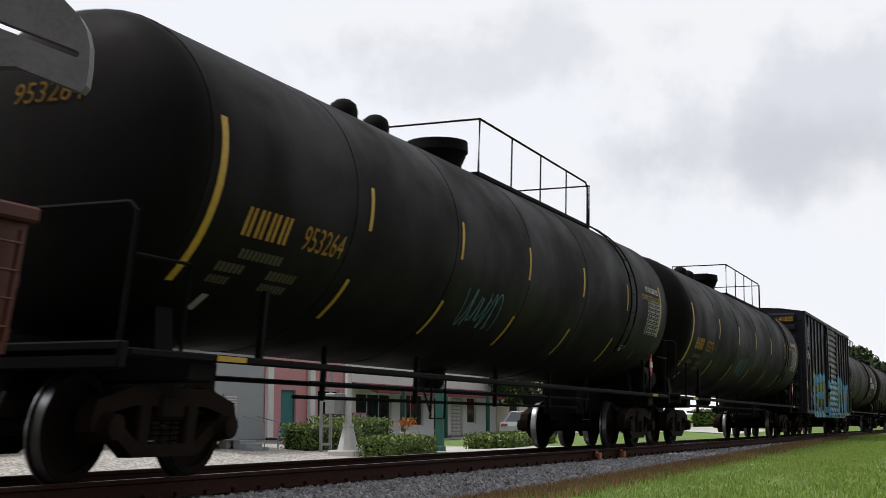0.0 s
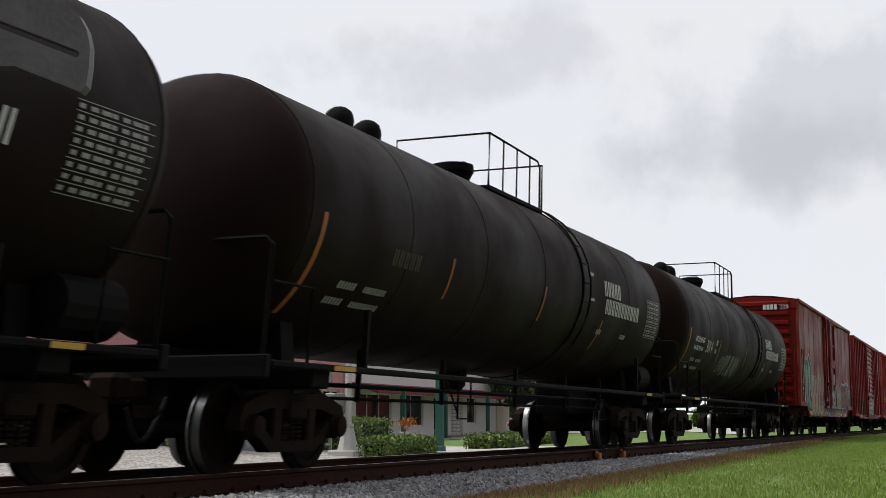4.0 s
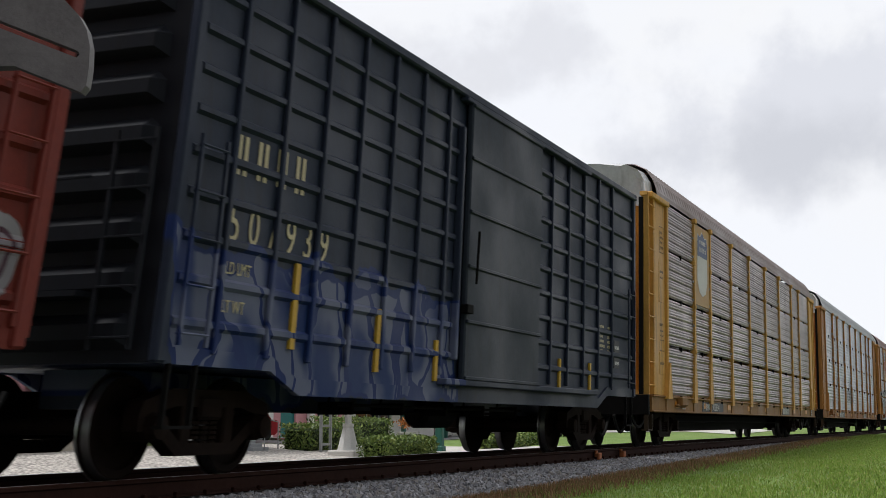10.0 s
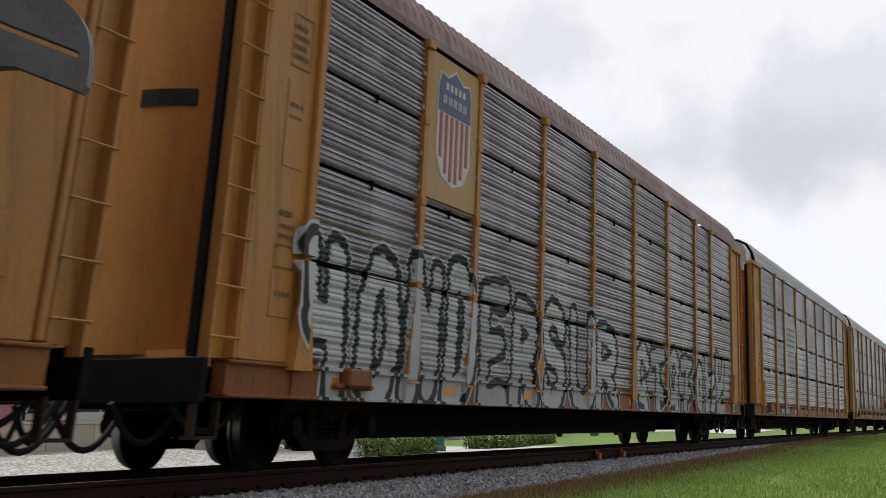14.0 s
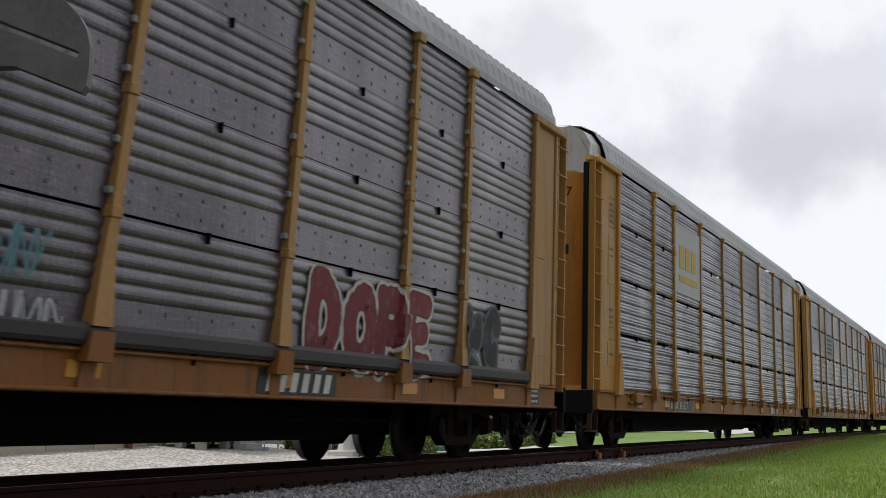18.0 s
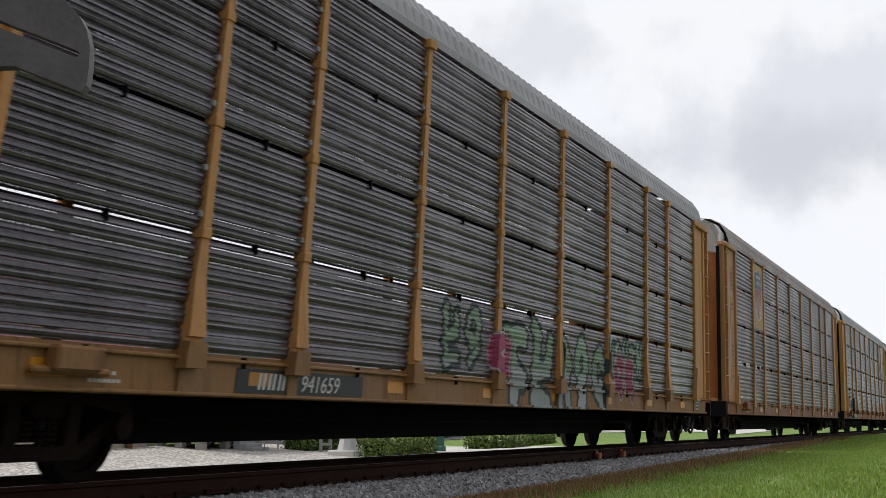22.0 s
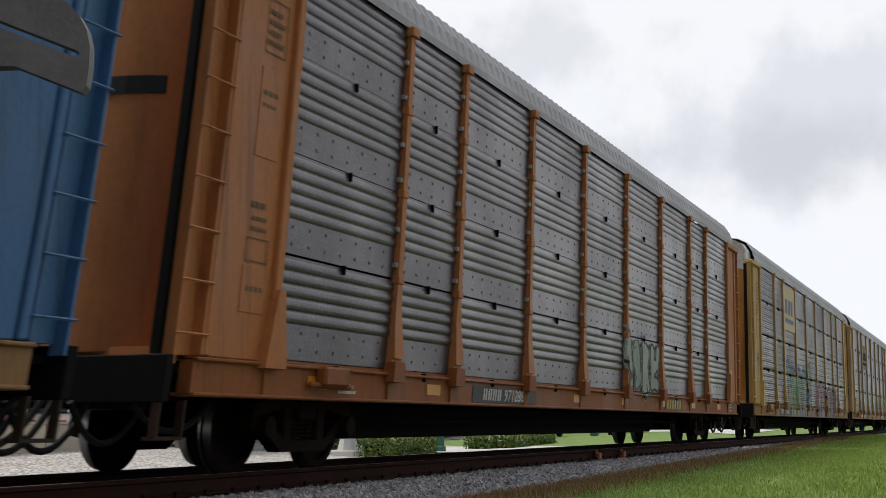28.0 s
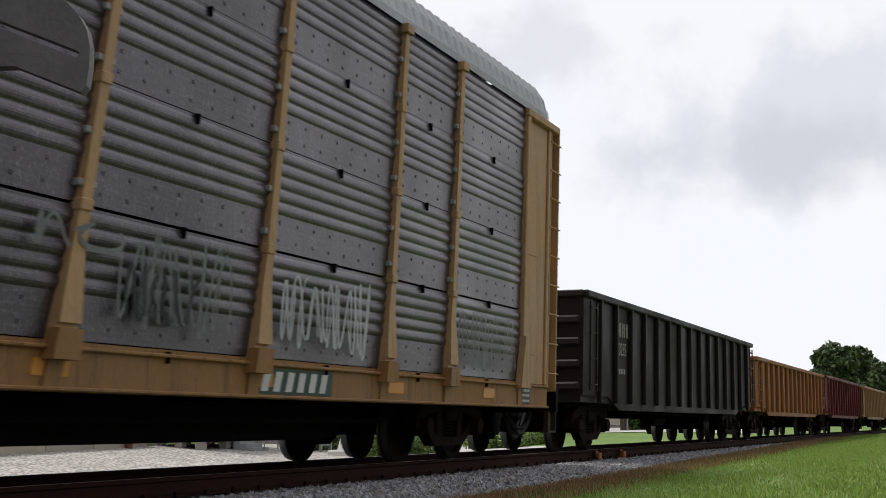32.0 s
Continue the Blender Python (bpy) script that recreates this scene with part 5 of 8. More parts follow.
    part("door_track", Build().box(d0 - 0.2, d1 + (d1 - d0) * 0.9, -W - 0.12, -W, top - 0.14, top - 0.075, 0.012), pm, car)
    # ladders at the side, steps below
    for xx in (0.2, L - 0.62):
        add_ladder("side_ladder", pm, car, xx, -W - 0.11, low + 0.25, low + 1.9, 0.42, 5, "x")
        b = Build()
        for d in (0.0, 0.4):
            b.box(xx + d - 0.015, xx + d + 0.015, -W - 0.05, -W, 0.45, low)
        b.box(xx - 0.02, xx + 0.42, -W - 0.06, -W + 0.05, 0.44, 0.47)
        part("step", b, STEEL_DARK, car)
    brake_rigging(car, 4.2, L - 4.2)
    add_truck(car, 1.65)
    add_truck(car, L - 1.65)
    add_coupler(car, -0.78, 1)
    add_coupler(car, L + 0.78, -1)
    # writing
    z = low + 1.6
    for text, xx, zz, size, sp in (marks or ()):
        if text.startswith("#"):
            q = Build()
            bars(q, xx, zz, int(text[1:]), size * 0.5, size, size * sp, -W - 0.008)
            part("faded_lettering", q, mm, car)["kind"] = "stuff"
        else:
            words(text, size * 1.38, mm, car, (xx, -W - 0.008, zz), squash=0.8, spacing=sp)
    if endnum and number:
        q = Build()
        for k in range(4):
            yy = -0.75 + 0.13 * len(number) - k * 0.13
            q.add([(-0.146, yy, top - 0.33), (-0.146, yy - 0.1, top - 0.33), (-0.146, yy - 0.1, top - 0.15), (-0.146, yy, top - 0.15)], [(0, 1, 2, 3)])
        part("faded_lettering", q, mm, car)["kind"] = "stuff"
        words(number, 0.25, mm, car, (-0.148, -1.33 + 0.13 * len(number), top - 0.33), "-x", squash=0.85)
    for x0, x1, z0, z1 in (patches or ((0.95, 1.35, low + 0.16, low + 0.42), (2.75, 3.25, mid + 0.05, mid + 0.17), (6.0, 6.4, mid + 0.05, mid + 0.17), (L - 5.2, L - 4.7, mid + 0.05, mid + 0.17), (L - 3.2, L - 2.75, mid + 0.05, mid + 0.17))):
        part("reflector", Build().box(x0, x1, -W - 0.036, -W - 0.002, z0, z1), patch_mat or AMBER, car, "bright reflective patch")
    q = Build()
    for k in range(6):
        bars(q, L - 2.3, low + 0.75 + 0.085 * k, 3 + (k * 2) % 3, 0.045, 0.045, 0.025, -W - 0.008)
        bars(q, L - 1.8, low + 0.75 + 0.085 * k, 2 + k % 3, 0.05, 0.045, 0.025, -W - 0.008)
    part("stencil", q, mm, car)["kind"] = "stuff"
    b = Build()
    b.box(L - 1.35, L - 1.0, -W - 0.01, -W - 0.001, low + 0.5, low + 1.0)
    pl = part("stencil_plate", b, BLACK_PLATE, car)
    q = Build()
    for k in range(3):
        bars(q, L - 1.31, low + 0.56 + 0.14 * k, 4, 0.045, 0.06, 0.03, -W - 0.014)
    part("stencil", q, WHITE_MARK, pl)
    return car


# tank car -------------------------------------------------------------
def tank_car(xc, half, radius, zc, colour, label, stripes, platform, stripe_mat, number="", bands=(), lettering=(), slogan=None, tags=(), rust=0.15, saddle=8.4, valves=(-3.7, -2.7), placard=False, scribbles=()):
    """A tank car; xc: its middle at 16 s; half: half the straight shell."""
    x = xc - saddle - 1.8
    car = car_thing("tank_car", x, label, "tank car", "tank cars of the train")
    c = saddle + 1.8
    pm = paint("tank_paint", colour, rust, 0.3, 0.12, 0.6, 0.0, car, tags, 0.5, spec=0.08)
    head = 0.62
    prof = []
    for i in range(9):
        a = math.pi / 2 * i / 8
        prof.append((c - half - head * math.cos(a), max(0.02, radius * math.sin(a))))
    prof += [(c - half + 2 * half * k / 12, radius) for k in range(1, 12)]
    for i in range(8, -1, -1):
        a = math.pi / 2 * i / 8
        prof.append((c + half + head * math.cos(a), max(0.02, radius * math.sin(a))))
    b = Build()
    b.lathe(prof, "x", 64, (0, 0, zc))
    shell = part("tank_shell", b.mesh("tank_shell", None, 40), pm, car)
    # weld seams and strap bands
    for xx in [c - half] + [c - half + 2 * half * k / 6 for k in range(1, 6)] + [c + half]:
        b = Build()
        b.lathe([(xx - 0.012, radius), (xx - 0.008, radius + 0.006), (xx + 0.008, radius + 0.006), (xx + 0.012, radius)], "x", 48, (0, 0, zc))
        b.f.pop()
        b.f.pop()
        part("weld_seam", b.mesh("weld_seam", None, 40), pm, shell)
    for xx in bands:
        b = Build()
        b.lathe([(c + xx - 0.09, radius), (c + xx - 0.085, radius + 0.02), (c + xx + 0.085, radius + 0.02), (c + xx + 0.09, radius)], "x", 48, (0, 0, zc))
        b.f.pop()
        b.f.pop()
        part("strap_band", b.mesh("strap_band", None, 40), pm, shell)

    def arc(xa, w, a0, a1, mat, lift=0.006, name="stripe", lab=""):
        q = Build()
        n = 10
        pts = []
        for i in range(n + 1):
            a = radians(a0 + (a1 - a0) * i / n)
            for dx in (0, w):
                pts.append((c + xa + dx, -(radius + lift) * math.cos(a), zc + (radius + lift) * math.sin(a)))
        q.sheet(pts, n + 1, 2)
        part(name, q, mat, shell, lab)
    for xa, w, a0, a1 in stripes:
        arc(xa, w, a0, a1, stripe_mat, lab="worn reflective stripe on the shell")
    # lettering bent on the shell
    for kind, xa, ang, size, n in lettering:
        if isinstance(kind, str):
            tx = words(kind, size * 1.38, n, shell, (0, 0, 0), squash=0.82)
            me = tx.data
            for v in me.vertices:
                a = radians(ang) + v.co.z / radius
                v.co = (c + xa + v.co.x, -(radius + 0.007) * math.cos(a), zc + (radius + 0.007) * math.sin(a))
        else:
            q = Build()
            for k in range(kind):
                a0, a1 = radians(ang), radians(ang) + size / radius
                x0 = c + xa + k * size * 0.82
                for u, w in (((0.0, 0.2), (0.36, 0.55)) if size > 0.15 and kind > 1 else ((0.0, 0.55),)):
                    q.add([(x, -(radius + 0.007) * math.cos(a), zc + (radius + 0.007) * math.sin(a)) for x, a in ((x0 + size * u, a0), (x0 + size * w, a0), (x0 + size * w, a1), (x0 + size * u, a1))], [(0, 1, 2, 3)])
            part("faded_lettering", q, n, shell)["kind"] = "stuff"
    if slogan:
        # data panel: a light grid of small bars near the back head
        xa, ang, w, h, mat = slogan
        q = Build()
        for r in range(8):
            for k in range(7):
                a0, a1 = radians(ang) + (r + 0.2) * h / 8 / radius, radians(ang) + (r + 0.62) * h / 8 / radius
                x0 = c + xa + k * w / 7
                q.add([(x, -(radius + 0.007) * math.cos(a), zc + (radius + 0.007) * math.sin(a)) for x, a in ((x0, a0), (x0 + w / 7 * (0.5 + 0.4 * ((k * 7 + r * 3) % 3) / 2), a0), (x0 + w / 7 * (0.5 + 0.4 * ((k * 7 + r * 3) % 3) / 2), a1), (x0, a1))], [(0, 1, 2, 3)])
        for r in range(9):
            a0, a1 = radians(ang) + (r * h / 8 - 0.012) / radius, radians(ang) + (r * h / 8 - 0.004) / radius
            q.add([(x, -(radius + 0.007) * math.cos(a), zc + (radius + 0.007) * math.sin(a)) for x, a in ((c + xa - 0.03, a0), (c + xa + w + 0.03, a0), (c + xa + w + 0.03, a1), (c + xa - 0.03, a1))], [(0, 1, 2, 3)])
        part("data_panel", q, mat, shell, "small pale grid of unreadable data")["kind"] = "stuff"
    # platform with its rails, dome and valves
    p0, p1, dome_x, dome_r, dome_h = platform
    top = zc + radius
    plat = part("platform", Build().box(c + p0, c + p1, -0.79, -0.75, top - 0.19, top - 0.13), STEEL_DARK, car, "dark steel walkway on the tank")
    for k in range(6):
        y = -0.745 + k * 0.10
        part("walkway_plank", Build().box(c + p0, c + p1, y, y + 0.085, top - 0.16, top - 0.13), STEEL_DARK, plat)
    for k in range(5):
        xx = c + p0 + (p1 - p0) * k / 4
        part("walkway_bracket", Build().box(xx - 0.03, xx + 0.03, -0.75, -0.2, top - 0.24, top - 0.16), STEEL_DARK, plat)
    b = Build()
    zr = top + 0.7
    y = -0.78
    r = 0.018
    b.tube([(c + p0, y, top - 0.15), (c + p0, y, zr), (c + p1 - 0.25, y, zr - 0.02), (c + p1 - 0.12, y, zr - 0.12), (c + p1 - 0.12, y, top - 0.15)], r, 6)
    b.tube([(c + p0, y, zr), (c + p0, 0.8, zr), (c + p0, 0.8, top - 0.2)], r, 6)
    b.tube([(c + p1, y, top - 0.25), (c + p1, y, zr - 0.05), (c + p1, 0.8, zr - 0.05), (c + p1, 0.8, top - 0.2)], r, 6)
    for k in range(1, 4):
        xx = c + p0 + (p1 - p0) * k / 4
        b.tube([(xx, y, top - 0.15), (xx, y, zr - 0.02)], r * 0.8, 5)
    part("safety_railing", b, STEEL_DARK, car, "thin steel safety railing")
    b = Build()
    b.lathe([(top - 0.12, dome_r * 0.8), (top + 0.05, dome_r * 0.85), (top + dome_h * 0.55, dome_r), (top + dome_h * 0.6, dome_r * 1.05), (top + dome_h, dome_r * 1.02), (top + dome_h + 0.03, dome_r * 0.7)], "z", 24, (c + dome_x, 0, 0))
    b.box(c + dome_x + dome_r * 0.2, c + dome_x + dome_r * 0.9, -0.2, 0.15, top + dome_h, top + dome_h + 0.08, 0.03)
    part("dome", b.mesh("dome", None, 40), STEEL_DARK, car, "round black valve housing")
    for xx in valves:
        b = Build()
        b.lathe([(top - 0.1, 0.2), (top + 0.12, 0.2), (top + 0.22, 0.17), (top + 0.28, 0.09), (top + 0.3, 0.02)], "z", 16, (c + xx, -0.15, 0))
        part("safety_valve", b.mesh("safety_valve", None, 40), STEEL_DARK, car)
    # side ladder
    b = Build()
    for d in (0.0, 0.42):
        pts = []
        for i in range(11):
            a = radians(-38 + 108 * i / 10)
            pts.append((c + p1 + d, -(radius + 0.06) * math.cos(a), zc + (radius + 0.06) * math.sin(a)))
        b.tube(pts, 0.016, 5)
    for i in range(9):
        a = radians(-34 + 98 * i / 8)
        yy, zz = -(radius + 0.06) * math.cos(a), zc + (radius + 0.06) * math.sin(a)
        b.tube([(c + p1, yy, zz), (c + p1 + 0.42, yy, zz)], 0.012, 5)
    part("tank_ladder", b, STEEL_DARK, car)
    # sills, saddles, running rail, end platforms and handrails
    for s in (-1, 1):
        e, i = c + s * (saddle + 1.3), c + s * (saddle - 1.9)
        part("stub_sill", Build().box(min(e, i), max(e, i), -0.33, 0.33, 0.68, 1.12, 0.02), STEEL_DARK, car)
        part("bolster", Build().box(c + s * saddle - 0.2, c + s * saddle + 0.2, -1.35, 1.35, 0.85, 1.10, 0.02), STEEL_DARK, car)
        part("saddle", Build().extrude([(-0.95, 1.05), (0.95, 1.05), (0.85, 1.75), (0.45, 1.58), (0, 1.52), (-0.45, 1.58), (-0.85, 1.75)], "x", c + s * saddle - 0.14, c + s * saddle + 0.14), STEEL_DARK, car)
        part("running_board", Build().box(c - saddle - 1.2, c + saddle + 1.2, s * 1.40 - 0.04, s * 1.40 + 0.04, 1.03, 1.10, 0.015), STEEL_DARK, car, "thin dark steel running board along the sill")
        e0, e1 = sorted((c + s * (saddle + 1.35), c + s * (saddle + 0.55)))
        b = Build()
        b.box(e0, e1, -1.42, 1.42, 1.02, 1.09, 0.01)
        b.box(e0 if s < 0 else e1 - 0.12, e0 + 0.12 if s < 0 else e1, -1.44, 1.44, 0.92, 1.15, 0.015)
        part("end_platform", b, STEEL_DARK, car)
        e, i, z = c + s * (saddle + 1.25), c + s * (saddle + 0.4), 2.32
        part("end_handrail", Build().tube([(e, -1.35, 1.1), (e, -1.35, z - 0.08), (e, -1.27, z), (e, 1.27, z), (e, 1.35, z - 0.08), (e, 1.35, 1.1)], 0.024, 6), STEEL_DARK, car)
        part("end_handrail", Build().tube([(e, -1.38, z - 0.45), (i, -1.38, z - 0.45), (i, -1.38, 1.1)], 0.02, 6), STEEL_DARK, car)
        xx = c + s * (saddle - 0.9)
        part("sill_stanchion", Build().box(xx - 0.03, xx + 0.03, -1.43, -1.37, 1.1, 1.75), STEEL_DARK, car)
    # fittings below the tank
    b = Build()
    b.lathe([(zc - radius - 0.28, 0.14), (zc - radius - 0.2, 0.2), (zc - radius + 0.06, 0.24)], "z", 14, (c, 0, 0))
    b.tube([(c - 5.5, -0.9, 0.93), (c + 5.5, -0.9, 0.93)], 0.025, 5)
    b.tube([(c - 5.5, -0.7, 0.78), (c + 5.5, -0.7, 0.78)], 0.022, 5)
    for k in (-5.2, -2.6, 0.4, 3.0, 5.2):
        b.box(c + k - 0.02, c + k + 0.02, -0.93, -0.87, 0.74, 1.35)
    for k in (-3.2, 3.4):
        b.tube([(c + k, -1.38, 1.08), (c + k, -1.38, 0.55), (c + k + 0.45, -1.38, 0.55), (c + k + 0.45, -1.38, 1.08)], 0.016, 5)
        b.tube([(c + k, -1.38, 0.62), (c + k + 0.5, -0.95, 1.2)], 0.014, 5)
    part("under_piping", b, STEEL_DARK, car)
    b = Build()
    b.lathe([(c + saddle + 0.15, 0.02), (c + saddle + 0.2, 0.27), (c + saddle + 1.0, 0.27), (c + saddle + 1.06, 0.02)], "x", 16, (0, -0.95, 1.42))
    part("brake_cylinder", b, STEEL_DARK, car)
    for xa, w in ((c - saddle + 0.1, 0.5), (c + saddle - 0.2, 0.4)):
        q = Build()
        q.box(xa, xa + w, -1.449, -1.444, 1.04, 1.09)
        part("reflector", q, YELLOW_MARK, car, "yellow reflective tape on the sill")
    for xa, xb, za, zb, mat, wd, st in scribbles:
        def bend(px_, pz_, lift):
            a = math.asin(max(-1, min(1, (pz_ - zc) / radius)))
            return (c + px_, -(radius + lift) * math.cos(a), zc + (radius + lift) * math.sin(a))
        scrawl(shell, xa, xb, za, zb, mat, int(xc), 0, wd, st, bend)
    if placard:
        b = Build()
        px, pz = c + saddle - 0.45, 1.66
        b.extrude([(px, pz - 0.22), (px + 0.13, pz), (px, pz + 0.22), (px - 0.13, pz)], "y", -1.47, -1.455)
        pl = part("placard", b, plain("red_placard", (0.55, 0.02, 0.03), 0.5), car, "red diamond placard with a white band")
        part("placard_band", Build().box(px - 0.09, px + 0.09, -1.475, -1.468, pz - 0.05, pz + 0.06), WHITE_MARK, pl)
        part("placard_bracket", Build().box(px - 0.02, px + 0.02, -1.455, -1.42, 1.1, 1.75), STEEL_DARK, car)
    add_truck(car, c - saddle)
    add_truck(car, c + saddle)
    add_coupler(car, 0.0, 1)
    add_coupler(car, 2 * c, -1)
    return car, c


# gondola ---------------------------------------------------------------
def gondola(x, length, colour, label, top=2.85, ribs=15, number="", low=0.85, rust=0.4):
    car = car_thing("gondola_car", x, label, "gondola car", "gondola cars of the train")
    pm = paint("gondola_paint", colour, rust, 0.5, 0.25, 0.6, 0, car)
    W = 1.42
    b = Build()
    for s in (-1, 1):
        y0, y1 = sorted((s * W, s * (W - 0.04)))
        b.extrude([(0, low + 0.12), (1.6, low + 0.12), (2.4, low - 0.12), (length - 2.4, low - 0.12), (length - 1.6, low + 0.12), (length, low + 0.12), (length, top), (0, top)], "y", y0, y1)
    for xx in (0.0, length - 0.05):
        b.box(xx, xx + 0.05, -W + 0.04, W - 0.04, low, top)
    b.box(0.05, length - 0.05, -W + 0.04, W - 0.04, low, low + 0.08)
    b.box(0.5, length - 0.5, -0.35, 0.35, 0.6, low)
    part("body", b, pm, car)
    b = Build()
    for s in (-1, 1):
        y0, y1 = sorted((s * (W + 0.09), s * (W - 0.07)))
        b.box(-0.02, length + 0.02, y0, y1, top - 0.03, top + 0.09, 0.02)
    for xx in (-0.08, length - 0.08):
        b.box(xx, xx + 0.16, -W, W, top - 0.03, top + 0.09, 0.02)
    part("top_chord", b, pm, car)
    rm = shared(("grib", top, low), lambda: Build().box(-0.05, 0.05, -0.09, 0, 0, top - low - 0.02, 0.015).mesh("side_post"))
    for k in range(ribs):
        part("side_post", rm, pm, car, "", (0.9 + (length - 1.8) * k / (ribs - 1), -W, low))
    for xx in (0.0, length):
        s = -1 if xx == 0 else 1
        for k in range(5):
            z = low + 0.2 + k * 0.38
            if z + 0.14 > top - 0.05:
                continue
            y0, y1 = sorted((xx, xx + s * 0.1))
            part("end_rib", Build().box(y0, y1, -W + 0.05, W - 0.05, z, z + 0.14, 0.03), pm, car)
    for xx in (0.15, length - 0.55):
        add_ladder("side_ladder", pm, car, xx, -W - 0.1, low + 0.3, top - 0.2, 0.4, 4, "x")
    brake_rigging(car, 4, length - 4)
    if number:
        q = Build()
        bars(q, 2.3, 2.1, 3, 0.16, 0.26, 0.1, -W - 0.01)
        part("faded_lettering", q, GREY_MARK, car)["kind"] = "stuff"
        words(number, 0.34, GREY_MARK, car, (2.3, -W - 0.01, 1.75), squash=0.8)
        q = Build()
        bars(q, 2.3, 1.4, 4, 0.08, 0.1, 0.05, -W - 0.01)
        part("stencil", q, GREY_MARK, car)
    add_truck(car, 1.6)
    add_truck(car, length - 1.6)
    add_coupler(car, -0.55, 1)
    add_coupler(car, length + 0.55, -1)
    return car


# ---- the cars in their order ----
BLACK = (0.0054, 0.0041, 0.0037)
LPG_STRIPES = [(-8.82, 0.11, -44, 15)] + [(xx, 0.075, -9, 9) for xx in (-5.64, -2.85, -0.1, 2.75, 5.65)] + [(xx, 0.075, -50, -30) for xx in (-5.7, -2.95, -0.2, 2.6, 5.3)] + [(8.3, 0.10, -22, 16)]
HAZE_MARK = plain("sooted_stencil", (0.085, 0.07, 0.04), 0.7, 0.0, 25, 0.5, 0.05)
OLD_YELLOW = plain("sooted_yellow_stencil", (0.42, 0.22, 0.02), 0.65, 0.0, 18, 0.6, 0.05)


CYAN_SPRAY = plain("cyan_spray", (0.10, 0.22, 0.26), 0.6, 0, 20, 0.4, 0.05)
GREY_SPRAY = plain("thin_white_spray", (0.20, 0.20, 0.20), 0.7, 0, 25, 0.6, 0.05)
WHITE_SPRAY = plain("white_spray", (0.45, 0.46, 0.47), 0.65, 0, 25, 0.4, 0.05)
BLACK_SPRAY = plain("black_spray", (0.015, 0.015, 0.017), 0.6, 0, 25, 0.3, 0.05)


def tanks():
    for xc, num in ((-276.45, "953264"), (-256.0, "953274")):
        car, c = tank_car(xc + 0.1, 8.95, 1.57, 2.84, BLACK, "long black pressure tank car with yellow stripes", LPG_STRIPES, (-0.3, 5.75, -0.1, 0.47, 0.42), YELLOW_MARK, num,
                          lettering=[(4, -8.15, -23, 0.28, OLD_YELLOW), (num, -7.0, -23, 0.27, OLD_YELLOW), (10, -8.0, -31, 0.10, HAZE_MARK), (6, -8.25, -37, 0.10, HAZE_MARK), (7, -7.3, -37, 0.10, HAZE_MARK), (5, -8.25, -42, 0.09, HAZE_MARK), (7, -7.3, -42, 0.09, HAZE_MARK),
                                     ("NON-ODORIZED", 7.15, 9, 0.12, WHITE_MARK), ("LIQUEFIED PETROLEUM GAS", 6.75, 3, 0.105, OLD_YELLOW), (1, -8.1, -55, 0.22, GREY_MARK), (1, 7.2, -43, 0.2, HAZE_MARK), (3, 6.15, -38, 0.13, GREY_MARK)],
                          slogan=(7.3, -21, 1.15, 0.66, GREY_MARK), rust=0.03, placard=True, scribbles=((-2.2, -0.9, 1.8, 2.3, CYAN_SPRAY, 0.022, 5),))
        tx = words(num, 0.3, OLD_YELLOW, car, (0, 0, 0), "-x", squash=0.85)
        for v in tx.data.vertices:
            yy, zz = v.co.y + 0.25, v.co.z + 0.5
            v.co = (c - 8.95 - 0.008 - 0.62 * math.sqrt(max(0.0, 1 - (yy * yy + zz * zz) / 1.57 ** 2)), yy, 2.84 + zz)
    for xc, num in ((-220.0, ""), (-201.7, ""), (-183.4, "3014")):
        tank_car(xc, 7.75, 1.50, 2.78, (0.0125, 0.0058, 0.0044), "brown-black tank car with a single dome and white lettering", [(-7.5, 0.09, -50, -4), (-3.82, 0.06, -28, -7), (0.05, 0.06, -28, -7), (3.5, 0.06, -40, -18)],
                 (-0.75, 1.9, -0.35, 0.34, 0.30), plain("orange_stripe", (0.36, 0.12, 0.02), 0.6), num, bands=(2.1,),
                 lettering=([(4, -6.75, -22, 0.33, WHITE_MARK), (num, -5.42, -22, 0.32, WHITE_MARK), (1, -4.3, -21, 0.33, GREY_MARK)] if num else [(5, -5.6, -18, 0.2, HAZE_MARK)]) + [(6, -6.65, -33, 0.09, GREY_MARK), (9, -6.0, -33, 0.08, GREY_MARK), (6, -6.75, -41, 0.09, GREY_MARK), (11, -6.1, -41, 0.08, GREY_MARK),
                           (5, 3.45, -1, 0.28, WHITE_MARK), (11, 3.55, -13, 0.27, WHITE_MARK), (1, 2.5, -7, 0.5, GREY_MARK), (4, 3.4, -28, 0.09, GREY_MARK), (5, 5.0, -28, 0.09, GREY_MARK)],
                 slogan=(6.6, -22, 1.0, 0.75, GREY_MARK), saddle=7.0, rust=0.06, valves=(-4.7, -3.85), scribbles=((-3.3, -0.8, 1.75, 2.3, WHITE_SPRAY, 0.02, 9),) if num else ())


tanks()
gondola(-304.6, 17.2, (0.085, 0.020, 0.011), "rust-brown low gondola car", 1.95, 13, rust=0.8)

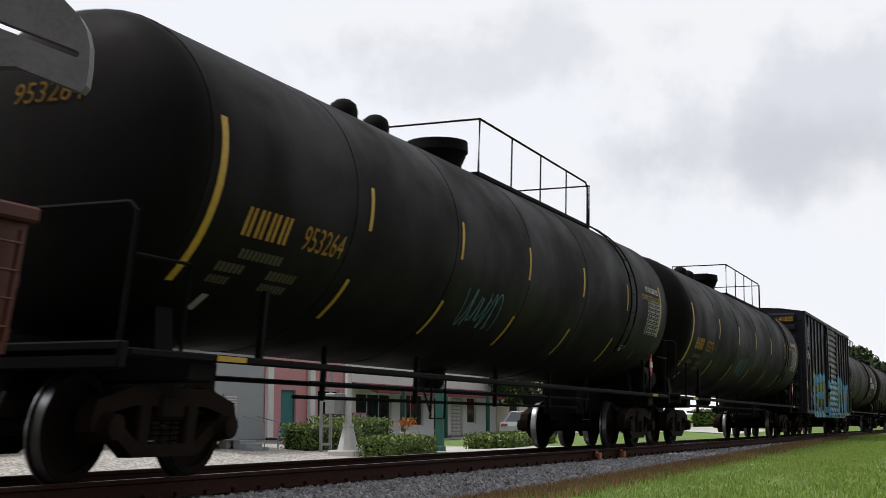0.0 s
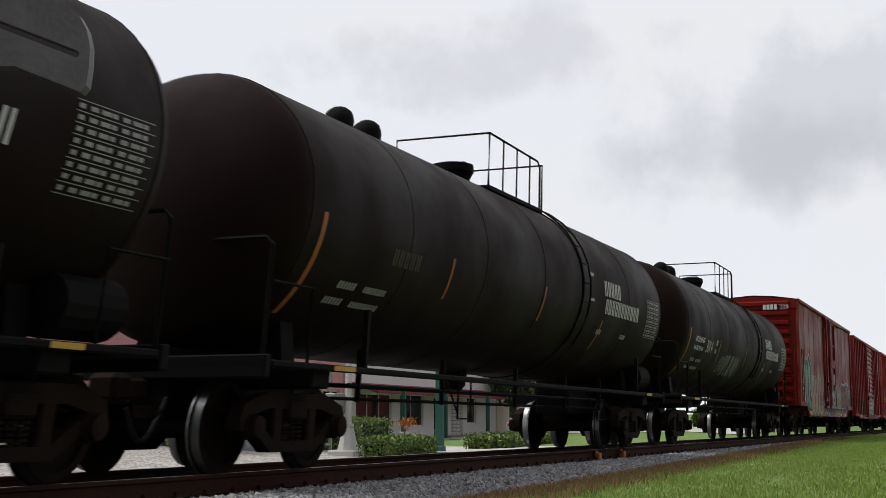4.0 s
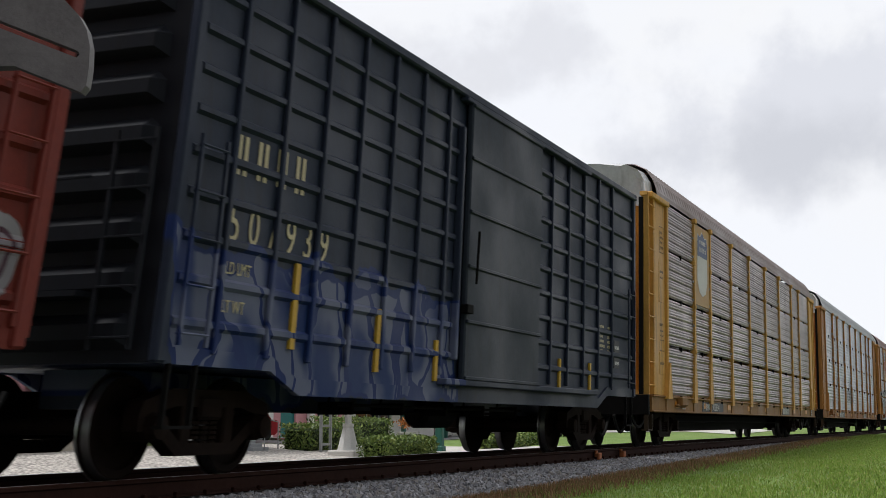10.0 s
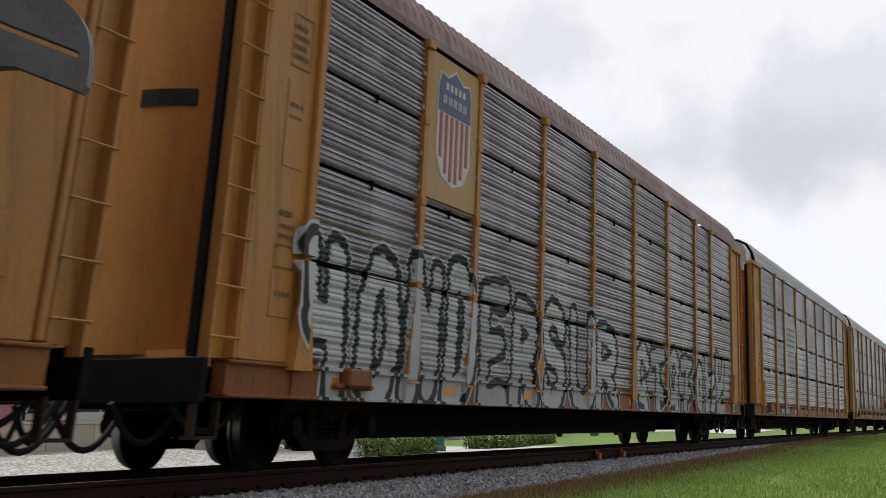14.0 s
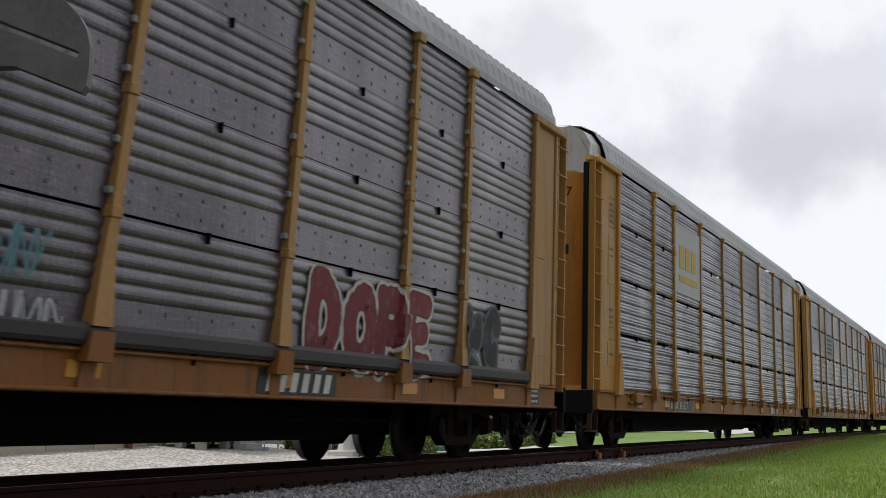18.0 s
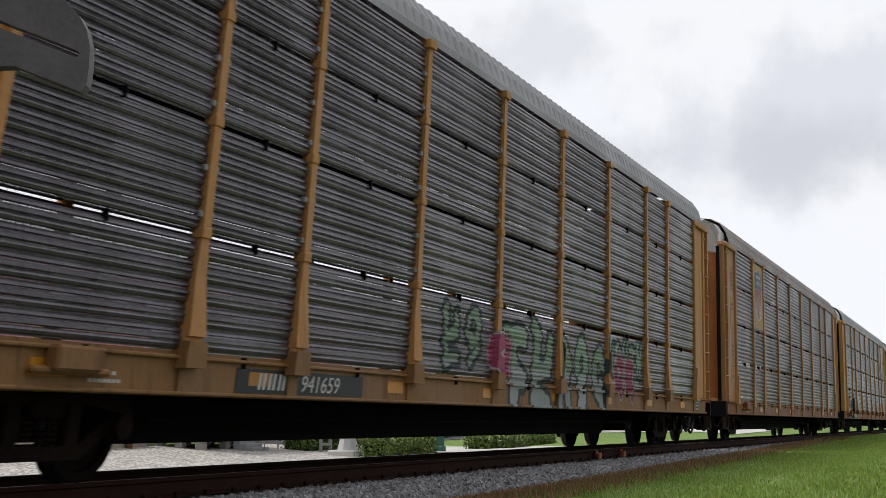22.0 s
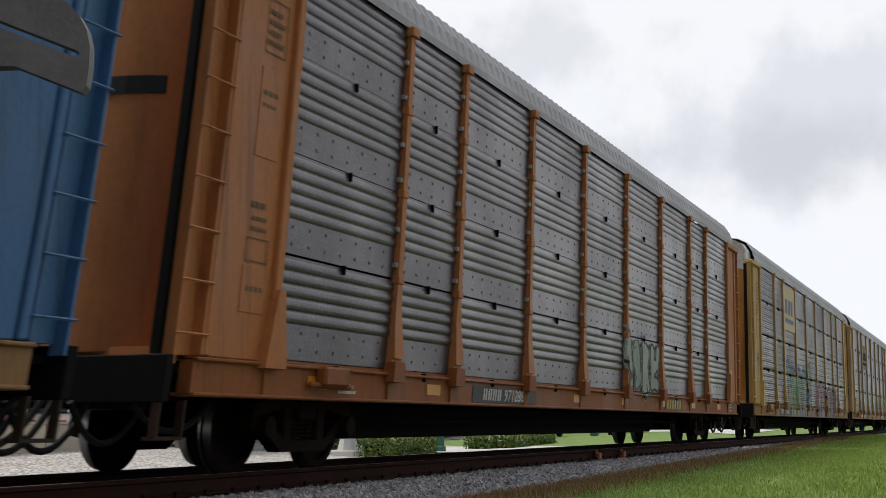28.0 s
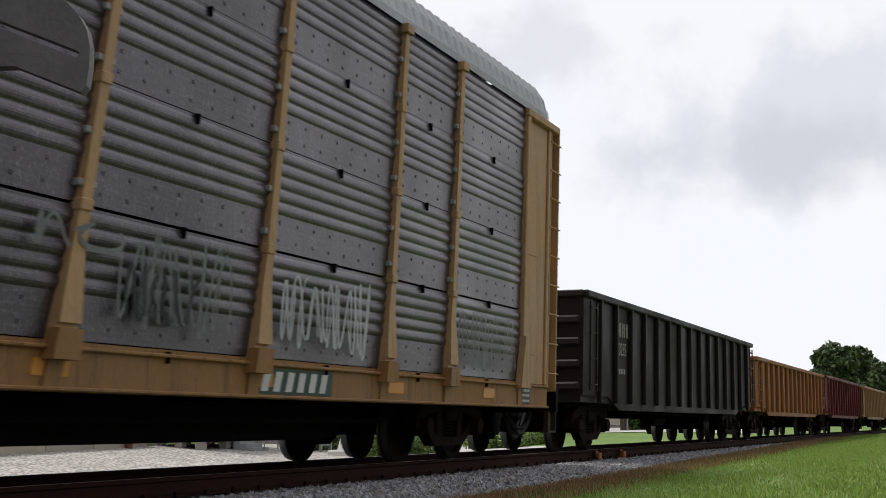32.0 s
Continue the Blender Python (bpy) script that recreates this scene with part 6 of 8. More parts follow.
RED = (0.20, 0.030, 0.022)
BLACK_BOX = boxcar(-245.0, 15.7, (0.016, 0.016, 0.021), "black boxcar with yellow lettering and blue and green sprayed lettering", "141835", [0.98, 1.98, 2.98, 4.0, 5.05, 10.6, 11.7, 12.65, 13.65, 14.7], (6.5, 9.7), top=4.55, low=0.86, mid=0.74,
       rust=0.12, fade=0.2, roof_col=(0.10, 0.10, 0.10),
       marks=[("#4", 1.06, 2.30, 0.27, 1.6), ("141835", 1.12, 1.46, 0.27, 2.4), ("LD LMT", 1.3, 1.28, 0.07, 1.0), ("LT WT", 1.3, 1.16, 0.07, 1.0), ("#3", 11.95, 3.3, 0.6, 1.1), ("#3", 11.95, 3.18, 0.06, 20.5)], patches=[(0.28, 0.64, 1.77, 2.04), (0.05, 0.15, 1.1, 1.62), (0.15, 0.5, 1.08, 1.16)], patch_mat=YELLOW_MARK, mark_mat=YELLOW_MARK, endcol=(0.018, 0.018, 0.026), ends=9)
scrawl(BLACK_BOX, 0.25, 0.95, 2.55, 3.2, WHITE_SPRAY, 5, -1.60, 0.03, 3)
scrawl(BLACK_BOX, 0.25, 0.85, 3.2, 4.2, WHITE_SPRAY, 8, -1.60, 0.035, 3)
FADED_BOX = boxcar(-172.9, 18.25, (0.165, 0.0095, 0.0065), "red smooth-sided boxcar, faded, with sprayed lettering along its foot", "239", [1.7, 3.1, 4.5, 6.0, 11.8, 13.2, 14.6, 16.2], (7.75, 10.75), top=4.86, low=1.12, mid=0.78, smooth=True, chalk=0.32, fade=0.25, dirt=0.3,
       door_kind="plug", marks=[("#4", 0.75, 2.34, 0.3, 0.18), ("239", 0.82, 1.92, 0.32, 1.0), ("LD LMT", 0.95, 1.7, 0.1, 1.0), ("LT WT", 0.95, 1.5, 0.1, 1.0)], ends=11)
RED_BOX = boxcar(-152.9, 15.8, (0.215, 0.017, 0.018), "red ribbed boxcar with white lettering", "716242", [0.75, 1.7, 2.6, 3.5, 4.4, 5.3, 10.4, 11.4, 12.35, 13.3, 14.3], (6.5, 9.8), top=4.78, low=0.86, mid=0.76, rust=0.15, fade=0.25,
       door_tags=[dict(x0=6.4, x1=9.7, z0=0.9, z1=1.9, fill=(0.42, 0.38, 0.33), low=(0.36, 0.32, 0.28), line=(0.12, 0.04, 0.03), seed=4.2, size=0.6)],
       marks=[("#3", 0.95, 2.6, 0.3, 2.2), ("716242", 0.9, 2.05, 0.3, 1.35), ("LD LMT", 0.9, 1.6, 0.1, 1.0), ("LT WT", 0.9, 1.42, 0.1, 1.0)], roof_col=(0.20, 0.06, 0.05), ends=9)
DUSTY_BOX = boxcar(-135.55, 15.9, (0.351, 0.052, 0.052), "dusty red ribbed boxcar with green and blue sprayed lettering", "2735", [0.75, 1.7, 2.6, 3.5, 4.4, 5.3, 10.4, 11.4, 12.35, 13.3, 14.3], (6.5, 9.8), top=4.80, low=0.86, mid=0.76, rust=0.1, fade=0.35,
       marks=[("#3", 0.95, 2.35, 0.28, 0.4), ("2735", 0.9, 1.95, 0.28, 1.0)], mark_mat=GREY_MARK, roof_col=(0.24, 0.08, 0.07), ends=9)
RUST_BOX = boxcar(-118.2, 15.15, (0.18, 0.030, 0.020), "rust-red ribbed boxcar with a plain door and grey sprayed patches", "411132", [0.5, 1.75, 2.9, 4.0, 5.15, 10.2, 11.4, 12.5, 13.8], (6.3, 9.45), top=4.80, low=1.0, mid=0.78, rust=0.3, fade=0.25, horizontal=9, door_kind="flat", door_col=(0.22, 0.06, 0.04),
       door_tags=[],
       marks=[("#2", 1.9, 2.75, 0.26, 0.3), ("411132", 1.85, 2.15, 0.26, 1.8)], roof_col=(0.16, 0.07, 0.05), ends=9)


def stripe_mark(car):
    """White stripes that run into two slanted blocks, worn by the posts."""
    y = -1.545
    for k in range(5):
        z = 2.95 + k * 0.175
        part("mark_stripe", Build().extrude([(0.55, z), (1.75, z - 0.02), (1.75, z + 0.075), (0.55, z + 0.095)], "y", y - 0.02, y), WHITE_MARK, car)
    part("mark_block", Build().extrude([(1.85, 2.92), (2.45, 2.92), (2.62, 3.78), (2.02, 3.78)], "y", y - 0.02, y), WHITE_MARK, car)
    part("mark_block", Build().extrude([(2.72, 2.90), (3.28, 2.90), (3.42, 3.76), (2.86, 3.76)], "y", y - 0.02, y), WHITE_MARK, car)


stripe_mark(RUST_BOX)
boxcar(-101.4, 15.6, (0.026, 0.034, 0.056), "dark slate-blue ribbed boxcar with yellow strips", "507939", [0.85, 1.75, 2.6, 3.45, 4.3, 5.15, 6.0, 10.4, 11.3, 12.2, 13.1, 14.0], (6.6, 9.6), top=4.84, low=0.98, mid=0.76, rust=0.12, fade=0.15, horizontal=9, door_kind="flat", door_col=(0.030, 0.038, 0.052), endcol=(0.015, 0.017, 0.022),
       tags=[dict(x0=0.0, x1=6.4, z0=0.7, z1=2.2, fill=(0.012, 0.030, 0.13), low=(0.015, 0.04, 0.14), line=(0.012, 0.030, 0.13), seed=2.5, cover=0.8)], door_tags=[],
       marks=[("#4", 0.93, 2.75, 0.38, 0.5), ("507939", 0.9, 2.12, 0.38, 1.7), ("LD LMT", 0.93, 1.82, 0.12, 1.0), ("LT WT", 0.93, 1.47, 0.12, 1.0)], patches=[(2.2, 2.29, 1.2, 2.05), (4.15, 4.24, 1.05, 1.75), (5.85, 5.94, 1.0, 1.5), (8.2, 8.28, 1.1, 1.6), (10.9, 10.98, 1.0, 1.5), (12.6, 12.68, 1.0, 1.5)], patch_mat=YELLOW_MARK, roof_col=(0.06, 0.06, 0.065), ends=9, mark_mat=plain("cream_stencil", (0.55, 0.47, 0.28), 0.6))

DULL = (0.26, 0.26, 0.26)
SHIELD = paint("shield_board", (0.47, 0.28, 0.10), 0.1, 0.2)
DEEPBLUE = plain("deep_blue_paint", (0.03, 0.06, 0.16), 0.5)
FLAGRED = plain("faded_red_paint", (0.36, 0.05, 0.05), 0.5)
GREENBOARD = plain("dark_green_board", (0.015, 0.05, 0.03), 0.5)
DUSTY = plain("dusty_brown_board", (0.17, 0.145, 0.12), 0.7)
SILVER = plain("pale_board", (0.42, 0.43, 0.44), 0.5)
CHAR = plain("charcoal_board", (0.035, 0.036, 0.04), 0.5)
WORNCREAM = plain("worn_cream_board", (0.24, 0.18, 0.10), 0.7, 0, 12, 0.6)
CREAM = plain("cream_board", (0.52, 0.40, 0.16), 0.5)
OCHRE_SIGN = plain("ochre_sign", (0.46, 0.26, 0.03), 0.5)
YELLOW_SIGN = plain("yellow_sign", (0.62, 0.42, 0.03), 0.5)
GREY_SIGN = plain("grey_sign", (0.16, 0.17, 0.19), 0.5)

autorack(1, shift=-0.4, colour=(0.60, 0.36, 0.08), panel="ridged", tint=(0.451, 0.369, 0.315), sill=(0.40, 0.27, 0.11), number="902854", plate_at=6.3, logo=("shield", 1, 3.25, 5.15, (SHIELD, DEEPBLUE, None, "tan board with a blue and white shield")), roof=(0.34, 0.27, 0.25), roof_rust=0.75, rust=0.3,
         label="yellow autorack car, grimy corrugated panels, shield board", mark_at=19.0)
autorack(2, (0.42, 0.21, 0.055), "banded", (0.459, 0.534, 0.509), sill=(0.40, 0.20, 0.06), number="902450", plate_at=7.0, roof=(0.50, 0.52, 0.53), dirt=0.25, rust=0.2, mark_at=18.9,
         scribbles=[(10.0, 13.0, 1.45, 2.1, BLACK_SPRAY, 0.026, 14), (10.6, 11.6, 1.7, 2.5, BLACK_SPRAY, 0.026, 2)], label="orange-tan autorack car with bright banded galvanised panels")
SILVER_RACK = autorack(3, (0.45, 0.22, 0.05), "ridged", (0.351, 0.316, 0.313), sill=(0.34, 0.15, 0.05), logo=("shield", 1, 3.25, 5.15, (SHIELD, DEEPBLUE, FLAGRED, "tan board with a striped shield")), roof=(0.30, 0.19, 0.17), roof_rust=0.9, rust=0.35,
         label="orange autorack car covered low down in silver and black sprayed lettering")
autorack(4, (0.46, 0.24, 0.06), "ridged", (0.400, 0.404, 0.431), sill=(0.33, 0.17, 0.07), number="702954", plate_at=6.1, logo=("text", 2, 2.9, 3.8, (SILVER, DUSTY, None, "faded silver board with unreadable lettering")), roof=(0.46, 0.47, 0.48), label="orange-yellow autorack car with a small lettered board")
DOPE_RACK = autorack(5, (0.40, 0.24, 0.08), "banded", (0.122, 0.107, 0.117), sill=(0.38, 0.19, 0.06), number="853576", plate_at=10.0, roof=(0.48, 0.49, 0.50), posts="bracket", mark_at=18.3, beam=True,
         scribbles=[(10.3, 11.3, 2.15, 2.45, BLACK_SPRAY, 0.04, 4), (11.6, 12.5, 1.45, 1.95, WHITE_SPRAY, 0.03, 5), (13.3, 14.9, 1.5, 1.9, CYAN_SPRAY, 0.03, 7), (14.3, 15.2, 1.15, 1.42, WHITE_SPRAY, 0.025, 5)], label="tan autorack car with dark banded panels and red tags")
autorack(6, (0.46, 0.26, 0.06), "ridged", (0.425, 0.431, 0.474), sill=(0.42, 0.24, 0.07), number="961617", plate_at=6.6, logo=("blocks", 2, 3.35, 4.9, (SILVER, YELLOW_MARK, YELLOW_MARK, "silver board with yellow block initials")), roof=(0.50, 0.52, 0.53), posts="bracket", rust=0.2, mark_at=20.4, label="yellow autorack car with a silver and yellow initial board")
autorack(7, shift=-0.3, colour=(0.46, 0.28, 0.08), panel="ridged", tint=(0.409, 0.415, 0.459), sill=(0.43, 0.25, 0.08), number="962215", plate_at=5.8, logo=("text", 2, 3.22, 4.12, (plain("slate_board", (0.21, 0.22, 0.24), 0.5), STEEL_DARK, None, "slate-grey board with dark faded lettering")), roof=(0.50, 0.52, 0.53), posts="bracket", rust=0.15, mark_at=18.6, label="tan-yellow autorack car with grey corrugated panels")
PASTEL_RACK = autorack(8, (0.52, 0.28, 0.085), "ridged", (0.144, 0.131, 0.136), sill=(0.42, 0.28, 0.13), number="941659", plate_at=6.25, shift=-0.33, roof=(0.42, 0.42, 0.43), posts="bracket", rust=0.3, dirt=0.7,
         open_side=True, door_rust=0.25, rust_patches=((-0.75, 3.46, 0.34, 0.1), (-0.8, 3.02, 0.16, 0.12), (-1.05, 2.5, 0.1, 0.17), (-0.62, 2.2, 0.05, 0.08)), stickers=[(1.9, 2.22, 1.62, 1.86, YELLOW_SIGN, -1.509), (1.78, 2.2, 4.35, 4.52, GREY_SIGN, -1.5015)], label="tan autorack car with dark panels and pastel sprayed lettering")
autorack(9, shift=0.1, colour=(0.47, 0.27, 0.11), panel="coarse", tint=(0.196, 0.173, 0.179), sill=(0.36, 0.19, 0.08), logo=("shield", 1, 3.25, 5.15, (SHIELD, DEEPBLUE, FLAGRED, "tan board with a striped shield")), roof=(0.34, 0.29, 0.28), roof_rust=0.7, rust=0.4, dirt=0.65, open_side=True, label="peach-tan autorack car with a striped shield board")
ROUNDEL_RACK = autorack(10, shift=0.4, colour=(0.52, 0.30, 0.085), panel="ridged", tint=(0.232, 0.212, 0.212), sill=(0.36, 0.17, 0.05), number="300268", plate_at=5.1, logo=("roundel", 7, 3.2, 5.15, (CHAR, GREY_MARK, None, "charcoal board with a grey oval roundel")), roof=(0.40, 0.40, 0.41), posts="bracket", rust=0.4,
         open_side=True, label="orange-tan autorack car with an oval roundel board")
autorack(11, shift=0.35, post_col=(0.19, 0.25, 0.29), colour=(0.06, 0.165, 0.30), panel="ridged", tint=(0.247, 0.226, 0.229), sill=(0.40, 0.28, 0.13), door=(0.06, 0.18, 0.34), number="300307", plate_at=5.8, logo=("text", 2, 3.0, 4.0, (SILVER, plain("teal_lettering", (0.12, 0.24, 0.27), 0.5), None, "pale board with teal bars")), roof=(0.42, 0.43, 0.44), rust=0.2, label="blue autorack car with brown-grey panels")
MINT_RACK = autorack(12, (0.40, 0.165, 0.05), "banded", (0.066, 0.054, 0.056), sill=(0.38, 0.16, 0.05), number="971288", plate_at=8.0, roof=(0.44, 0.44, 0.45), posts="bracket", rust=0.35, dirt=0.6, mark_at=19.0, mark_mat=YELLOW_MARK,
         stickers=[(26.25, 26.7, 1.62, 1.86, YELLOW_SIGN, -1.509)], label="rusty orange autorack car with dark banded panels")
CREAM_RACK = autorack(13, shift=0.4, colour=(0.50, 0.34, 0.11), panel="ridged", tint=(0.251, 0.235, 0.241), sill=(0.42, 0.28, 0.11), number="964668", plate_at=6.25, logo=("blocks", 2, 3.6, 5.1, (CREAM, DEEPBLUE, DEEPBLUE, "cream board with dark block initials")), roof=(0.44, 0.45, 0.46), posts="bracket", rust=0.2, dirt=0.6,
         stickers=[(1.84, 2.2, 3.62, 4.05, OCHRE_SIGN, -1.509), (1.9, 2.22, 1.72, 1.88, YELLOW_SIGN, -1.509), (1.84, 2.1, 2.3, 2.5, GREY_SIGN, -1.5015)], label="cream-yellow autorack car with pastel sprayed lettering")
autorack(14, shift=0.15, colour=(0.44, 0.30, 0.13), panel="banded", tint=(0.079, 0.068, 0.066), sill=(0.44, 0.30, 0.13), number="160178", plate_at=7.2, roof=(0.50, 0.52, 0.53), mark_board=GREENBOARD, posts="bracket", rust=0.3, dirt=0.6, mark_at=18.6, logo=("blocks", 2, 3.36, 4.62, (WORNCREAM, STEEL_DARK, STEEL_DARK, "cream board with dark block shapes")),
         scribbles=[(15.0, 16.1, 1.75, 2.05, GREY_SPRAY, 0.04, 2), (16.3, 17.9, 1.15, 2.1, GREY_SPRAY, 0.03, 6), (16.4, 17.4, 1.25, 1.8, BLACK_SPRAY, 0.05, 4), (18.85, 20.8, 1.15, 2.0, WHITE_SPRAY, 0.032, 8), (23.4, 25.6, 1.15, 2.0, GREY_SPRAY, 0.028, 12)], label="tan autorack car with very dark banded panels and chalky tags")

gondola(316.9, 16.9, (0.017, 0.0125, 0.0135), "black ribbed gondola car", 2.68, 15, "3235")
gondola(334.6, 16.4, (0.30, 0.12, 0.04), "orange-brown ribbed gondola car", 2.36, 15)
gondola(352.1, 16.2, (0.13, 0.022, 0.022), "maroon ribbed gondola car", 2.4, 15)
gondola(369.5, 16.2, (0.30, 0.17, 0.08), "tan ribbed gondola car", 2.4, 15)
gondola(386.9, 16.2, (0.13, 0.022, 0.022), "maroon ribbed gondola car", 2.4, 15)
gondola(404.3, 16.2, (0.14, 0.03, 0.025), "maroon ribbed gondola car", 2.4, 15)


def spray_all():
    """The sprayed pieces along the train, car by car."""
    side = box_side(0.86, 0.74, 15.7, [0.98, 1.98, 2.98, 4.0, 5.05, 10.6, 11.7, 12.65, 13.65, 14.7], (6.5, 9.7), "louvre", 4.55, 0)
    blue = spray_paint("blue_green_spray", [(0.7, (0.012, 0.035, 0.02)), (1.3, (0.07, 0.13, 0.03)), (1.75, (0.20, 0.22, 0.06))], (0.03, 0.06, 0.03), (0.10, 0.33, 0.56), 0.03, 0.26, BLACK_BOX, drips=0.22)
    for x0, x1, z1, n, sd in ((2.1, 6.3, 2.2, 4, 3), (6.5, 9.7, 1.95, 3, 9), (10.1, 14.9, 2.15, 4, 5)):
        sprayed_piece(BLACK_BOX, side, x0, x1, 0.78, z1, "", blue, sd, 0.03, 0.26, 0.115, n)
    side = box_side(1.12, 0.78, 18.25, [], (7.75, 10.75), "plug", 4.86, 0)
    mint = spray_paint("mint_spray", [(0.7, (0.10, 0.32, 0.24)), (1.6, (0.16, 0.36, 0.28))], (0.018, 0.013, 0.016), (0.42, 0.32, 0.17), 0.17, 0.24, FADED_BOX, 0.95)
    sprayed_piece(FADED_BOX, side, 1.75, 3.35, 1.0, 2.65, "", mint, 14, 0.17, 0.24, 0.120, 2)
    rose = spray_paint("rose_tan_spray", [(0.7, (0.30, 0.22, 0.13)), (1.3, (0.36, 0.16, 0.14)), (2.1, (0.38, 0.26, 0.18))], (0.02, 0.022, 0.025), (0.30, 0.28, 0.18), 0.07, 0.10, FADED_BOX)
    sprayed_piece(FADED_BOX, side, 3.45, 7.5, 0.82, 2.35, "", rose, 22, 0.07, 0.10, 0.102, 4)
    ice = spray_paint("ice_blue_spray", [(0.7, (0.28, 0.33, 0.36)), (1.3, (0.36, 0.46, 0.50))], (0.03, 0.045, 0.07), None, 0.06, 0.06, FADED_BOX, 0.9)
    sprayed_piece(FADED_BOX, side, 7.7, 10.9, 0.9, 1.95, "", ice, 31, 0.06, 0.06, 0.090, 5)
    pale = spray_paint("olive_blue_spray", [(0.7, (0.34, 0.28, 0.18)), (1.2, (0.20, 0.27, 0.12)), (1.6, (0.30, 0.32, 0.38))], (0.035, 0.02, 0.03), (0.40, 0.38, 0.34), 0.05, 0.09, FADED_BOX, 0.92)
    sprayed_piece(FADED_BOX, side, 10.95, 13.6, 0.85, 1.95, "", pale, 36, 0.05, 0.09, 0.090, 4)
    ember = spray_paint("orange_purple_spray", [(0.7, (0.33, 0.09, 0.02)), (1.6, (0.36, 0.12, 0.03))], (0.055, 0.022, 0.05), (0.40, 0.40, 0.36), 0.32, 0.38, FADED_BOX, 0.95)
    sprayed_piece(FADED_BOX, side, 13.9, 17.3, 1.2, 1.9, "", ember, 41, 0.32, 0.38, 0.078, 4)
    side = box_side(0.86, 0.76, 15.8, [0.75, 1.7, 2.6, 3.5, 4.4, 5.3, 10.4, 11.4, 12.35, 13.3, 14.3], (6.5, 9.8), "louvre", 4.78, 0)
    soot = spray_paint("sooty_spray", [(0.7, (0.06, 0.055, 0.05)), (1.3, (0.13, 0.06, 0.04))], (0.05, 0.045, 0.04), None, 0.05, 0.05, RED_BOX, 0.6)
    sprayed_piece(RED_BOX, side, 2.7, 5.6, 0.86, 1.7, "", soot, 44, 0.05, 0.05, 0.120, 3)
    chalk = spray_paint("white_door_spray", [(0.7, (0.44, 0.41, 0.36)), (1.3, (0.46, 0.44, 0.40))], (0.07, 0.03, 0.025), None, 0.05, 0.05, RED_BOX, 0.85)
    sprayed_piece(RED_BOX, side, 6.6, 9.7, 0.95, 1.85, "", chalk, 47, 0.05, 0.05, 0.096, 5)
    sprayed_piece(RED_BOX, side, 1.25, 1.75, 1.2, 2.2, "", chalk, 49, 0.02, 0.02, 0.078, 1)
    side = box_side(0.86, 0.76, 15.9, [0.75, 1.7, 2.6, 3.5, 4.4, 5.3, 10.4, 11.4, 12.35, 13.3, 14.3], (6.5, 9.8), "louvre", 4.80, 0)
    lime = spray_paint("lime_blue_spray", [(0.7, (0.05, 0.14, 0.06)), (1.05, (0.11, 0.15, 0.19)), (1.62, (0.34, 0.44, 0.12))], (0.035, 0.012, 0.05), (0.42, 0.10, 0.04), 0.10, 0.15, DUSTY_BOX, drips=0.05)
    for x0, x1, z1, n, sd in ((1.9, 6.1, 2.25, 5, 52), (6.3, 10.0, 2.0, 5, 57), (10.1, 14.4, 1.85, 6, 61)):
        sprayed_piece(DUSTY_BOX, side, x0, x1, 0.8, z1, "", lime, sd, 0.10, 0.15, 0.115, n)
    side = box_side(1.0, 0.78, 15.15, [0.5, 1.75, 2.9, 4.0, 5.15, 10.2, 11.4, 12.5, 13.8], (6.3, 9.45), "flat", 4.80, 9)
    ash = spray_paint("grey_white_spray", [(0.7, (0.42, 0.42, 0.43)), (1.4, (0.32, 0.30, 0.32))], (0.09, 0.04, 0.06), (0.36, 0.35, 0.36), 0.05, 0.16, RUST_BOX, 0.8, drips=0.3)
    sprayed_piece(RUST_BOX, side, 0.35, 6.0, 0.84, 2.0, "", ash, 66, 0.05, 0.16, 0.102, 5)
    sprayed_piece(RUST_BOX, side, 9.7, 14.9, 0.84, 1.9, "", ash, 71, 0.05, 0.16, 0.090, 7)
    # autoracks
    side = rack_side(False)
    silver = spray_paint("silver_spray", [(0.6, (0.48, 0.48, 0.50)), (1.3, (0.56, 0.57, 0.60))], (0.022, 0.022, 0.025), (0.50, 0.50, 0.52), 0.12, 0.16, SILVER_RACK)
    sprayed_piece(SILVER_RACK, side, 2.5, 10.0, 0.70, 2.38, "YONDER", silver, 81, 0.10, 0.14, 0.095)
    sprayed_piece(SILVER_RACK, side, 10.1, 14.7, 0.70, 2.25, "SUR", silver, 82, 0.10, 0.14, 0.095)
    sprayed_piece(SILVER_RACK, side, 15.9, 25.3, 0.70, 2.05, "", silver, 85, 0.10, 0.14, 0.102, 7)
    side = rack_side(True)
    red = spray_paint("red_white_spray", [(0.6, (0.16, 0.02, 0.03)), (1.4, (0.22, 0.03, 0.04))], (0.16, 0.02, 0.03), (0.55, 0.52, 0.50), 0.03, 0.07, DOPE_RACK, 0.95)
    side = rack_side("banded")
    sprayed_piece(DOPE_RACK, side, 19.1, 22.4, 1.1, 2.0, "DOPE", red, 91, 0.03, 0.065, 0.12)
    inky = spray_paint("black_spray_piece", [(0.6, (0.015, 0.015, 0.018)), (1.4, (0.02, 0.02, 0.025))], (0.10, 0.13, 0.14), None, 0.04, 0.04, DOPE_RACK, 0.9)
    sprayed_piece(DOPE_RACK, side, 23.4, 24.8, 1.15, 2.1, "", inky, 93, 0.04, 0.04, 0.120, 2)
    side = rack_side(True)
    pastel = spray_paint("pastel_spray", [(0.6, (0.44, 0.46, 0.48)), (1.3, (0.30, 0.42, 0.30)), (1.7, (0.36, 0.48, 0.36))], (0.04, 0.06, 0.07), None, 0.07, 0.07, PASTEL_RACK, 0.92)
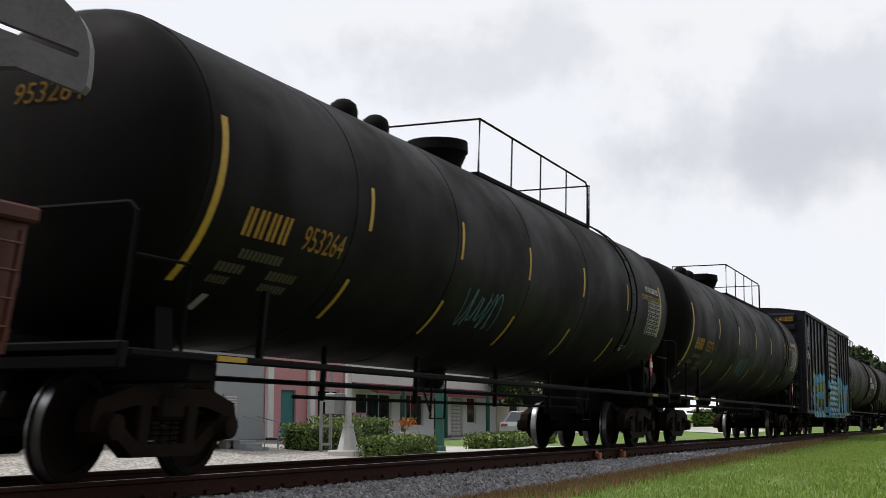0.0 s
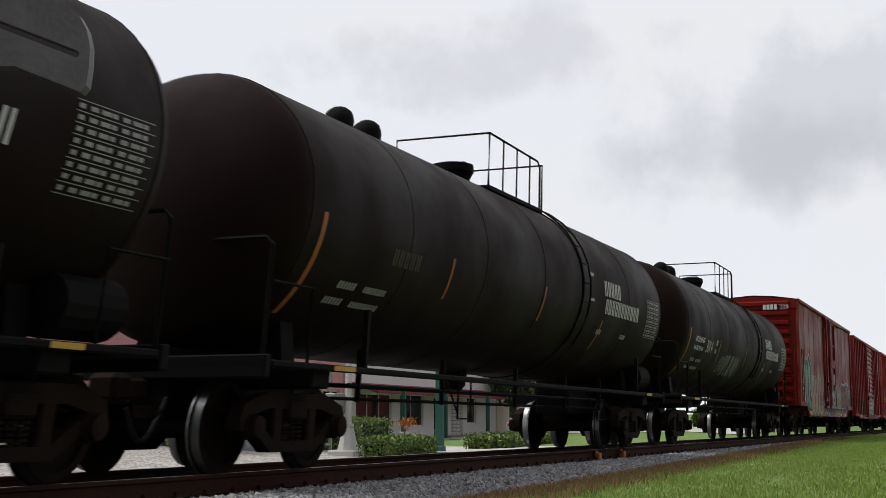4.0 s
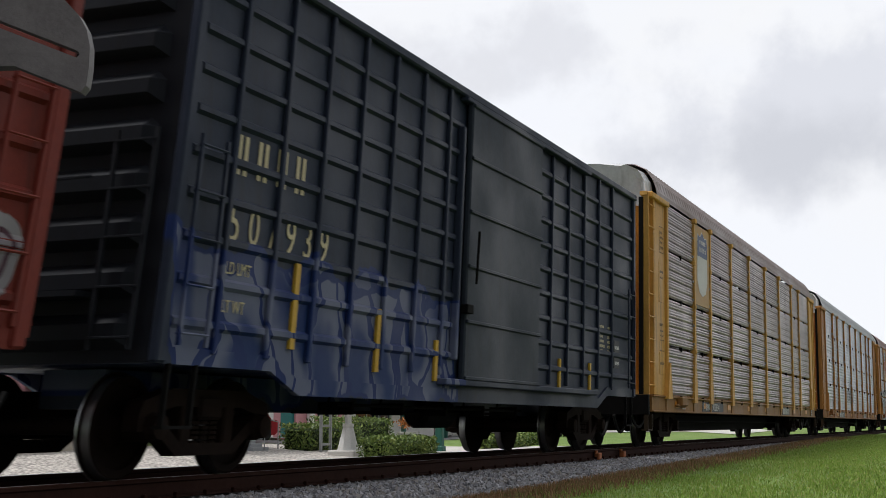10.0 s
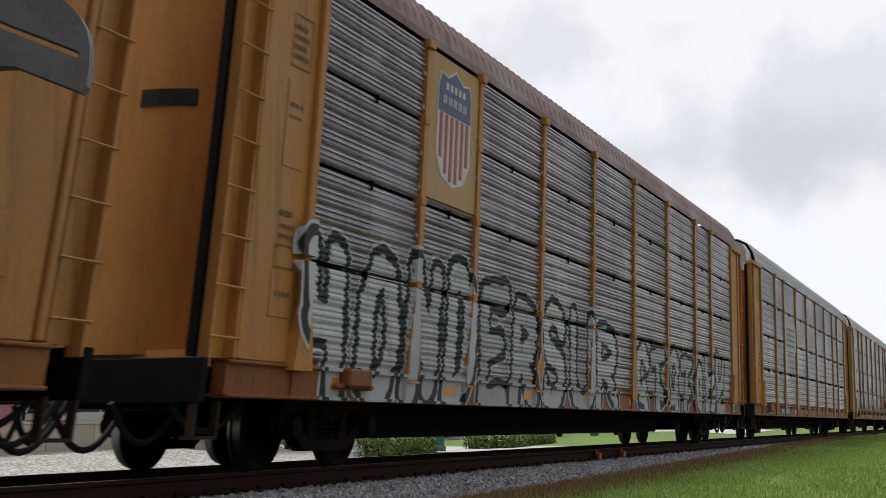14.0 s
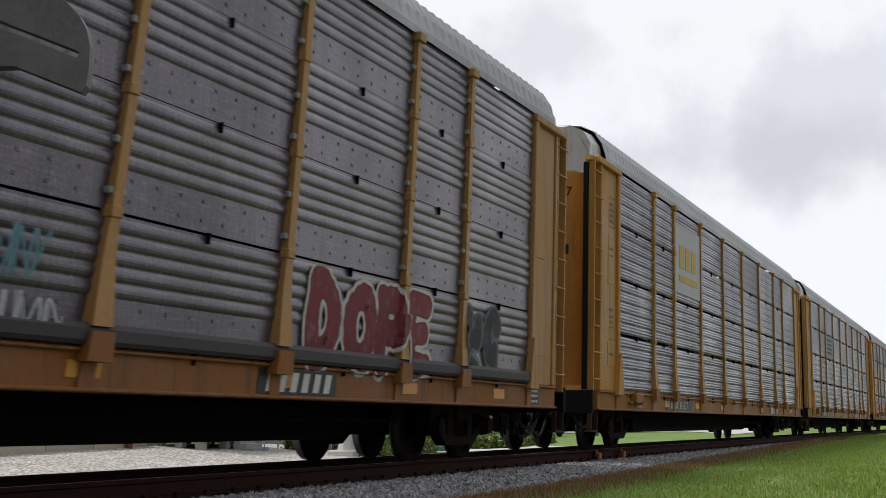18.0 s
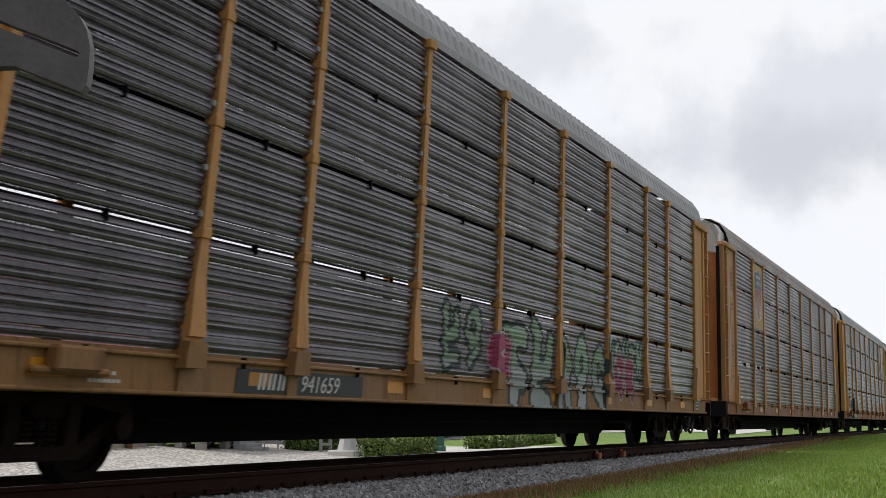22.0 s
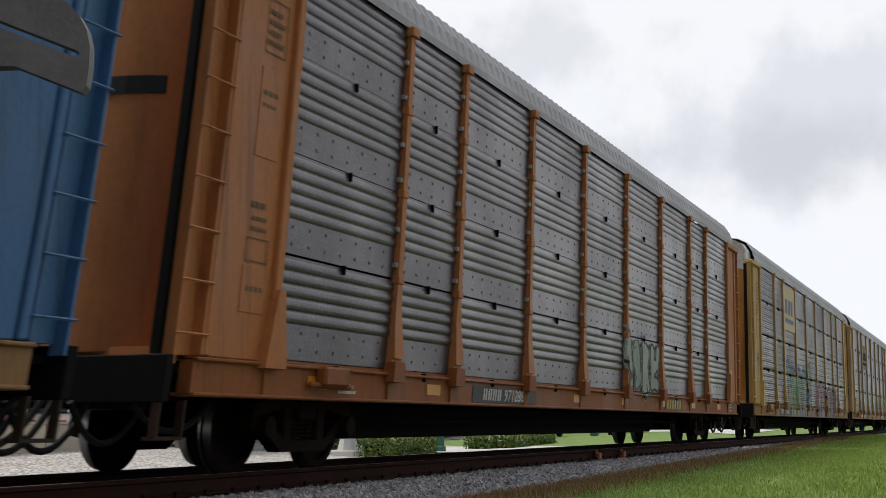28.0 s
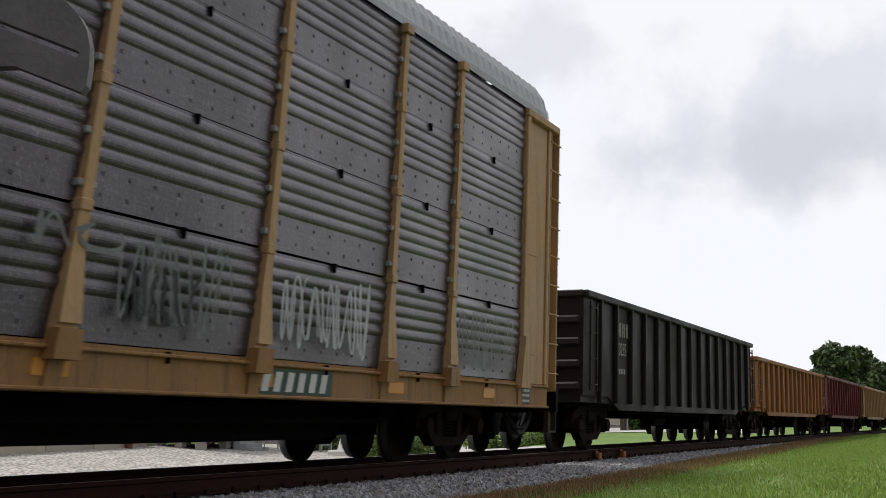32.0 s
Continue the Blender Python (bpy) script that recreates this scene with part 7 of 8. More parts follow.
    sprayed_piece(PASTEL_RACK, side, 13.2, 15.6, 0.72, 1.95, "", pastel, 101, 0.07, 0.07, 0.114, 2)
    sprayed_piece(PASTEL_RACK, side, 15.7, 18.6, 0.72, 1.85, "", pastel, 104, 0.07, 0.07, 0.108, 3)
    sprayed_piece(PASTEL_RACK, side, 10.9, 12.4, 1.2, 2.0, "", pastel, 105, 0.03, 0.03, 0.08, 2)
    pink = spray_paint("pink_spray", [(0.6, (0.36, 0.06, 0.13)), (1.3, (0.40, 0.08, 0.16))], (0.36, 0.06, 0.13), (0.5, 0.42, 0.45), 0.02, 0.05, PASTEL_RACK, 0.9)
    sprayed_piece(PASTEL_RACK, side, 12.5, 13.6, 1.1, 1.75, "", pink, 107, 0.02, 0.05, 0.144, 1)
    sprayed_piece(PASTEL_RACK, side, 19.1, 20.6, 0.95, 1.7, "", pink, 109, 0.02, 0.05, 0.120, 2)
    sprayed_piece(PASTEL_RACK, side, 18.6, 21.2, 1.35, 2.0, "", pastel, 111, 0.03, 0.03, 0.072, 5)
    smut = spray_paint("smutty_spray", [(0.6, (0.035, 0.033, 0.033)), (1.4, (0.045, 0.04, 0.04))], (0.20, 0.17, 0.16), None, 0.025, 0.025, ROUNDEL_RACK, 0.8)
    sprayed_piece(ROUNDEL_RACK, side, 2.6, 5.8, 0.72, 1.75, "", smut, 113, 0.025, 0.025, 0.102, 4)
    sage = spray_paint("sage_spray", [(0.6, (0.34, 0.40, 0.34)), (1.4, (0.40, 0.46, 0.40))], (0.05, 0.035, 0.04), (0.30, 0.32, 0.30), 0.06, 0.08, MINT_RACK, 0.9)
    sprayed_piece(MINT_RACK, rack_side("banded"), 15.6, 18.4, 1.12, 2.1, "", sage, 116, 0.06, 0.08, 0.102, 4)
    leaf = spray_paint("green_red_spray", [(0.6, (0.30, 0.36, 0.22)), (1.5, (0.26, 0.42, 0.30))], (0.26, 0.03, 0.05), (0.14, 0.27, 0.40), 0.09, 0.22, CREAM_RACK)
    sprayed_piece(CREAM_RACK, side, 8.0, 14.2, 0.70, 2.35, "", leaf, 121, 0.09, 0.22, 0.102, 5)
    blush = spray_paint("blush_spray", [(0.6, (0.44, 0.33, 0.38)), (1.4, (0.48, 0.33, 0.36))], (0.03, 0.03, 0.035), (0.10, 0.09, 0.09), 0.05, 0.09, CREAM_RACK, 0.97)
    sprayed_piece(CREAM_RACK, side, 15.3, 22.6, 0.70, 1.95, "", blush, 125, 0.05, 0.09, 0.114, 7)


spray_all()


# ---- ground and track ----
STREET = -0.95      # level of the street behind the line


def level(x, y):
    """The ground behind the line, which climbs a little along it."""
    bank = float(np.interp(x, (42, 58, 75), (0.10, 0.019, 0.0))) * max(0.0, min(y, 32) - 21.5)
    return STREET - 0.184 + 0.0165 * min(max(x, -20), 260) - 0.0159 * min(y, 60) + bank


def lawn_edge(x):
    return 4.95 + min(1.6, max(0.0, (x - 14) * 0.042))


def ground_z(x, y):
    """The lie of the land: the lawn rises gently along the line, the street beyond lies lower."""
    lawn = -0.27 + 0.0024 * max(0.0, min(x, 95) - 12)
    e = lawn_edge(x)
    if y < e - 0.3:
        return lawn
    if y < e + 0.5:
        f = (y - e + 0.3) / 0.8
        return lawn + (-0.5 - lawn) * f * f
    if y < 11.0:
        return -0.5
    return -0.5 + (level(x, y) + 0.5) * min(1.0, (y - 11.0) / 7.0)


def grass_mat():
    m = Nodes("lawn")
    p = m.coord()
    a, b_, c_ = m.noise(p, 0.35, 5), m.noise(p, 5, 5, 0.65), m.noise(p, 60, 4, 0.7)
    c = m.mix(m.ramp(a, 0.35, 0.65), (0.125, 0.235, 0.035), (0.19, 0.30, 0.055))
    c = m.mix(m.ramp(b_, 0.45, 0.75, 0, 0.6), c, (0.25, 0.23, 0.085))
    c = m.mix(m.ramp(c_, 0.3, 0.7, 0, 0.6), c, (0.055, 0.09, 0.018))
    m.bump(c_, 0.6, 0.04)
    return m.done(c, 0.9)


def gravel_mat(name, light, dark, scale=22.0, shaded=False):
    m = Nodes(name)
    p = m.coord()
    vo = m.node("ShaderNodeTexVoronoi")
    m.put(vo.inputs["Vector"], p)
    vo.inputs["Scale"].default_value = scale
    hs = m.node("ShaderNodeSeparateColor")
    m.put(hs.inputs[0], vo.outputs["Color"])
    c = m.mix(hs.outputs[0], dark, light)
    c = m.mix(m.ramp(m.noise(p, 1.2, 5), 0.4, 0.7, 0, 0.45), c, tuple(x * 0.55 for x in dark))
    c = m.mix(m.ramp(vo.outputs["Distance"], 0.3, 0.75, 0, 0.8), c, tuple(x * 0.3 for x in dark))
    if shaded:
        # the train's shade is painted into the middle of the track bed
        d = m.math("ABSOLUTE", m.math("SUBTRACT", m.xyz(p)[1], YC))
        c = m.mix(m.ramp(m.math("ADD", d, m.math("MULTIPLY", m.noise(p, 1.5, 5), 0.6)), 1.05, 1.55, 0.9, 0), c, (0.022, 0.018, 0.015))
    m.bump(m.math("SUBTRACT", 1.0, vo.outputs["Distance"]), 0.8, 0.03)
    return m.done(c, 0.85)


def island_mat(name, cols, rough=0.85):
    """Pieces of one mesh, each in its own shade."""
    m = Nodes(name)
    g = m.node("ShaderNodeNewGeometry")
    r = g.outputs["Random Per Island"]
    c = m.mix(r, cols[0], cols[1])
    c = m.mix(m.ramp(m.math("FRACT", m.math("MULTIPLY", r, 7.3)), 0.6, 0.9), c, cols[2])
    return m.done(c, rough)


LAWN = grass_mat()
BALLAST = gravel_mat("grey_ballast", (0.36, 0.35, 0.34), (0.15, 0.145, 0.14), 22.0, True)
STONES = island_mat("ballast_stone", ((0.17, 0.17, 0.18), (0.40, 0.40, 0.41), (0.26, 0.24, 0.22)))
PALE_GRAVEL = gravel_mat("pale_gravel", (0.66, 0.62, 0.56), (0.44, 0.41, 0.37), 9)
RAIL_STEEL = plain("brown_rail", (0.036, 0.014, 0.009), 0.85, 0.0, 12, 0.5, 0.3, spec=0.12)
RAIL_TOP = plain("worn_rail_top", (0.30, 0.29, 0.29), 0.35, 0.8, 30, 0.3, 0.05)
TIE_WOOD = plain("creosoted_wood", (0.060, 0.048, 0.038), 0.9, 0.0, 14, 0.6, 0.5)
BLADES = island_mat("grass_blade", ((0.18, 0.29, 0.04), (0.26, 0.38, 0.06), (0.34, 0.36, 0.11)), 0.7)
WEEDS = island_mat("dead_weed", ((0.25, 0.115, 0.06), (0.32, 0.20, 0.10), (0.16, 0.15, 0.05)), 0.9)
LEAF = island_mat("hedge_leaf", ((0.05, 0.10, 0.016), (0.14, 0.21, 0.035), (0.21, 0.27, 0.06)), 0.55)
TREE_LEAF = island_mat("tree_leaf", ((0.018, 0.042, 0.010), (0.05, 0.085, 0.018), (0.075, 0.10, 0.03)), 0.6)
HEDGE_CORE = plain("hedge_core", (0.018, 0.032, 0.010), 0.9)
BARK = plain("tree_bark", (0.10, 0.075, 0.055), 0.9, 0, 10, 0.6, 0.5)
ASPHALT = plain("grey_asphalt", (0.16, 0.16, 0.16), 0.85, 0, 40, 0.4, 0.3, 0.5)
UNSEEN_ROAD = plain("dark_asphalt", (0.05, 0.05, 0.052), 0.85, 0, 40, 0.4, 0.3, 0.5)
CONCRETE = plain("pale_concrete", (0.52, 0.50, 0.47), 0.85, 0, 16, 0.25, 0.2, 0.6)


def sheet_ob(name, x0, x1, y0, y1, lift, mat, label, nx=20, ny=10):
    b = Build()
    pts = []
    for i in range(nx + 1):
        for j in range(ny + 1):
            x, y = x0 + (x1 - x0) * i / nx, y0 + (y1 - y0) * j / ny
            pts.append((x, y, ground_z(x, y) + lift))
    b.sheet(pts, nx + 1, ny + 1)
    return solo(name, b, mat, label, kind="structure")


def build_ground():
    xs = [-1500, -300, -60, -20, -6] + [x * 2.0 for x in range(0, 70)] + [150, 190, 260, 400, 700, 1500, 3000]
    ys = [-1500, -300, -60, -20, -8] + [-4 + k * 0.75 for k in range(10)] + [3.25 + 0.25 * k for k in range(18)] + [8.6, 9.6, 11.0, 12, 13, 14.5, 16, 18, 20, 21.5, 23, 24.5, 26, 28, 30, 32, 34, 60, 150, 500, 2000, 4000]
    b = Build()
    pts = [(x, y, ground_z(x, y) + (0.025 * noise.noise(Vector((x * 0.6, y * 0.9, 0))) if -6 < y < 7 else 0)) for x in xs for y in ys]
    b.sheet(pts, len(xs), len(ys))
    solo("ground", b.mesh("ground", None, 60), LAWN, "rough green lawn running to the horizon", kind="structure")
    b = Build()
    xs = [-60, -30] + [-10 + 0.5 * k for k in range(160)] + [75, 90, 120, 160, 220, 320, 500, 900]
    prof = [(-3.3, -0.42), (-2.8, -0.27), (-2.4, -0.225), (-2.0, -0.205), (-1.6, -0.20), (-1.2, -0.20), (-0.5, -0.205), (0.5, -0.205), (1.2, -0.20), (1.9, -0.20), (2.5, -0.24), (3.3, -0.53)]
    pts = []
    for x in xs:
        for y, z in prof:
            k = noise.noise(Vector((x * 1.3, y * 1.9, 3.1))) * 0.02 + noise.noise(Vector((x * 0.5, y, 9.1))) * 0.02
            pts.append((x, YC + y, z + k))
    b.sheet(pts, len(xs), len(prof))
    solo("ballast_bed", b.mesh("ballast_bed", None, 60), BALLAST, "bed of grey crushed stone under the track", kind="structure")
    # unseen dark road sheets on the viewer's side, added to cut the lawn's green bounce
    sheet_ob("crossing_road", -40, 7.2, -1.6, 4.6, 0.04, UNSEEN_ROAD, "unseen dark asphalt at the crossing, added to cut green bounce light", 12, 8)
    sheet_ob("road", -400, 400, -60, -1.6, 0.04, UNSEEN_ROAD, "unseen dark asphalt beside the lawn, added to cut green bounce light", 20, 8)
    sheet_ob("gravel_lot", 6, 48, 11.5, 27.5, 0.03, PALE_GRAVEL, "pale gravel lot behind the track", 24, 12)
    sheet_ob("street", -60, 260, 27.6, 30.6, 0.025, ASPHALT, "grey asphalt street before the shops", 10, 3)
    sheet_ob("pavement", -60, 118, 30.7, 31.7, 0.12, CONCRETE, "raised concrete pavement along the shops", 10, 2)
    sheet_ob("path", 48.6, 55.0, 14, 27.5, 0.035, CONCRETE, "pale concrete path between the hedges", 4, 8)
    sheet_ob("side_road", 84, 100, 15, 27.5, 0.04, CONCRETE, "pale side road", 6, 8)


def build_track():
    prof = [(-0.075, -0.185), (0.075, -0.185), (0.075, -0.172), (0.014, -0.155), (0.011, -0.05), (0.036, -0.036), (0.036, -0.008), (0.028, 0.0), (-0.028, 0.0), (-0.036, -0.008), (-0.036, -0.036), (-0.011, -0.05), (-0.014, -0.155), (-0.075, -0.172)]
    for s in (-1, 1):
        y = YC + s * 0.7525
        rail = thing("rail", "brown steel rail with a worn bright top", "rail", "rails of the track", (0, y, 0))
        b = Build()
        b.extrude(prof, "x", -200, 900)
        part("rail_bar", b, RAIL_STEEL, rail)
        b = Build()
        b.box(-200, 900, -0.024, 0.024, -0.002, 0.0006)
        part("running_surface", b, RAIL_TOP, rail)
        me = shared("spike", lambda: Build().box(-0.02, 0.02, -0.10, -0.055, -0.185, -0.135, 0.008).mesh("rail_clip"))
        for k in range(90):
            part("rail_clip", me, RAIL_STEEL, rail, "", (6 + k * 0.5, 0, 0))
    me = Build().box(-0.115, 0.115, -1.30, 1.30, -0.36, -0.188, 0.012).mesh("sleeper")
    rnd = random.Random(4)
    for k in range(200):
        x = 2.0 + k * 0.5
        solo("sleeper", me, TIE_WOOD, "dark creosoted wooden sleeper in the ballast", "sleeper", loc=(x + rnd.uniform(-0.03, 0.03), YC + rnd.uniform(-0.04, 0.04), rnd.uniform(-0.012, 0.004)), rz=rnd.uniform(-1.2, 1.2), group="sleepers of the track")
    # two orange-painted anchors on the near rail
    for x in (24.6, 26.4):
        b = Build()
        b.box(x - 0.10, x + 0.10, YC - 0.90, YC - 0.80, -0.19, -0.06, 0.02)
        b.box(x - 0.06, x + 0.06, YC - 0.835, YC - 0.79, -0.08, -0.02, 0.01)
        solo("rail_anchor", b, plain("orange_paint", (0.42, 0.13, 0.04), 0.6), "orange-painted steel clamp on the near rail", "rail clamp", group="rail clamps")


def tri_mesh(name, verts, faces):
    me = bpy.data.meshes.new(name)
    me.from_pydata(verts.reshape(-1, 3).tolist(), [], faces.tolist())
    me.materials.append(None)
    return me


def blades(name, n, box, height, width, mat, label, seed, keep=None, lean=0.5):
    rs = np.random.RandomState(seed)
    # denser close by
    x = box[0] * (box[1] / box[0]) ** rs.rand(n)
    y = box[2] + (box[3] - box[2]) * rs.rand(n)
    if keep is not None:
        ok = keep(x, y, rs.rand(n))
        x, y = x[ok], y[ok]
    n = len(x)
    z = np.array([ground_z(a, b) for a, b in zip(x, y)])
    h = height * (0.5 + rs.rand(n)) * (1 + 0.01 * x)
    a = rs.rand(n) * 2 * np.pi
    w = width * (0.6 + 0.8 * rs.rand(n)) * (1 + 0.03 * x)
    v = np.empty((n, 3, 3))
    v[:, 0] = np.stack([x - w * np.cos(a), y - w * np.sin(a), z - 0.01], -1)
    v[:, 1] = np.stack([x + w * np.cos(a), y + w * np.sin(a), z - 0.01], -1)
    v[:, 2] = np.stack([x + lean * h * (rs.rand(n) - 0.5) * 2, y + lean * h * (rs.rand(n) - 0.5) * 2, z + h], -1)
    return solo(name, tri_mesh(name, v, np.arange(3 * n).reshape(n, 3)), mat, label, name.replace("_", " "), "stuff")


def stones(n, seed):
    rs = np.random.RandomState(seed)
    base = np.array([(1, 0, 0), (-1, 0, 0), (0, 1, 0), (0, -1, 0), (0, 0, 1), (0, 0, -1)], float)
    fc = np.array([(0, 2, 4), (2, 1, 4), (1, 3, 4), (3, 0, 4), (2, 0, 5), (1, 2, 5), (3, 1, 5), (0, 3, 5)])
    x = 8 * (70 / 8) ** rs.rand(n)
    y = YC - 1.15 - 1.95 * rs.rand(n)
    prof = [(-3.3, -0.42), (-2.8, -0.27), (-2.4, -0.225), (-2.0, -0.205), (-1.6, -0.20), (-0.5, -0.205)]
    z = np.interp(y - YC, [p[0] for p in prof], [p[1] for p in prof])
    r = (0.018 + 0.022 * rs.rand(n)) * (1 + 0.012 * x)
    v = base[None] * (0.6 + 0.7 * rs.rand(n, 6, 1)) * r[:, None, None]
    q = rs.randn(n, 3, 3)
    q, _ = np.linalg.qr(q)
    v = np.einsum("nij,nkj->nki", q, v) + np.stack([x, y, z + r * 0.3], -1)[:, None]
    f = (fc[None] + 6 * np.arange(n)[:, None, None]).reshape(-1, 3)
    solo("ballast_stones", tri_mesh("ballast_stones", v, f), STONES, "loose grey ballast stones", "ballast", "stuff")


build_ground()
build_track()
stones(14000, 5)
blades("grass", 150000, (11.0, 75.0, -1.0, 6.7), 0.028, 0.006, BLADES, "short green grass of the lawn", 1, lambda x, y, r: (y < 4.95 + np.clip((x - 14) * 0.042, 0, 1.6) - 0.25 + 0.3 * r) & (y < 0.42 * x - 0.2))
blades("dead_weeds", 90000, (11.0, 60.0, 3.8, 6.4), 0.06, 0.006, WEEDS, "rust-brown dead weeds along the ballast", 2, lambda x, y, r: np.abs(y - (4.95 + np.clip((x - 14) * 0.042, 0, 1.6))) < 0.28 + 0.85 * r * r)


# ---- crossing-gate bracket that hangs into the picture ----
GALV = plain("grey_galvanised_steel", (0.30, 0.31, 0.31), 0.5, 0.3, 14, 0.25, 0.1)

DULL_ZINC = plain("dull_zinc_plate", (0.165, 0.155, 0.148), 0.6, 0.1, 40, 0.45, 0.25, 6.0, (0.10, 0.094, 0.09))


def gate_bracket():
    """A slotted steel bracket on a mast; its own x runs across the view, y away from it."""
    g = thing("gate_bracket", "grey galvanised slotted steel bracket on a mast", "crossing gate")
    g.matrix_basis = pose(4.637, 1.886, -0.138, -0.913, -0.946, -0.044) @ pose(0, 0, 0, 0, 0, 22.33 - 90)
    outer = [(-2.45, 2.03), (-1.645, 2.034), (-1.387, 1.925), (-1.366, 1.95), (-1.355, 2.03), (-1.353, 2.108), (-1.367, 2.175), (-1.397, 2.231), (-1.46, 2.30), (-1.55, 2.36), (-2.45, 2.56)]
    slot = [(-2.00, 2.340), (-1.711, 2.219), (-1.407, 2.092), (-1.395, 2.082), (-1.394, 2.072), (-1.405, 2.062), (-1.720, 2.193), (-2.00, 2.312)]
    b = Build()
    # the plate in two halves round the slot
    low = [(-2.45, 2.03), (-1.645, 2.034), (-1.387, 1.925), (-1.366, 1.95), (-1.355, 2.03), (-1.394, 2.072), (-1.405, 2.062), (-1.720, 2.193), (-2.00, 2.312), (-2.45, 2.33)]
    high = [(-1.394, 2.072), (-1.355, 2.03), (-1.353, 2.108), (-1.367, 2.175), (-1.397, 2.231), (-1.46, 2.30), (-1.55, 2.36), (-2.45, 2.56), (-2.45, 2.33), (-2.00, 2.312), (-2.00, 2.340), (-1.711, 2.219), (-1.407, 2.092), (-1.395, 2.082)]
    for poly in (low, high):
        b.extrude(poly, "y", 0.0, 0.07)
    part("slotted_plate", b, DULL_ZINC, g)
    b = Build()
    b.lathe([(-0.35, 0.065), (2.9, 0.065)], "z", 16, (-2.40, 0.03, 0))
    part("mast", b, DULL_ZINC, g)
    return g


gate_bracket()


# ---- things behind the track ----
def leaf_cloud(n, pts, size, rs, flat=0.0):
    """n leaves of two triangles at the places pts."""
    c = pts[rs.randint(0, len(pts), n)] if len(pts) != n else pts
    d1, d2 = rs.randn(n, 3), rs.randn(n, 3)
    d1 /= np.linalg.norm(d1, axis=1)[:, None]
    d2 -= (d2 * d1).sum(1)[:, None] * d1
    d2 /= np.linalg.norm(d2, axis=1)[:, None]
    s = size * (0.6 + 0.8 * rs.rand(n))[:, None]
    v = np.stack([c - d1 * s, c + d2 * s * 0.5, c + d1 * s, c - d2 * s * 0.5], 1)
    return v, np.arange(4 * n).reshape(n, 4)


def hedge(name, x0, x1, y0, y1, h, label, seed, leaves=2600, size=0.07):
    rs = np.random.RandomState(seed)
    g = thing(name, label, "hedge", "clipped hedges", ((x0 + x1) / 2 + 0.04, (y0 + y1) / 2 - 0.06, level((x0 + x1) / 2, (y0 + y1) / 2)))
    a, b_ = (x1 - x0) / 2, (y1 - y0) / 2
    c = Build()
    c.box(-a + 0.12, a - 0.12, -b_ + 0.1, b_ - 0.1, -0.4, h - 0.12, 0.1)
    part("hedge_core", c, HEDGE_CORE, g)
    u = rs.rand(leaves, 3) * 2 - 1
    k = rs.randint(0, 4, leaves)
    u[k == 0, 1] = -1
    u[k == 1, 2] = 1
    u[(k == 2) & (u[:, 0] > 0), 0] = 1
    u[(k == 2) & (u[:, 0] <= 0), 0] = -1
    p = np.stack([u[:, 0] * a, u[:, 1] * b_, (u[:, 2] + 1) / 2 * h], -1) + rs.randn(leaves, 3) * 0.05
    bump = np.array([0.07 * noise.noise(Vector((float(q[0]) * 1.5, float(q[1]) * 1.5, seed))) for q in p])
    p[:, 2] += bump * (p[:, 2] > h * 0.6)
    v, f = leaf_cloud(leaves, p, size, rs)
    part("leaves", tri_mesh("leaves", v, f), LEAF, g)
    return g


def tree(name, x, y, z, height, spread, label, seed, leaves=5000, size=0.3, lobes=16, trunk=0.25, bare=0.35):
    rs = np.random.RandomState(seed)
    rnd = random.Random(seed)
    g = thing(name, label, "tree", "", (x, y, z))
    b = Build()
    zt = height * bare
    b.tube([(0, 0, -0.3), (0.02, 0, zt * 0.5), (0.05, 0.03, zt), (0.1, 0.05, height * 0.7)], trunk, 9)
    cs = []
    for k in range(lobes):
        a = rnd.uniform(0, 2 * math.pi)
        r = spread * math.sqrt(rnd.random()) * 0.8
        hz = zt + (height - zt) * rnd.uniform(0.15, 0.92)
        r *= 1.0 - 0.5 * ((hz - zt) / (height - zt)) ** 2
        p = (r * math.cos(a), r * math.sin(a), hz)
        cs.append((p, spread * rnd.uniform(0.25, 0.42)))
        b.tube([(0.03, 0, zt * rnd.uniform(0.7, 1.2)), (p[0] * 0.5, p[1] * 0.5, (zt + hz) / 2), p], trunk * 0.28, 5)
    part("trunk", b, BARK, g)
    pts = []
    for (p, r) in cs:
        q = rs.randn(leaves // lobes, 3)
        q /= np.linalg.norm(q, axis=1)[:, None]
        q *= (0.55 + 0.5 * rs.rand(len(q)) ** 0.5)[:, None] * r
        q[:, 2] *= 0.75
        pts.append(q + np.array(p))
    pts = np.concatenate(pts)
    v, f = leaf_cloud(len(pts), pts, size, rs)
    part("crown", tri_mesh("crown", v, f), TREE_LEAF, g)
    return g


GLASS = Nodes("dark_glass")
GLASS_M = GLASS.done((0.02, 0.025, 0.028), 0.06)
PINK = plain("pink_stucco", (0.62, 0.30, 0.32), 0.85, 0, 12, 0.15, 0.2)
WHITEWALL = plain("white_stucco", (0.78, 0.78, 0.76), 0.85, 0, 12, 0.15, 0.2)
GREYWALL = plain("grey_stucco", (0.36, 0.37, 0.37), 0.85, 0, 12, 0.2, 0.2)
CREAMWALL = plain("cream_stucco", (0.58, 0.52, 0.42), 0.85, 0, 12, 0.15, 0.2)
TEAL = plain("teal_paint", (0.04, 0.20, 0.19), 0.6)
GREENPOST = plain("dark_green_paint", (0.025, 0.11, 0.085), 0.5)
MAROON = plain("maroon_canvas", (0.20, 0.05, 0.06), 0.8)
BLUECLOTH = plain("blue_canvas", (0.03, 0.16, 0.36), 0.7)
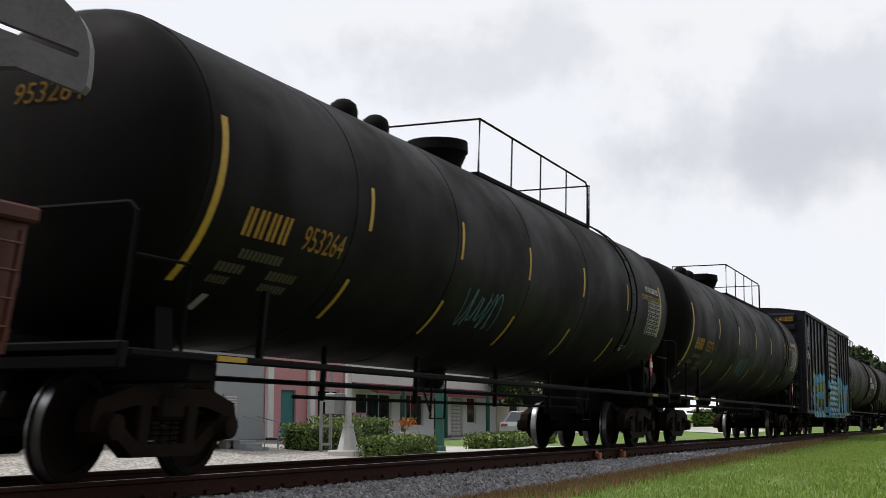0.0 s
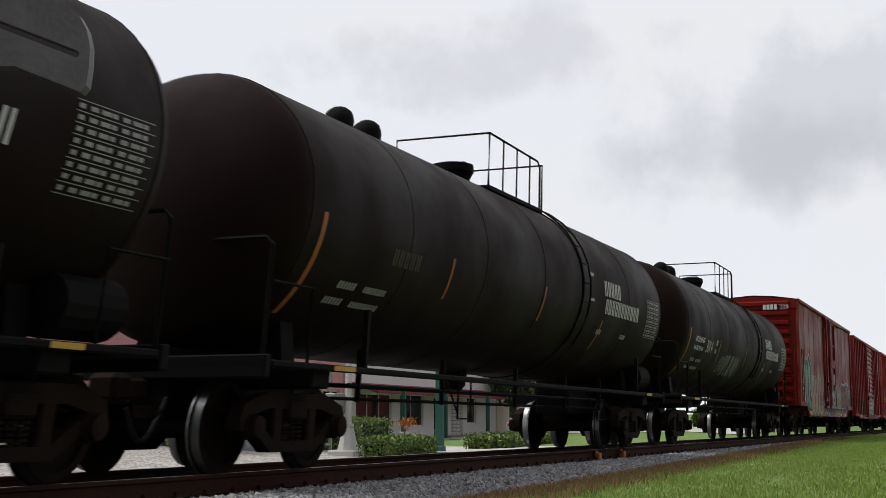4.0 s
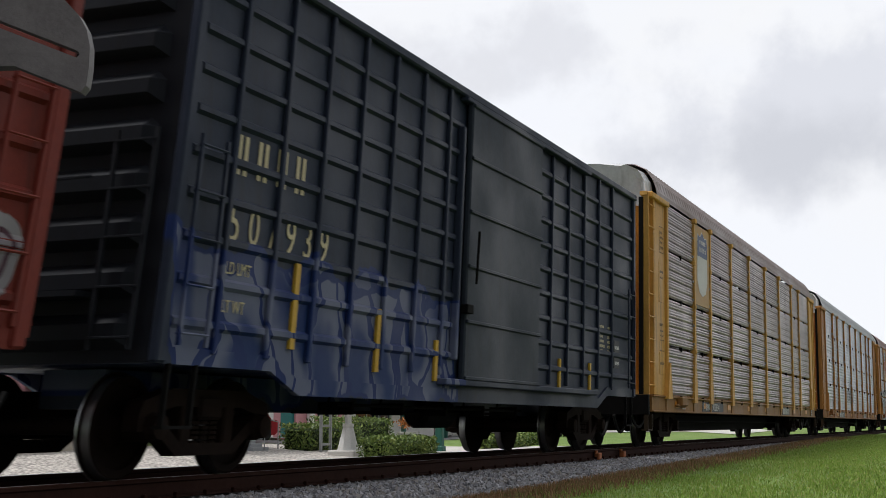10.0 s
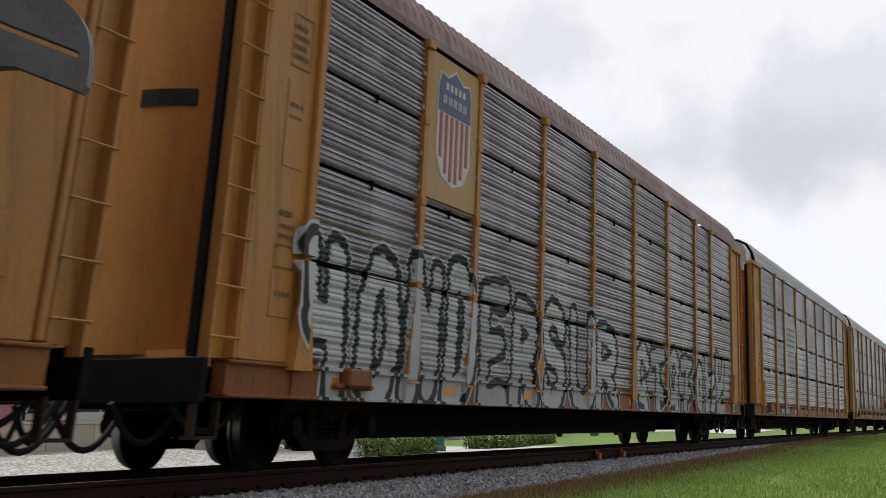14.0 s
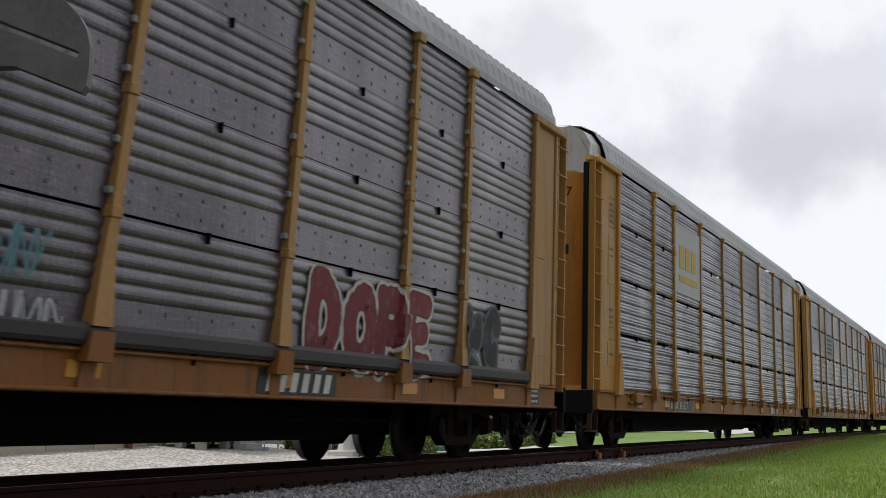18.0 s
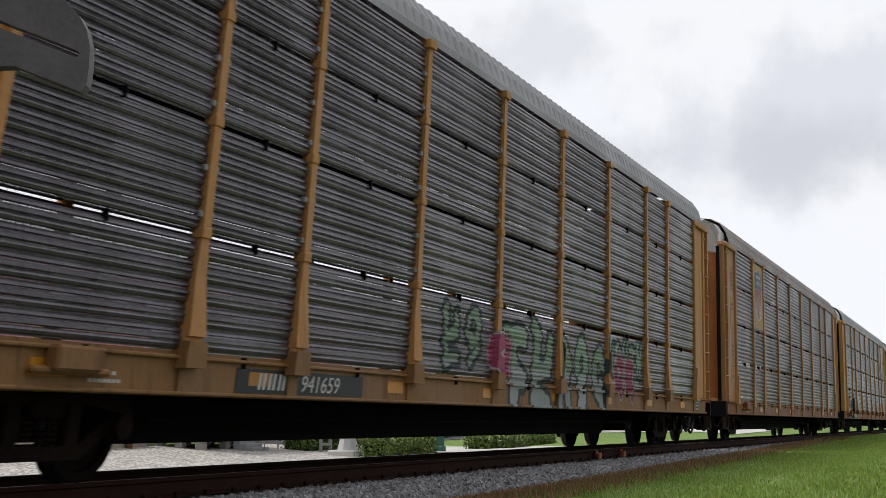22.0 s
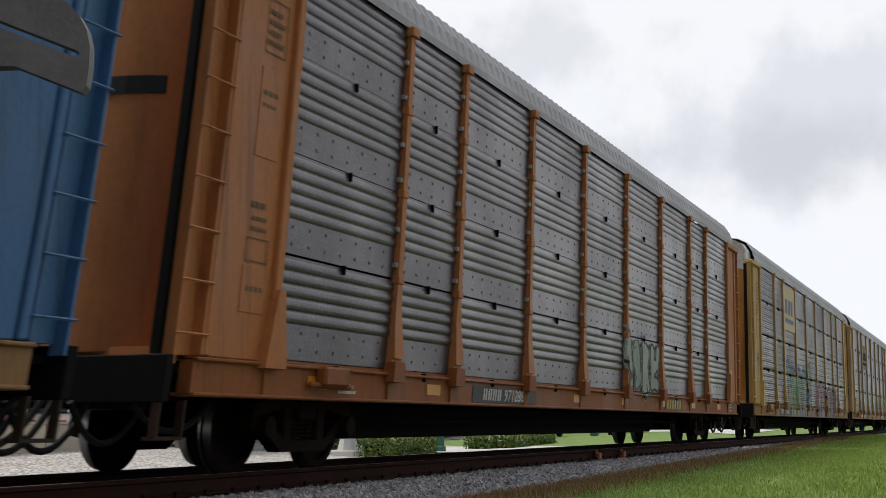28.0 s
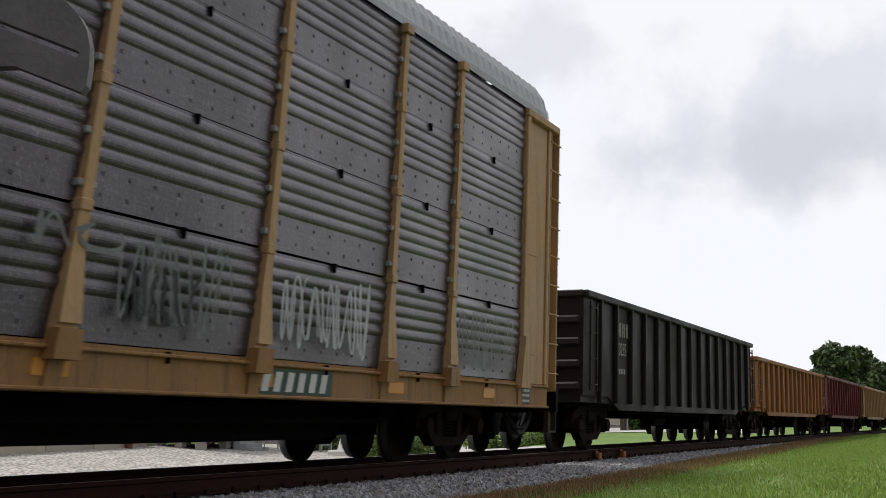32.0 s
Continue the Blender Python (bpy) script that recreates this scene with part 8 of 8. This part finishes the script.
SHEDGREY = plain("grey_painted_steel", (0.30, 0.32, 0.33), 0.6, 0, 10, 0.12, 0.1)
ROOFGREY = plain("grey_roofing", (0.25, 0.24, 0.23), 0.9)
FY = 31.75          # line of the shop fronts


def shop(name, x0, x1, top, mat, label, openings, awning=None, posts=(), depth=9.0, seen=60.0):
    """A single-storey shop; openings: (x0, x1, sill, head, kind) along its front; seen: where its floor meets the street."""
    g = thing(name, label, "building", "row of shops", (x0, FY, level(seen, FY)))
    w = x1 - x0
    ops = sorted((a - x0, b - x0, s, h, k) for a, b, s, h, k in openings)
    x, walls = 0.0, []
    for a, c, s, h, k in ops:
        walls += [(x, a, 0, top), (a, c, h, top)] + ([(a, c, 0, s)] if s > 0 else [])
        x = c
    for xa, xb, za, zb in walls + [(x, w, 0, top)]:
        part("front_wall", Build().box(xa, xb, 0, 0.25, za or -1.0, zb), mat, g)
    b = Build()
    b.box(0, 0.25, 0.25, depth, -1.0, top)
    part("side_wall", b, mat, g)
    b = Build()
    b.box(w - 0.25, w, 0.25, depth, -1.0, top)
    part("side_wall", b, mat, g)
    b = Build()
    b.box(0, w, depth - 0.25, depth, -1.0, top)
    part("back_wall", b, mat, g)
    b = Build()
    b.box(-0.1, w + 0.1, -0.12, depth + 0.1, top, top + 0.3, 0.03)
    part("roof", b, ROOFGREY, g)
    for a, c, s, h, k in ops:
        fr = Build()
        t = 0.07
        fr.box(a, a + t, 0.08, 0.2, s, h)
        fr.box(c - t, c, 0.08, 0.2, s, h)
        fr.box(a + t, c - t, 0.08, 0.2, h - t, h)
        fr.box(a + t, c - t, 0.08, 0.2, s, s + t)
        n = max(1, round((c - a) / 1.6))
        for i in range(1, n):
            xm = a + (c - a) * i / n
            fr.box(xm - 0.03, xm + 0.03, 0.08, 0.2, s + t, h - t)
        win = part("door" if k == "door" else "window", fr, TEAL if k == "teal" else WHITEWALL, g)
        pn = Build()
        pn.box(a + t, c - t, 0.12, 0.15, s + t, h - t)
        part("pane", pn, {"door": GLASS_M, "teal": TEAL, "glass": GLASS_M, "lattice": GREYWALL}[k], win)
        if k == "lattice":
            la = Build()
            for i in range(8):
                for j in range(10):
                    xx, zz = a + 0.1 + (c - a - 0.2) * i / 8, s + 0.1 + (h - s - 0.2) * j / 10
                    la.box(xx, xx + 0.02 + (c - a) / 14, 0.1, 0.125, zz, zz + (h - s) / 15)
            part("lattice", la, WHITEWALL, win)["kind"] = "stuff"
    if awning:
        ax0, ax1, z0, z1, amat, out = awning
        b = Build()
        b.add([(ax0 - x0, -out, z0), (ax1 - x0, -out, z0), (ax1 - x0, 0, z1), (ax0 - x0, 0, z1), (ax0 - x0, -out, z0 - 0.25), (ax1 - x0, -out, z0 - 0.25), (ax0 - x0, -out + 0.05, z0 - 0.25), (ax1 - x0, -out + 0.05, z0 - 0.25), (ax0 - x0, 0, z1 - 0.08), (ax1 - x0, 0, z1 - 0.08)],
              [(0, 1, 2, 3), (0, 4, 5, 1), (4, 6, 7, 5), (6, 8, 9, 7), (0, 3, 8, 6, 4), (1, 5, 7, 9, 2)])
        part("awning", b, amat, g, "cloth awning along the front")
    for px_ in posts:
        b = Build()
        b.box(px_ - x0 - 0.11, px_ - x0 + 0.11, -2.3, -2.08, -0.05, 2.75, 0.02)
        part("porch_post", b, GREENPOST, g, "dark green porch post")
    return g


def sedan(name, colour, x, y, rz, label, length=4.5, width=1.75, h=1.42, suv=False, z=None):
    g = thing(name, label, "car", "", (x, y, level(x, y) + 0.04 if z is None else z), rz)
    pm = plain("car_paint", colour, 0.25, 0.1, 30, 0.08, 0.0)
    L, W = length / 2, width / 2
    top = h
    belt = 0.9 if not suv else 1.05
    prof = [(-L, 0.35), (-L, 0.62), (-L + 0.08, belt - 0.06), (-L + 0.9, belt), (L - 1.35, belt), (L - 0.25, belt - 0.17), (L, 0.6), (L, 0.35), (L - 0.3, 0.22), (-L + 0.3, 0.22)]
    b = Build()
    b.extrude([(x_, z_) for x_, z_ in prof], "y", -W, W)
    part("body", b, pm, g)
    c0, c1, c2, c3 = ((-L + 0.55, -L + 1.15, L - 2.1, L - 1.3) if not suv else (-L + 0.05, -L + 0.35, L - 2.0, L - 1.3))
    b = Build()
    w1 = W - 0.16
    vs = [(c0, -W + 0.04, belt - 0.01), (c3, -W + 0.04, belt - 0.01), (c3, W - 0.04, belt - 0.01), (c0, W - 0.04, belt - 0.01), (c1, -w1, top), (c2, -w1, top), (c2, w1, top), (c1, w1, top)]
    b.add(vs, [(0, 1, 5, 4), (1, 2, 6, 5), (2, 3, 7, 6), (3, 0, 4, 7), (4, 5, 6, 7)])
    part("windows", b, GLASS_M, g)
    b = Build()
    b.box(c1 - 0.03, c2 + 0.03, -w1 - 0.01, w1 + 0.01, top - 0.03, top + 0.03, 0.02)
    for s in (-1, 1):
        for (xa, xb) in ((c0, c1), ((c0 + c3) / 2, (c1 + c2) / 2), (c3, c2)):
            b.tube([(xa, s * (W - 0.035), belt - 0.02), (xb, s * (w1 + 0.005), top)], 0.035, 5)
    part("roof", b, pm, g)
    for s in (-1, 1):
        for xx in (-L + 0.85, L - 0.85):
            b = Build()
            b.lathe([(s * (W - 0.2), 0.2), (s * (W - 0.19), 0.31), (s * (W - 0.0), 0.31), (s * (W + 0.01), 0.22), (s * (W + 0.005), 0.05)], "y", 18, (xx, 0, 0.31))
            part("wheel", b, RUBBER, g)
        b = Build()
        b.box(L - 0.04, L + 0.02, s * W * 0.62 - 0.2, s * W * 0.62 + 0.2, 0.56, 0.7, 0.02)
        part("headlight", b, WHITE_MARK, g)
        b = Build()
        b.box(-L - 0.02, -L + 0.04, s * W * 0.7 - 0.2, s * W * 0.7 + 0.2, 0.62, 0.78, 0.02)
        part("tail_light", b, FLAGRED, g)
        b = Build()
        b.box(c3 - 0.35, c3 - 0.15, s * (W + 0.02) - 0.07, s * (W + 0.02) + 0.07, belt - 0.02, belt + 0.12, 0.03)
        part("mirror", b, pm, g)
    b = Build()
    b.box(L - 0.02, L + 0.03, -0.45, 0.45, 0.55, 0.68, 0.02)
    b.box(L - 0.05, L + 0.06, -W + 0.08, W - 0.08, 0.36, 0.5, 0.03)
    part("grille", b, BLACK_PLATE, g)
    return g


def town():
    shop("pink_shop", 20.0, 63.8, 7.2, PINK, "long pink stucco shop with a blue awning", [(37.9, 40.9, 1.0, 2.0, "glass"), (30, 33, 0.9, 2.2, "glass"), (47, 50, 0.9, 2.3, "glass"), (56.4, 57.9, 0.3, 2.6, "teal"), (60.2, 62.6, 0.2, 2.7, "glass")], (38.0, 40.9, 2.0, 2.5, BLUECLOTH, 0.7), seen=58.0)
    shop("white_shop", 63.9, 86.4, 7.4, WHITEWALL, "white colonnaded shop with a maroon awning", [(64.6, 69.2, 0.75, 2.55, "glass"), (70.4, 73.8, 0.75, 2.6, "glass"), (75.4, 77.4, 0.1, 2.5, "door"), (78.2, 80.2, 0.1, 2.6, "lattice"), (81.0, 82.6, 0.9, 2.6, "glass")], (64.0, 84.0, 2.75, 3.1, MAROON, 1.6), (66.0, 72.0, 79.0), seen=74.0)
    shop("cream_shop", 86.6, 125.0, 7.0, CREAMWALL, "cream stucco shop at the corner", [(89.2, 91.2, 0.9, 2.5, "glass"), (96, 99, 0.9, 2.5, "glass"), (104, 108, 0.9, 2.5, "glass")], seen=95.0)
    # white pilasters on the pink shop
    for x in (55.1, 59.3, 63.4):
        b = Build()
        b.box(-0.28, 0.28, -0.2, 0.0, 0, 3.9, 0.03)
        b.box(-0.34, 0.34, -0.26, 0.0, 0, 0.3, 0.03)
        solo("pilaster", b, WHITEWALL, "white square pilaster on the shop front", "pilaster", loc=(x, FY - 0.01, level(58.0, FY)), group="pilasters of the shops")
    # equipment shed on short piers
    shed = thing("equipment_shed", "grey windowless steel shed raised on piers", "shed", "", (39.90, 25.48, level(41.5, 25.5)))
    b = Build()
    b.box(0, 4.05, 0, 2.4, 0.34, 3.6, 0.02)
    part("cabin", b, SHEDGREY, shed)
    b = Build()
    b.box(-0.12, 4.17, -0.12, 2.52, 3.6, 3.72, 0.02)
    part("roof", b, SHEDGREY, shed)
    for i in range(3):
        for j in range(3):
            b = Build()
            b.box(0.2 + i * 1.6, 0.5 + i * 1.6, 0.2 + j * 0.85, 0.5 + j * 0.85, -0.1, 0.34)
            part("pier", b, CONCRETE, shed)
    b = Build()
    b.box(1.15, 2.05, -0.05, 0.0, 0.62, 2.0, 0.01)
    vent = part("vent", b, SHEDGREY, shed)
    sl = shared("ventslat", lambda: Build().box(1.22, 1.98, -0.09, -0.045, 0, 0.05).mesh("slat"))
    for k in range(13):
        part("slat", sl, WHITE_MARK, vent, "", (0, 0, 0.68 + k * 0.1))
    for k in range(3):
        b = Build()
        b.box(1.9 + 0.0, 3.0, -0.3 - 0.28 * k, -0.02 - 0.28 * k, -0.05, 0.34 - 0.12 * k, 0.01)
        part("step", b, SHEDGREY, shed)
    b = Build()
    for x in (2.6, 3.6):
        b.tube([(x, -0.9, 0), (x, -0.9, 1.0), (x, 0, 1.2)], 0.025, 6)
    part("handrail", b, GALV, shed)
    # low jointed wall
    wall = thing("low_wall", "low beige concrete wall in sections with a coping", "wall", "", (24.04, 27.35, level(33.0, 27.4)))
    cols = (plain("beige_concrete", (0.40, 0.37, 0.31), 0.85), plain("sand_concrete", (0.47, 0.42, 0.33), 0.85))
    x = 0.0
    for k, w in enumerate((5.2, 4.6, 2.4, 1.6, 1.4)):
        b = Build()
        b.box(x, x + w - 0.03, 0, 0.22, -0.1, 0.9, 0.015)
        b.box(x, x + w - 0.03, -0.04, 0.26, 0.9, 0.98, 0.015)
        part("wall_section", b, cols[k % 2], wall)
        x += w
    b = Build()
    b.lathe([(0, 0.12), (1.05, 0.12), (1.1, 0.08)], "z", 10, (13.9, -0.15, 0))
    part("pipe", b, plain("rusty_pipe", (0.16, 0.07, 0.04), 0.8), wall, "rusty upright pipe")
    # tapered signal base on its footing
    base = thing("signal_base", "tapered pale steel signal base on a concrete footing", "signal", "", (44.13, 22.0, level(44.1, 22.0)))
    b = Build()
    b.box(-0.62, 0.62, -0.55, 0.55, -0.1, 0.24, 0.05)
    part("footing", b, CONCRETE, base)
    b = Build()
    b.lathe([(0.24, 0.42), (0.30, 0.40), (1.05, 0.20), (1.10, 0.22), (1.18, 0.22), (1.2, 0.19)], "z", 8, (0, 0, 0))
    part("tapered_base", b, plain("pale_grey_paint", (0.55, 0.55, 0.53), 0.6), base)
    b = Build()
    b.lathe([(1.2, 0.13), (4.2, 0.11)], "z", 14, (0, 0, 0))
    part("mast", b, plain("pale_grey_paint", (0.55, 0.55, 0.53), 0.6), base)
    cab = Build()
    cab.box(-0.9, 0.1, 0.1, 0.5, 1.55, 2.3, 0.02)
    part("relay_box", cab, GALV, base)
    # frame with two posts
    fr = thing("steel_gantry", "grey steel two-post frame behind the gravel", "gantry", "", (44.94, 23.55, level(45.0, 23.6)))
    for x in (0.0, 0.78):
        b = Build()
        b.box(x - 0.05, x + 0.05, -0.05, 0.05, -0.1, 3.2, 0.01)
        part("post", b, GALV, fr)
    for z in (0.25, 0.95, 1.9, 2.6):
        b = Build()
        b.box(0.05, 0.73, -0.03, 0.03, z, z + 0.09)
        part("crossbar", b, GALV, fr)
    # hedges
    hedge("hedge", 42.6, 46.6, 19.6, 20.9, 0.68, "clipped green hedge beside the path", 11, 3600)
    hedge("hedge", 44.6, 49.2, 24.0, 25.2, 0.95, "clipped green hedge behind the signal base", 12, 2600)
    hedge("hedge", 49.5, 55.5, 25.5, 26.6, 1.15, "clipped green hedge before the street", 13, 2600)
    hedge("hedge", 52.0, 61.0, 19.5, 20.6, 0.52, "dark clipped hedge beyond the path", 14, 3600)
    hedge("bush", 52.6, 55.2, 18.8, 19.7, 0.5, "light green rounded bush before the hedge", 15, 1600)
    hedge("bush", 92.0, 97.0, 22.6, 24.4, 1.3, "leafy bush by the side road", 16, 2000, 0.12)
    hedge("bush", 104.0, 121.0, 19.0, 22.0, 1.1, "low bushes far along the line", 17, 2400, 0.16)
    hedge("bush", 128.0, 168.0, 18.0, 22.0, 1.6, "low bushes far along the line", 18, 3000, 0.25)
    # orange flowers in a tub
    tub = thing("flower_tub", "orange flowers in a tub by the hedge", "flower tub", "", (56.04, 24.94, level(56, 25)))
    b = Build()
    b.lathe([(0, 0.35), (0.6, 0.45), (0.62, 0.4)], "z", 14)
    part("tub", b, CONCRETE, tub)
    rs = np.random.RandomState(3)
    p = rs.randn(240, 3) * np.array([0.2, 0.2, 0.11]) + np.array([0, 0, 1.05])
    v, f = leaf_cloud(240, p, 0.07, rs)
    part("bloom", tri_mesh("bloom", v, f), plain("orange_petal", (0.40, 0.14, 0.03), 0.6), tub)["kind"] = "stuff"
    # green posts beside the path
    for x, y, h in ((49.41, 20.62, 4.4), (75.5, 21.7, 2.4)):
        b = Build()
        b.box(-0.14, 0.14, -0.14, 0.14, -0.1, h, 0.02)
        b.box(-0.19, 0.19, -0.19, 0.19, -0.1, 0.25, 0.02)
        solo("green_post", b, GREENPOST, "square dark green post beside the path", "post", loc=(x + 0.04, y - 0.06, level(x, y)), group="green posts")
    for x, y in ((77.0, 21.8), (90.0, 23.4)):
        b = Build()
        b.lathe([(-0.1, 0.06), (2.6, 0.05)], "z", 8)
        solo("sign_pole", b, GALV, "thin grey pole by the road", "pole", loc=(x, y, level(x, y)), group="poles")
    tree("street_tree", 86.2, 29.2, level(86.2, 29.2), 5.6, 3.4, "dark leafy street tree before the shops", 21, 3600, 0.22, 14, 0.16, 0.42)
    tree("street_tree", 91.3, 24.0, level(91.3, 24.0), 7.0, 3.0, "leafy street tree with a pale trunk", 22, 3200, 0.22, 12, 0.28, 0.45)
    tree("tree", 200.0, 20.5, level(200.0, 20.5) - 0.9, 11.0, 5.2, "broad dark green tree far down the line", 23, 9000, 0.45, 26, 0.5, 0.2)
    tree("tree", 232.0, 18.0, level(232.0, 18.0) - 0.9, 9.6, 5.0, "broad dark green tree far down the line", 24, 7000, 0.45, 22, 0.5, 0.2)
    tree("tree", 262.0, 24.0, level(262.0, 24.0) - 0.9, 9.0, 7.0, "broad dark green tree far down the line", 25, 6000, 0.5, 22, 0.5, 0.2)
    sedan("utility_car", (0.62, 0.62, 0.60), 38.2, 29.0, 0, "white estate car parked behind the low wall", 4.8, 1.8, 1.72, True)


town()
SILVER_CAR = sedan("silver_sedan", (0.36, 0.38, 0.42), 73.0, 24.3, -6, "silver sedan rolling to a stop by the hedge")
RED_CAR = sedan("red_sedan", (0.30, 0.02, 0.03), 58.0, 29.2, 178, "dark red sedan driving off behind the shed")


def motions():
    rows = [2.0 * k for k in range(17)]
    for car, x in CARS:
        walk(car, [(t, pose(x - SPEED * (t - 16), YC, 0)) for t in rows])
    first = WHEELSETS[0]
    step = math.degrees(SPEED / FPS / 0.457)
    walk(first, [(k / FPS, pose(0, 0, 0, 0, -step * k, 0)) for k in range(961)])
    for w in WHEELSETS[1:]:
        w.rotation_mode = "QUATERNION"
        w.animation_data_create()
        w.animation_data.action = first.animation_data.action
        w.animation_data.action_slot = first.animation_data.action_slot
    walk(SILVER_CAR, [(t, pose(x, 24.3, level(x, 24.3) + 0.05, 0, 0, -6)) for t, x in ((0, 71.9), (1, 72.3), (2.5, 72.7), (4.5, 73.0), (8, 73.0), (32, 73.0))])
    walk(RED_CAR, [(t, pose(x, 29.2, level(x, 29.2) + 0.05, 0, 0, 178)) for t, x in ((0, 58.0), (0.5, 56.2), (1.5, 53.0), (2.5, 51.3), (5, 50.0), (6.5, 49.4), (8, 48.2), (12, 47.7), (32, 47.7))])


motions()
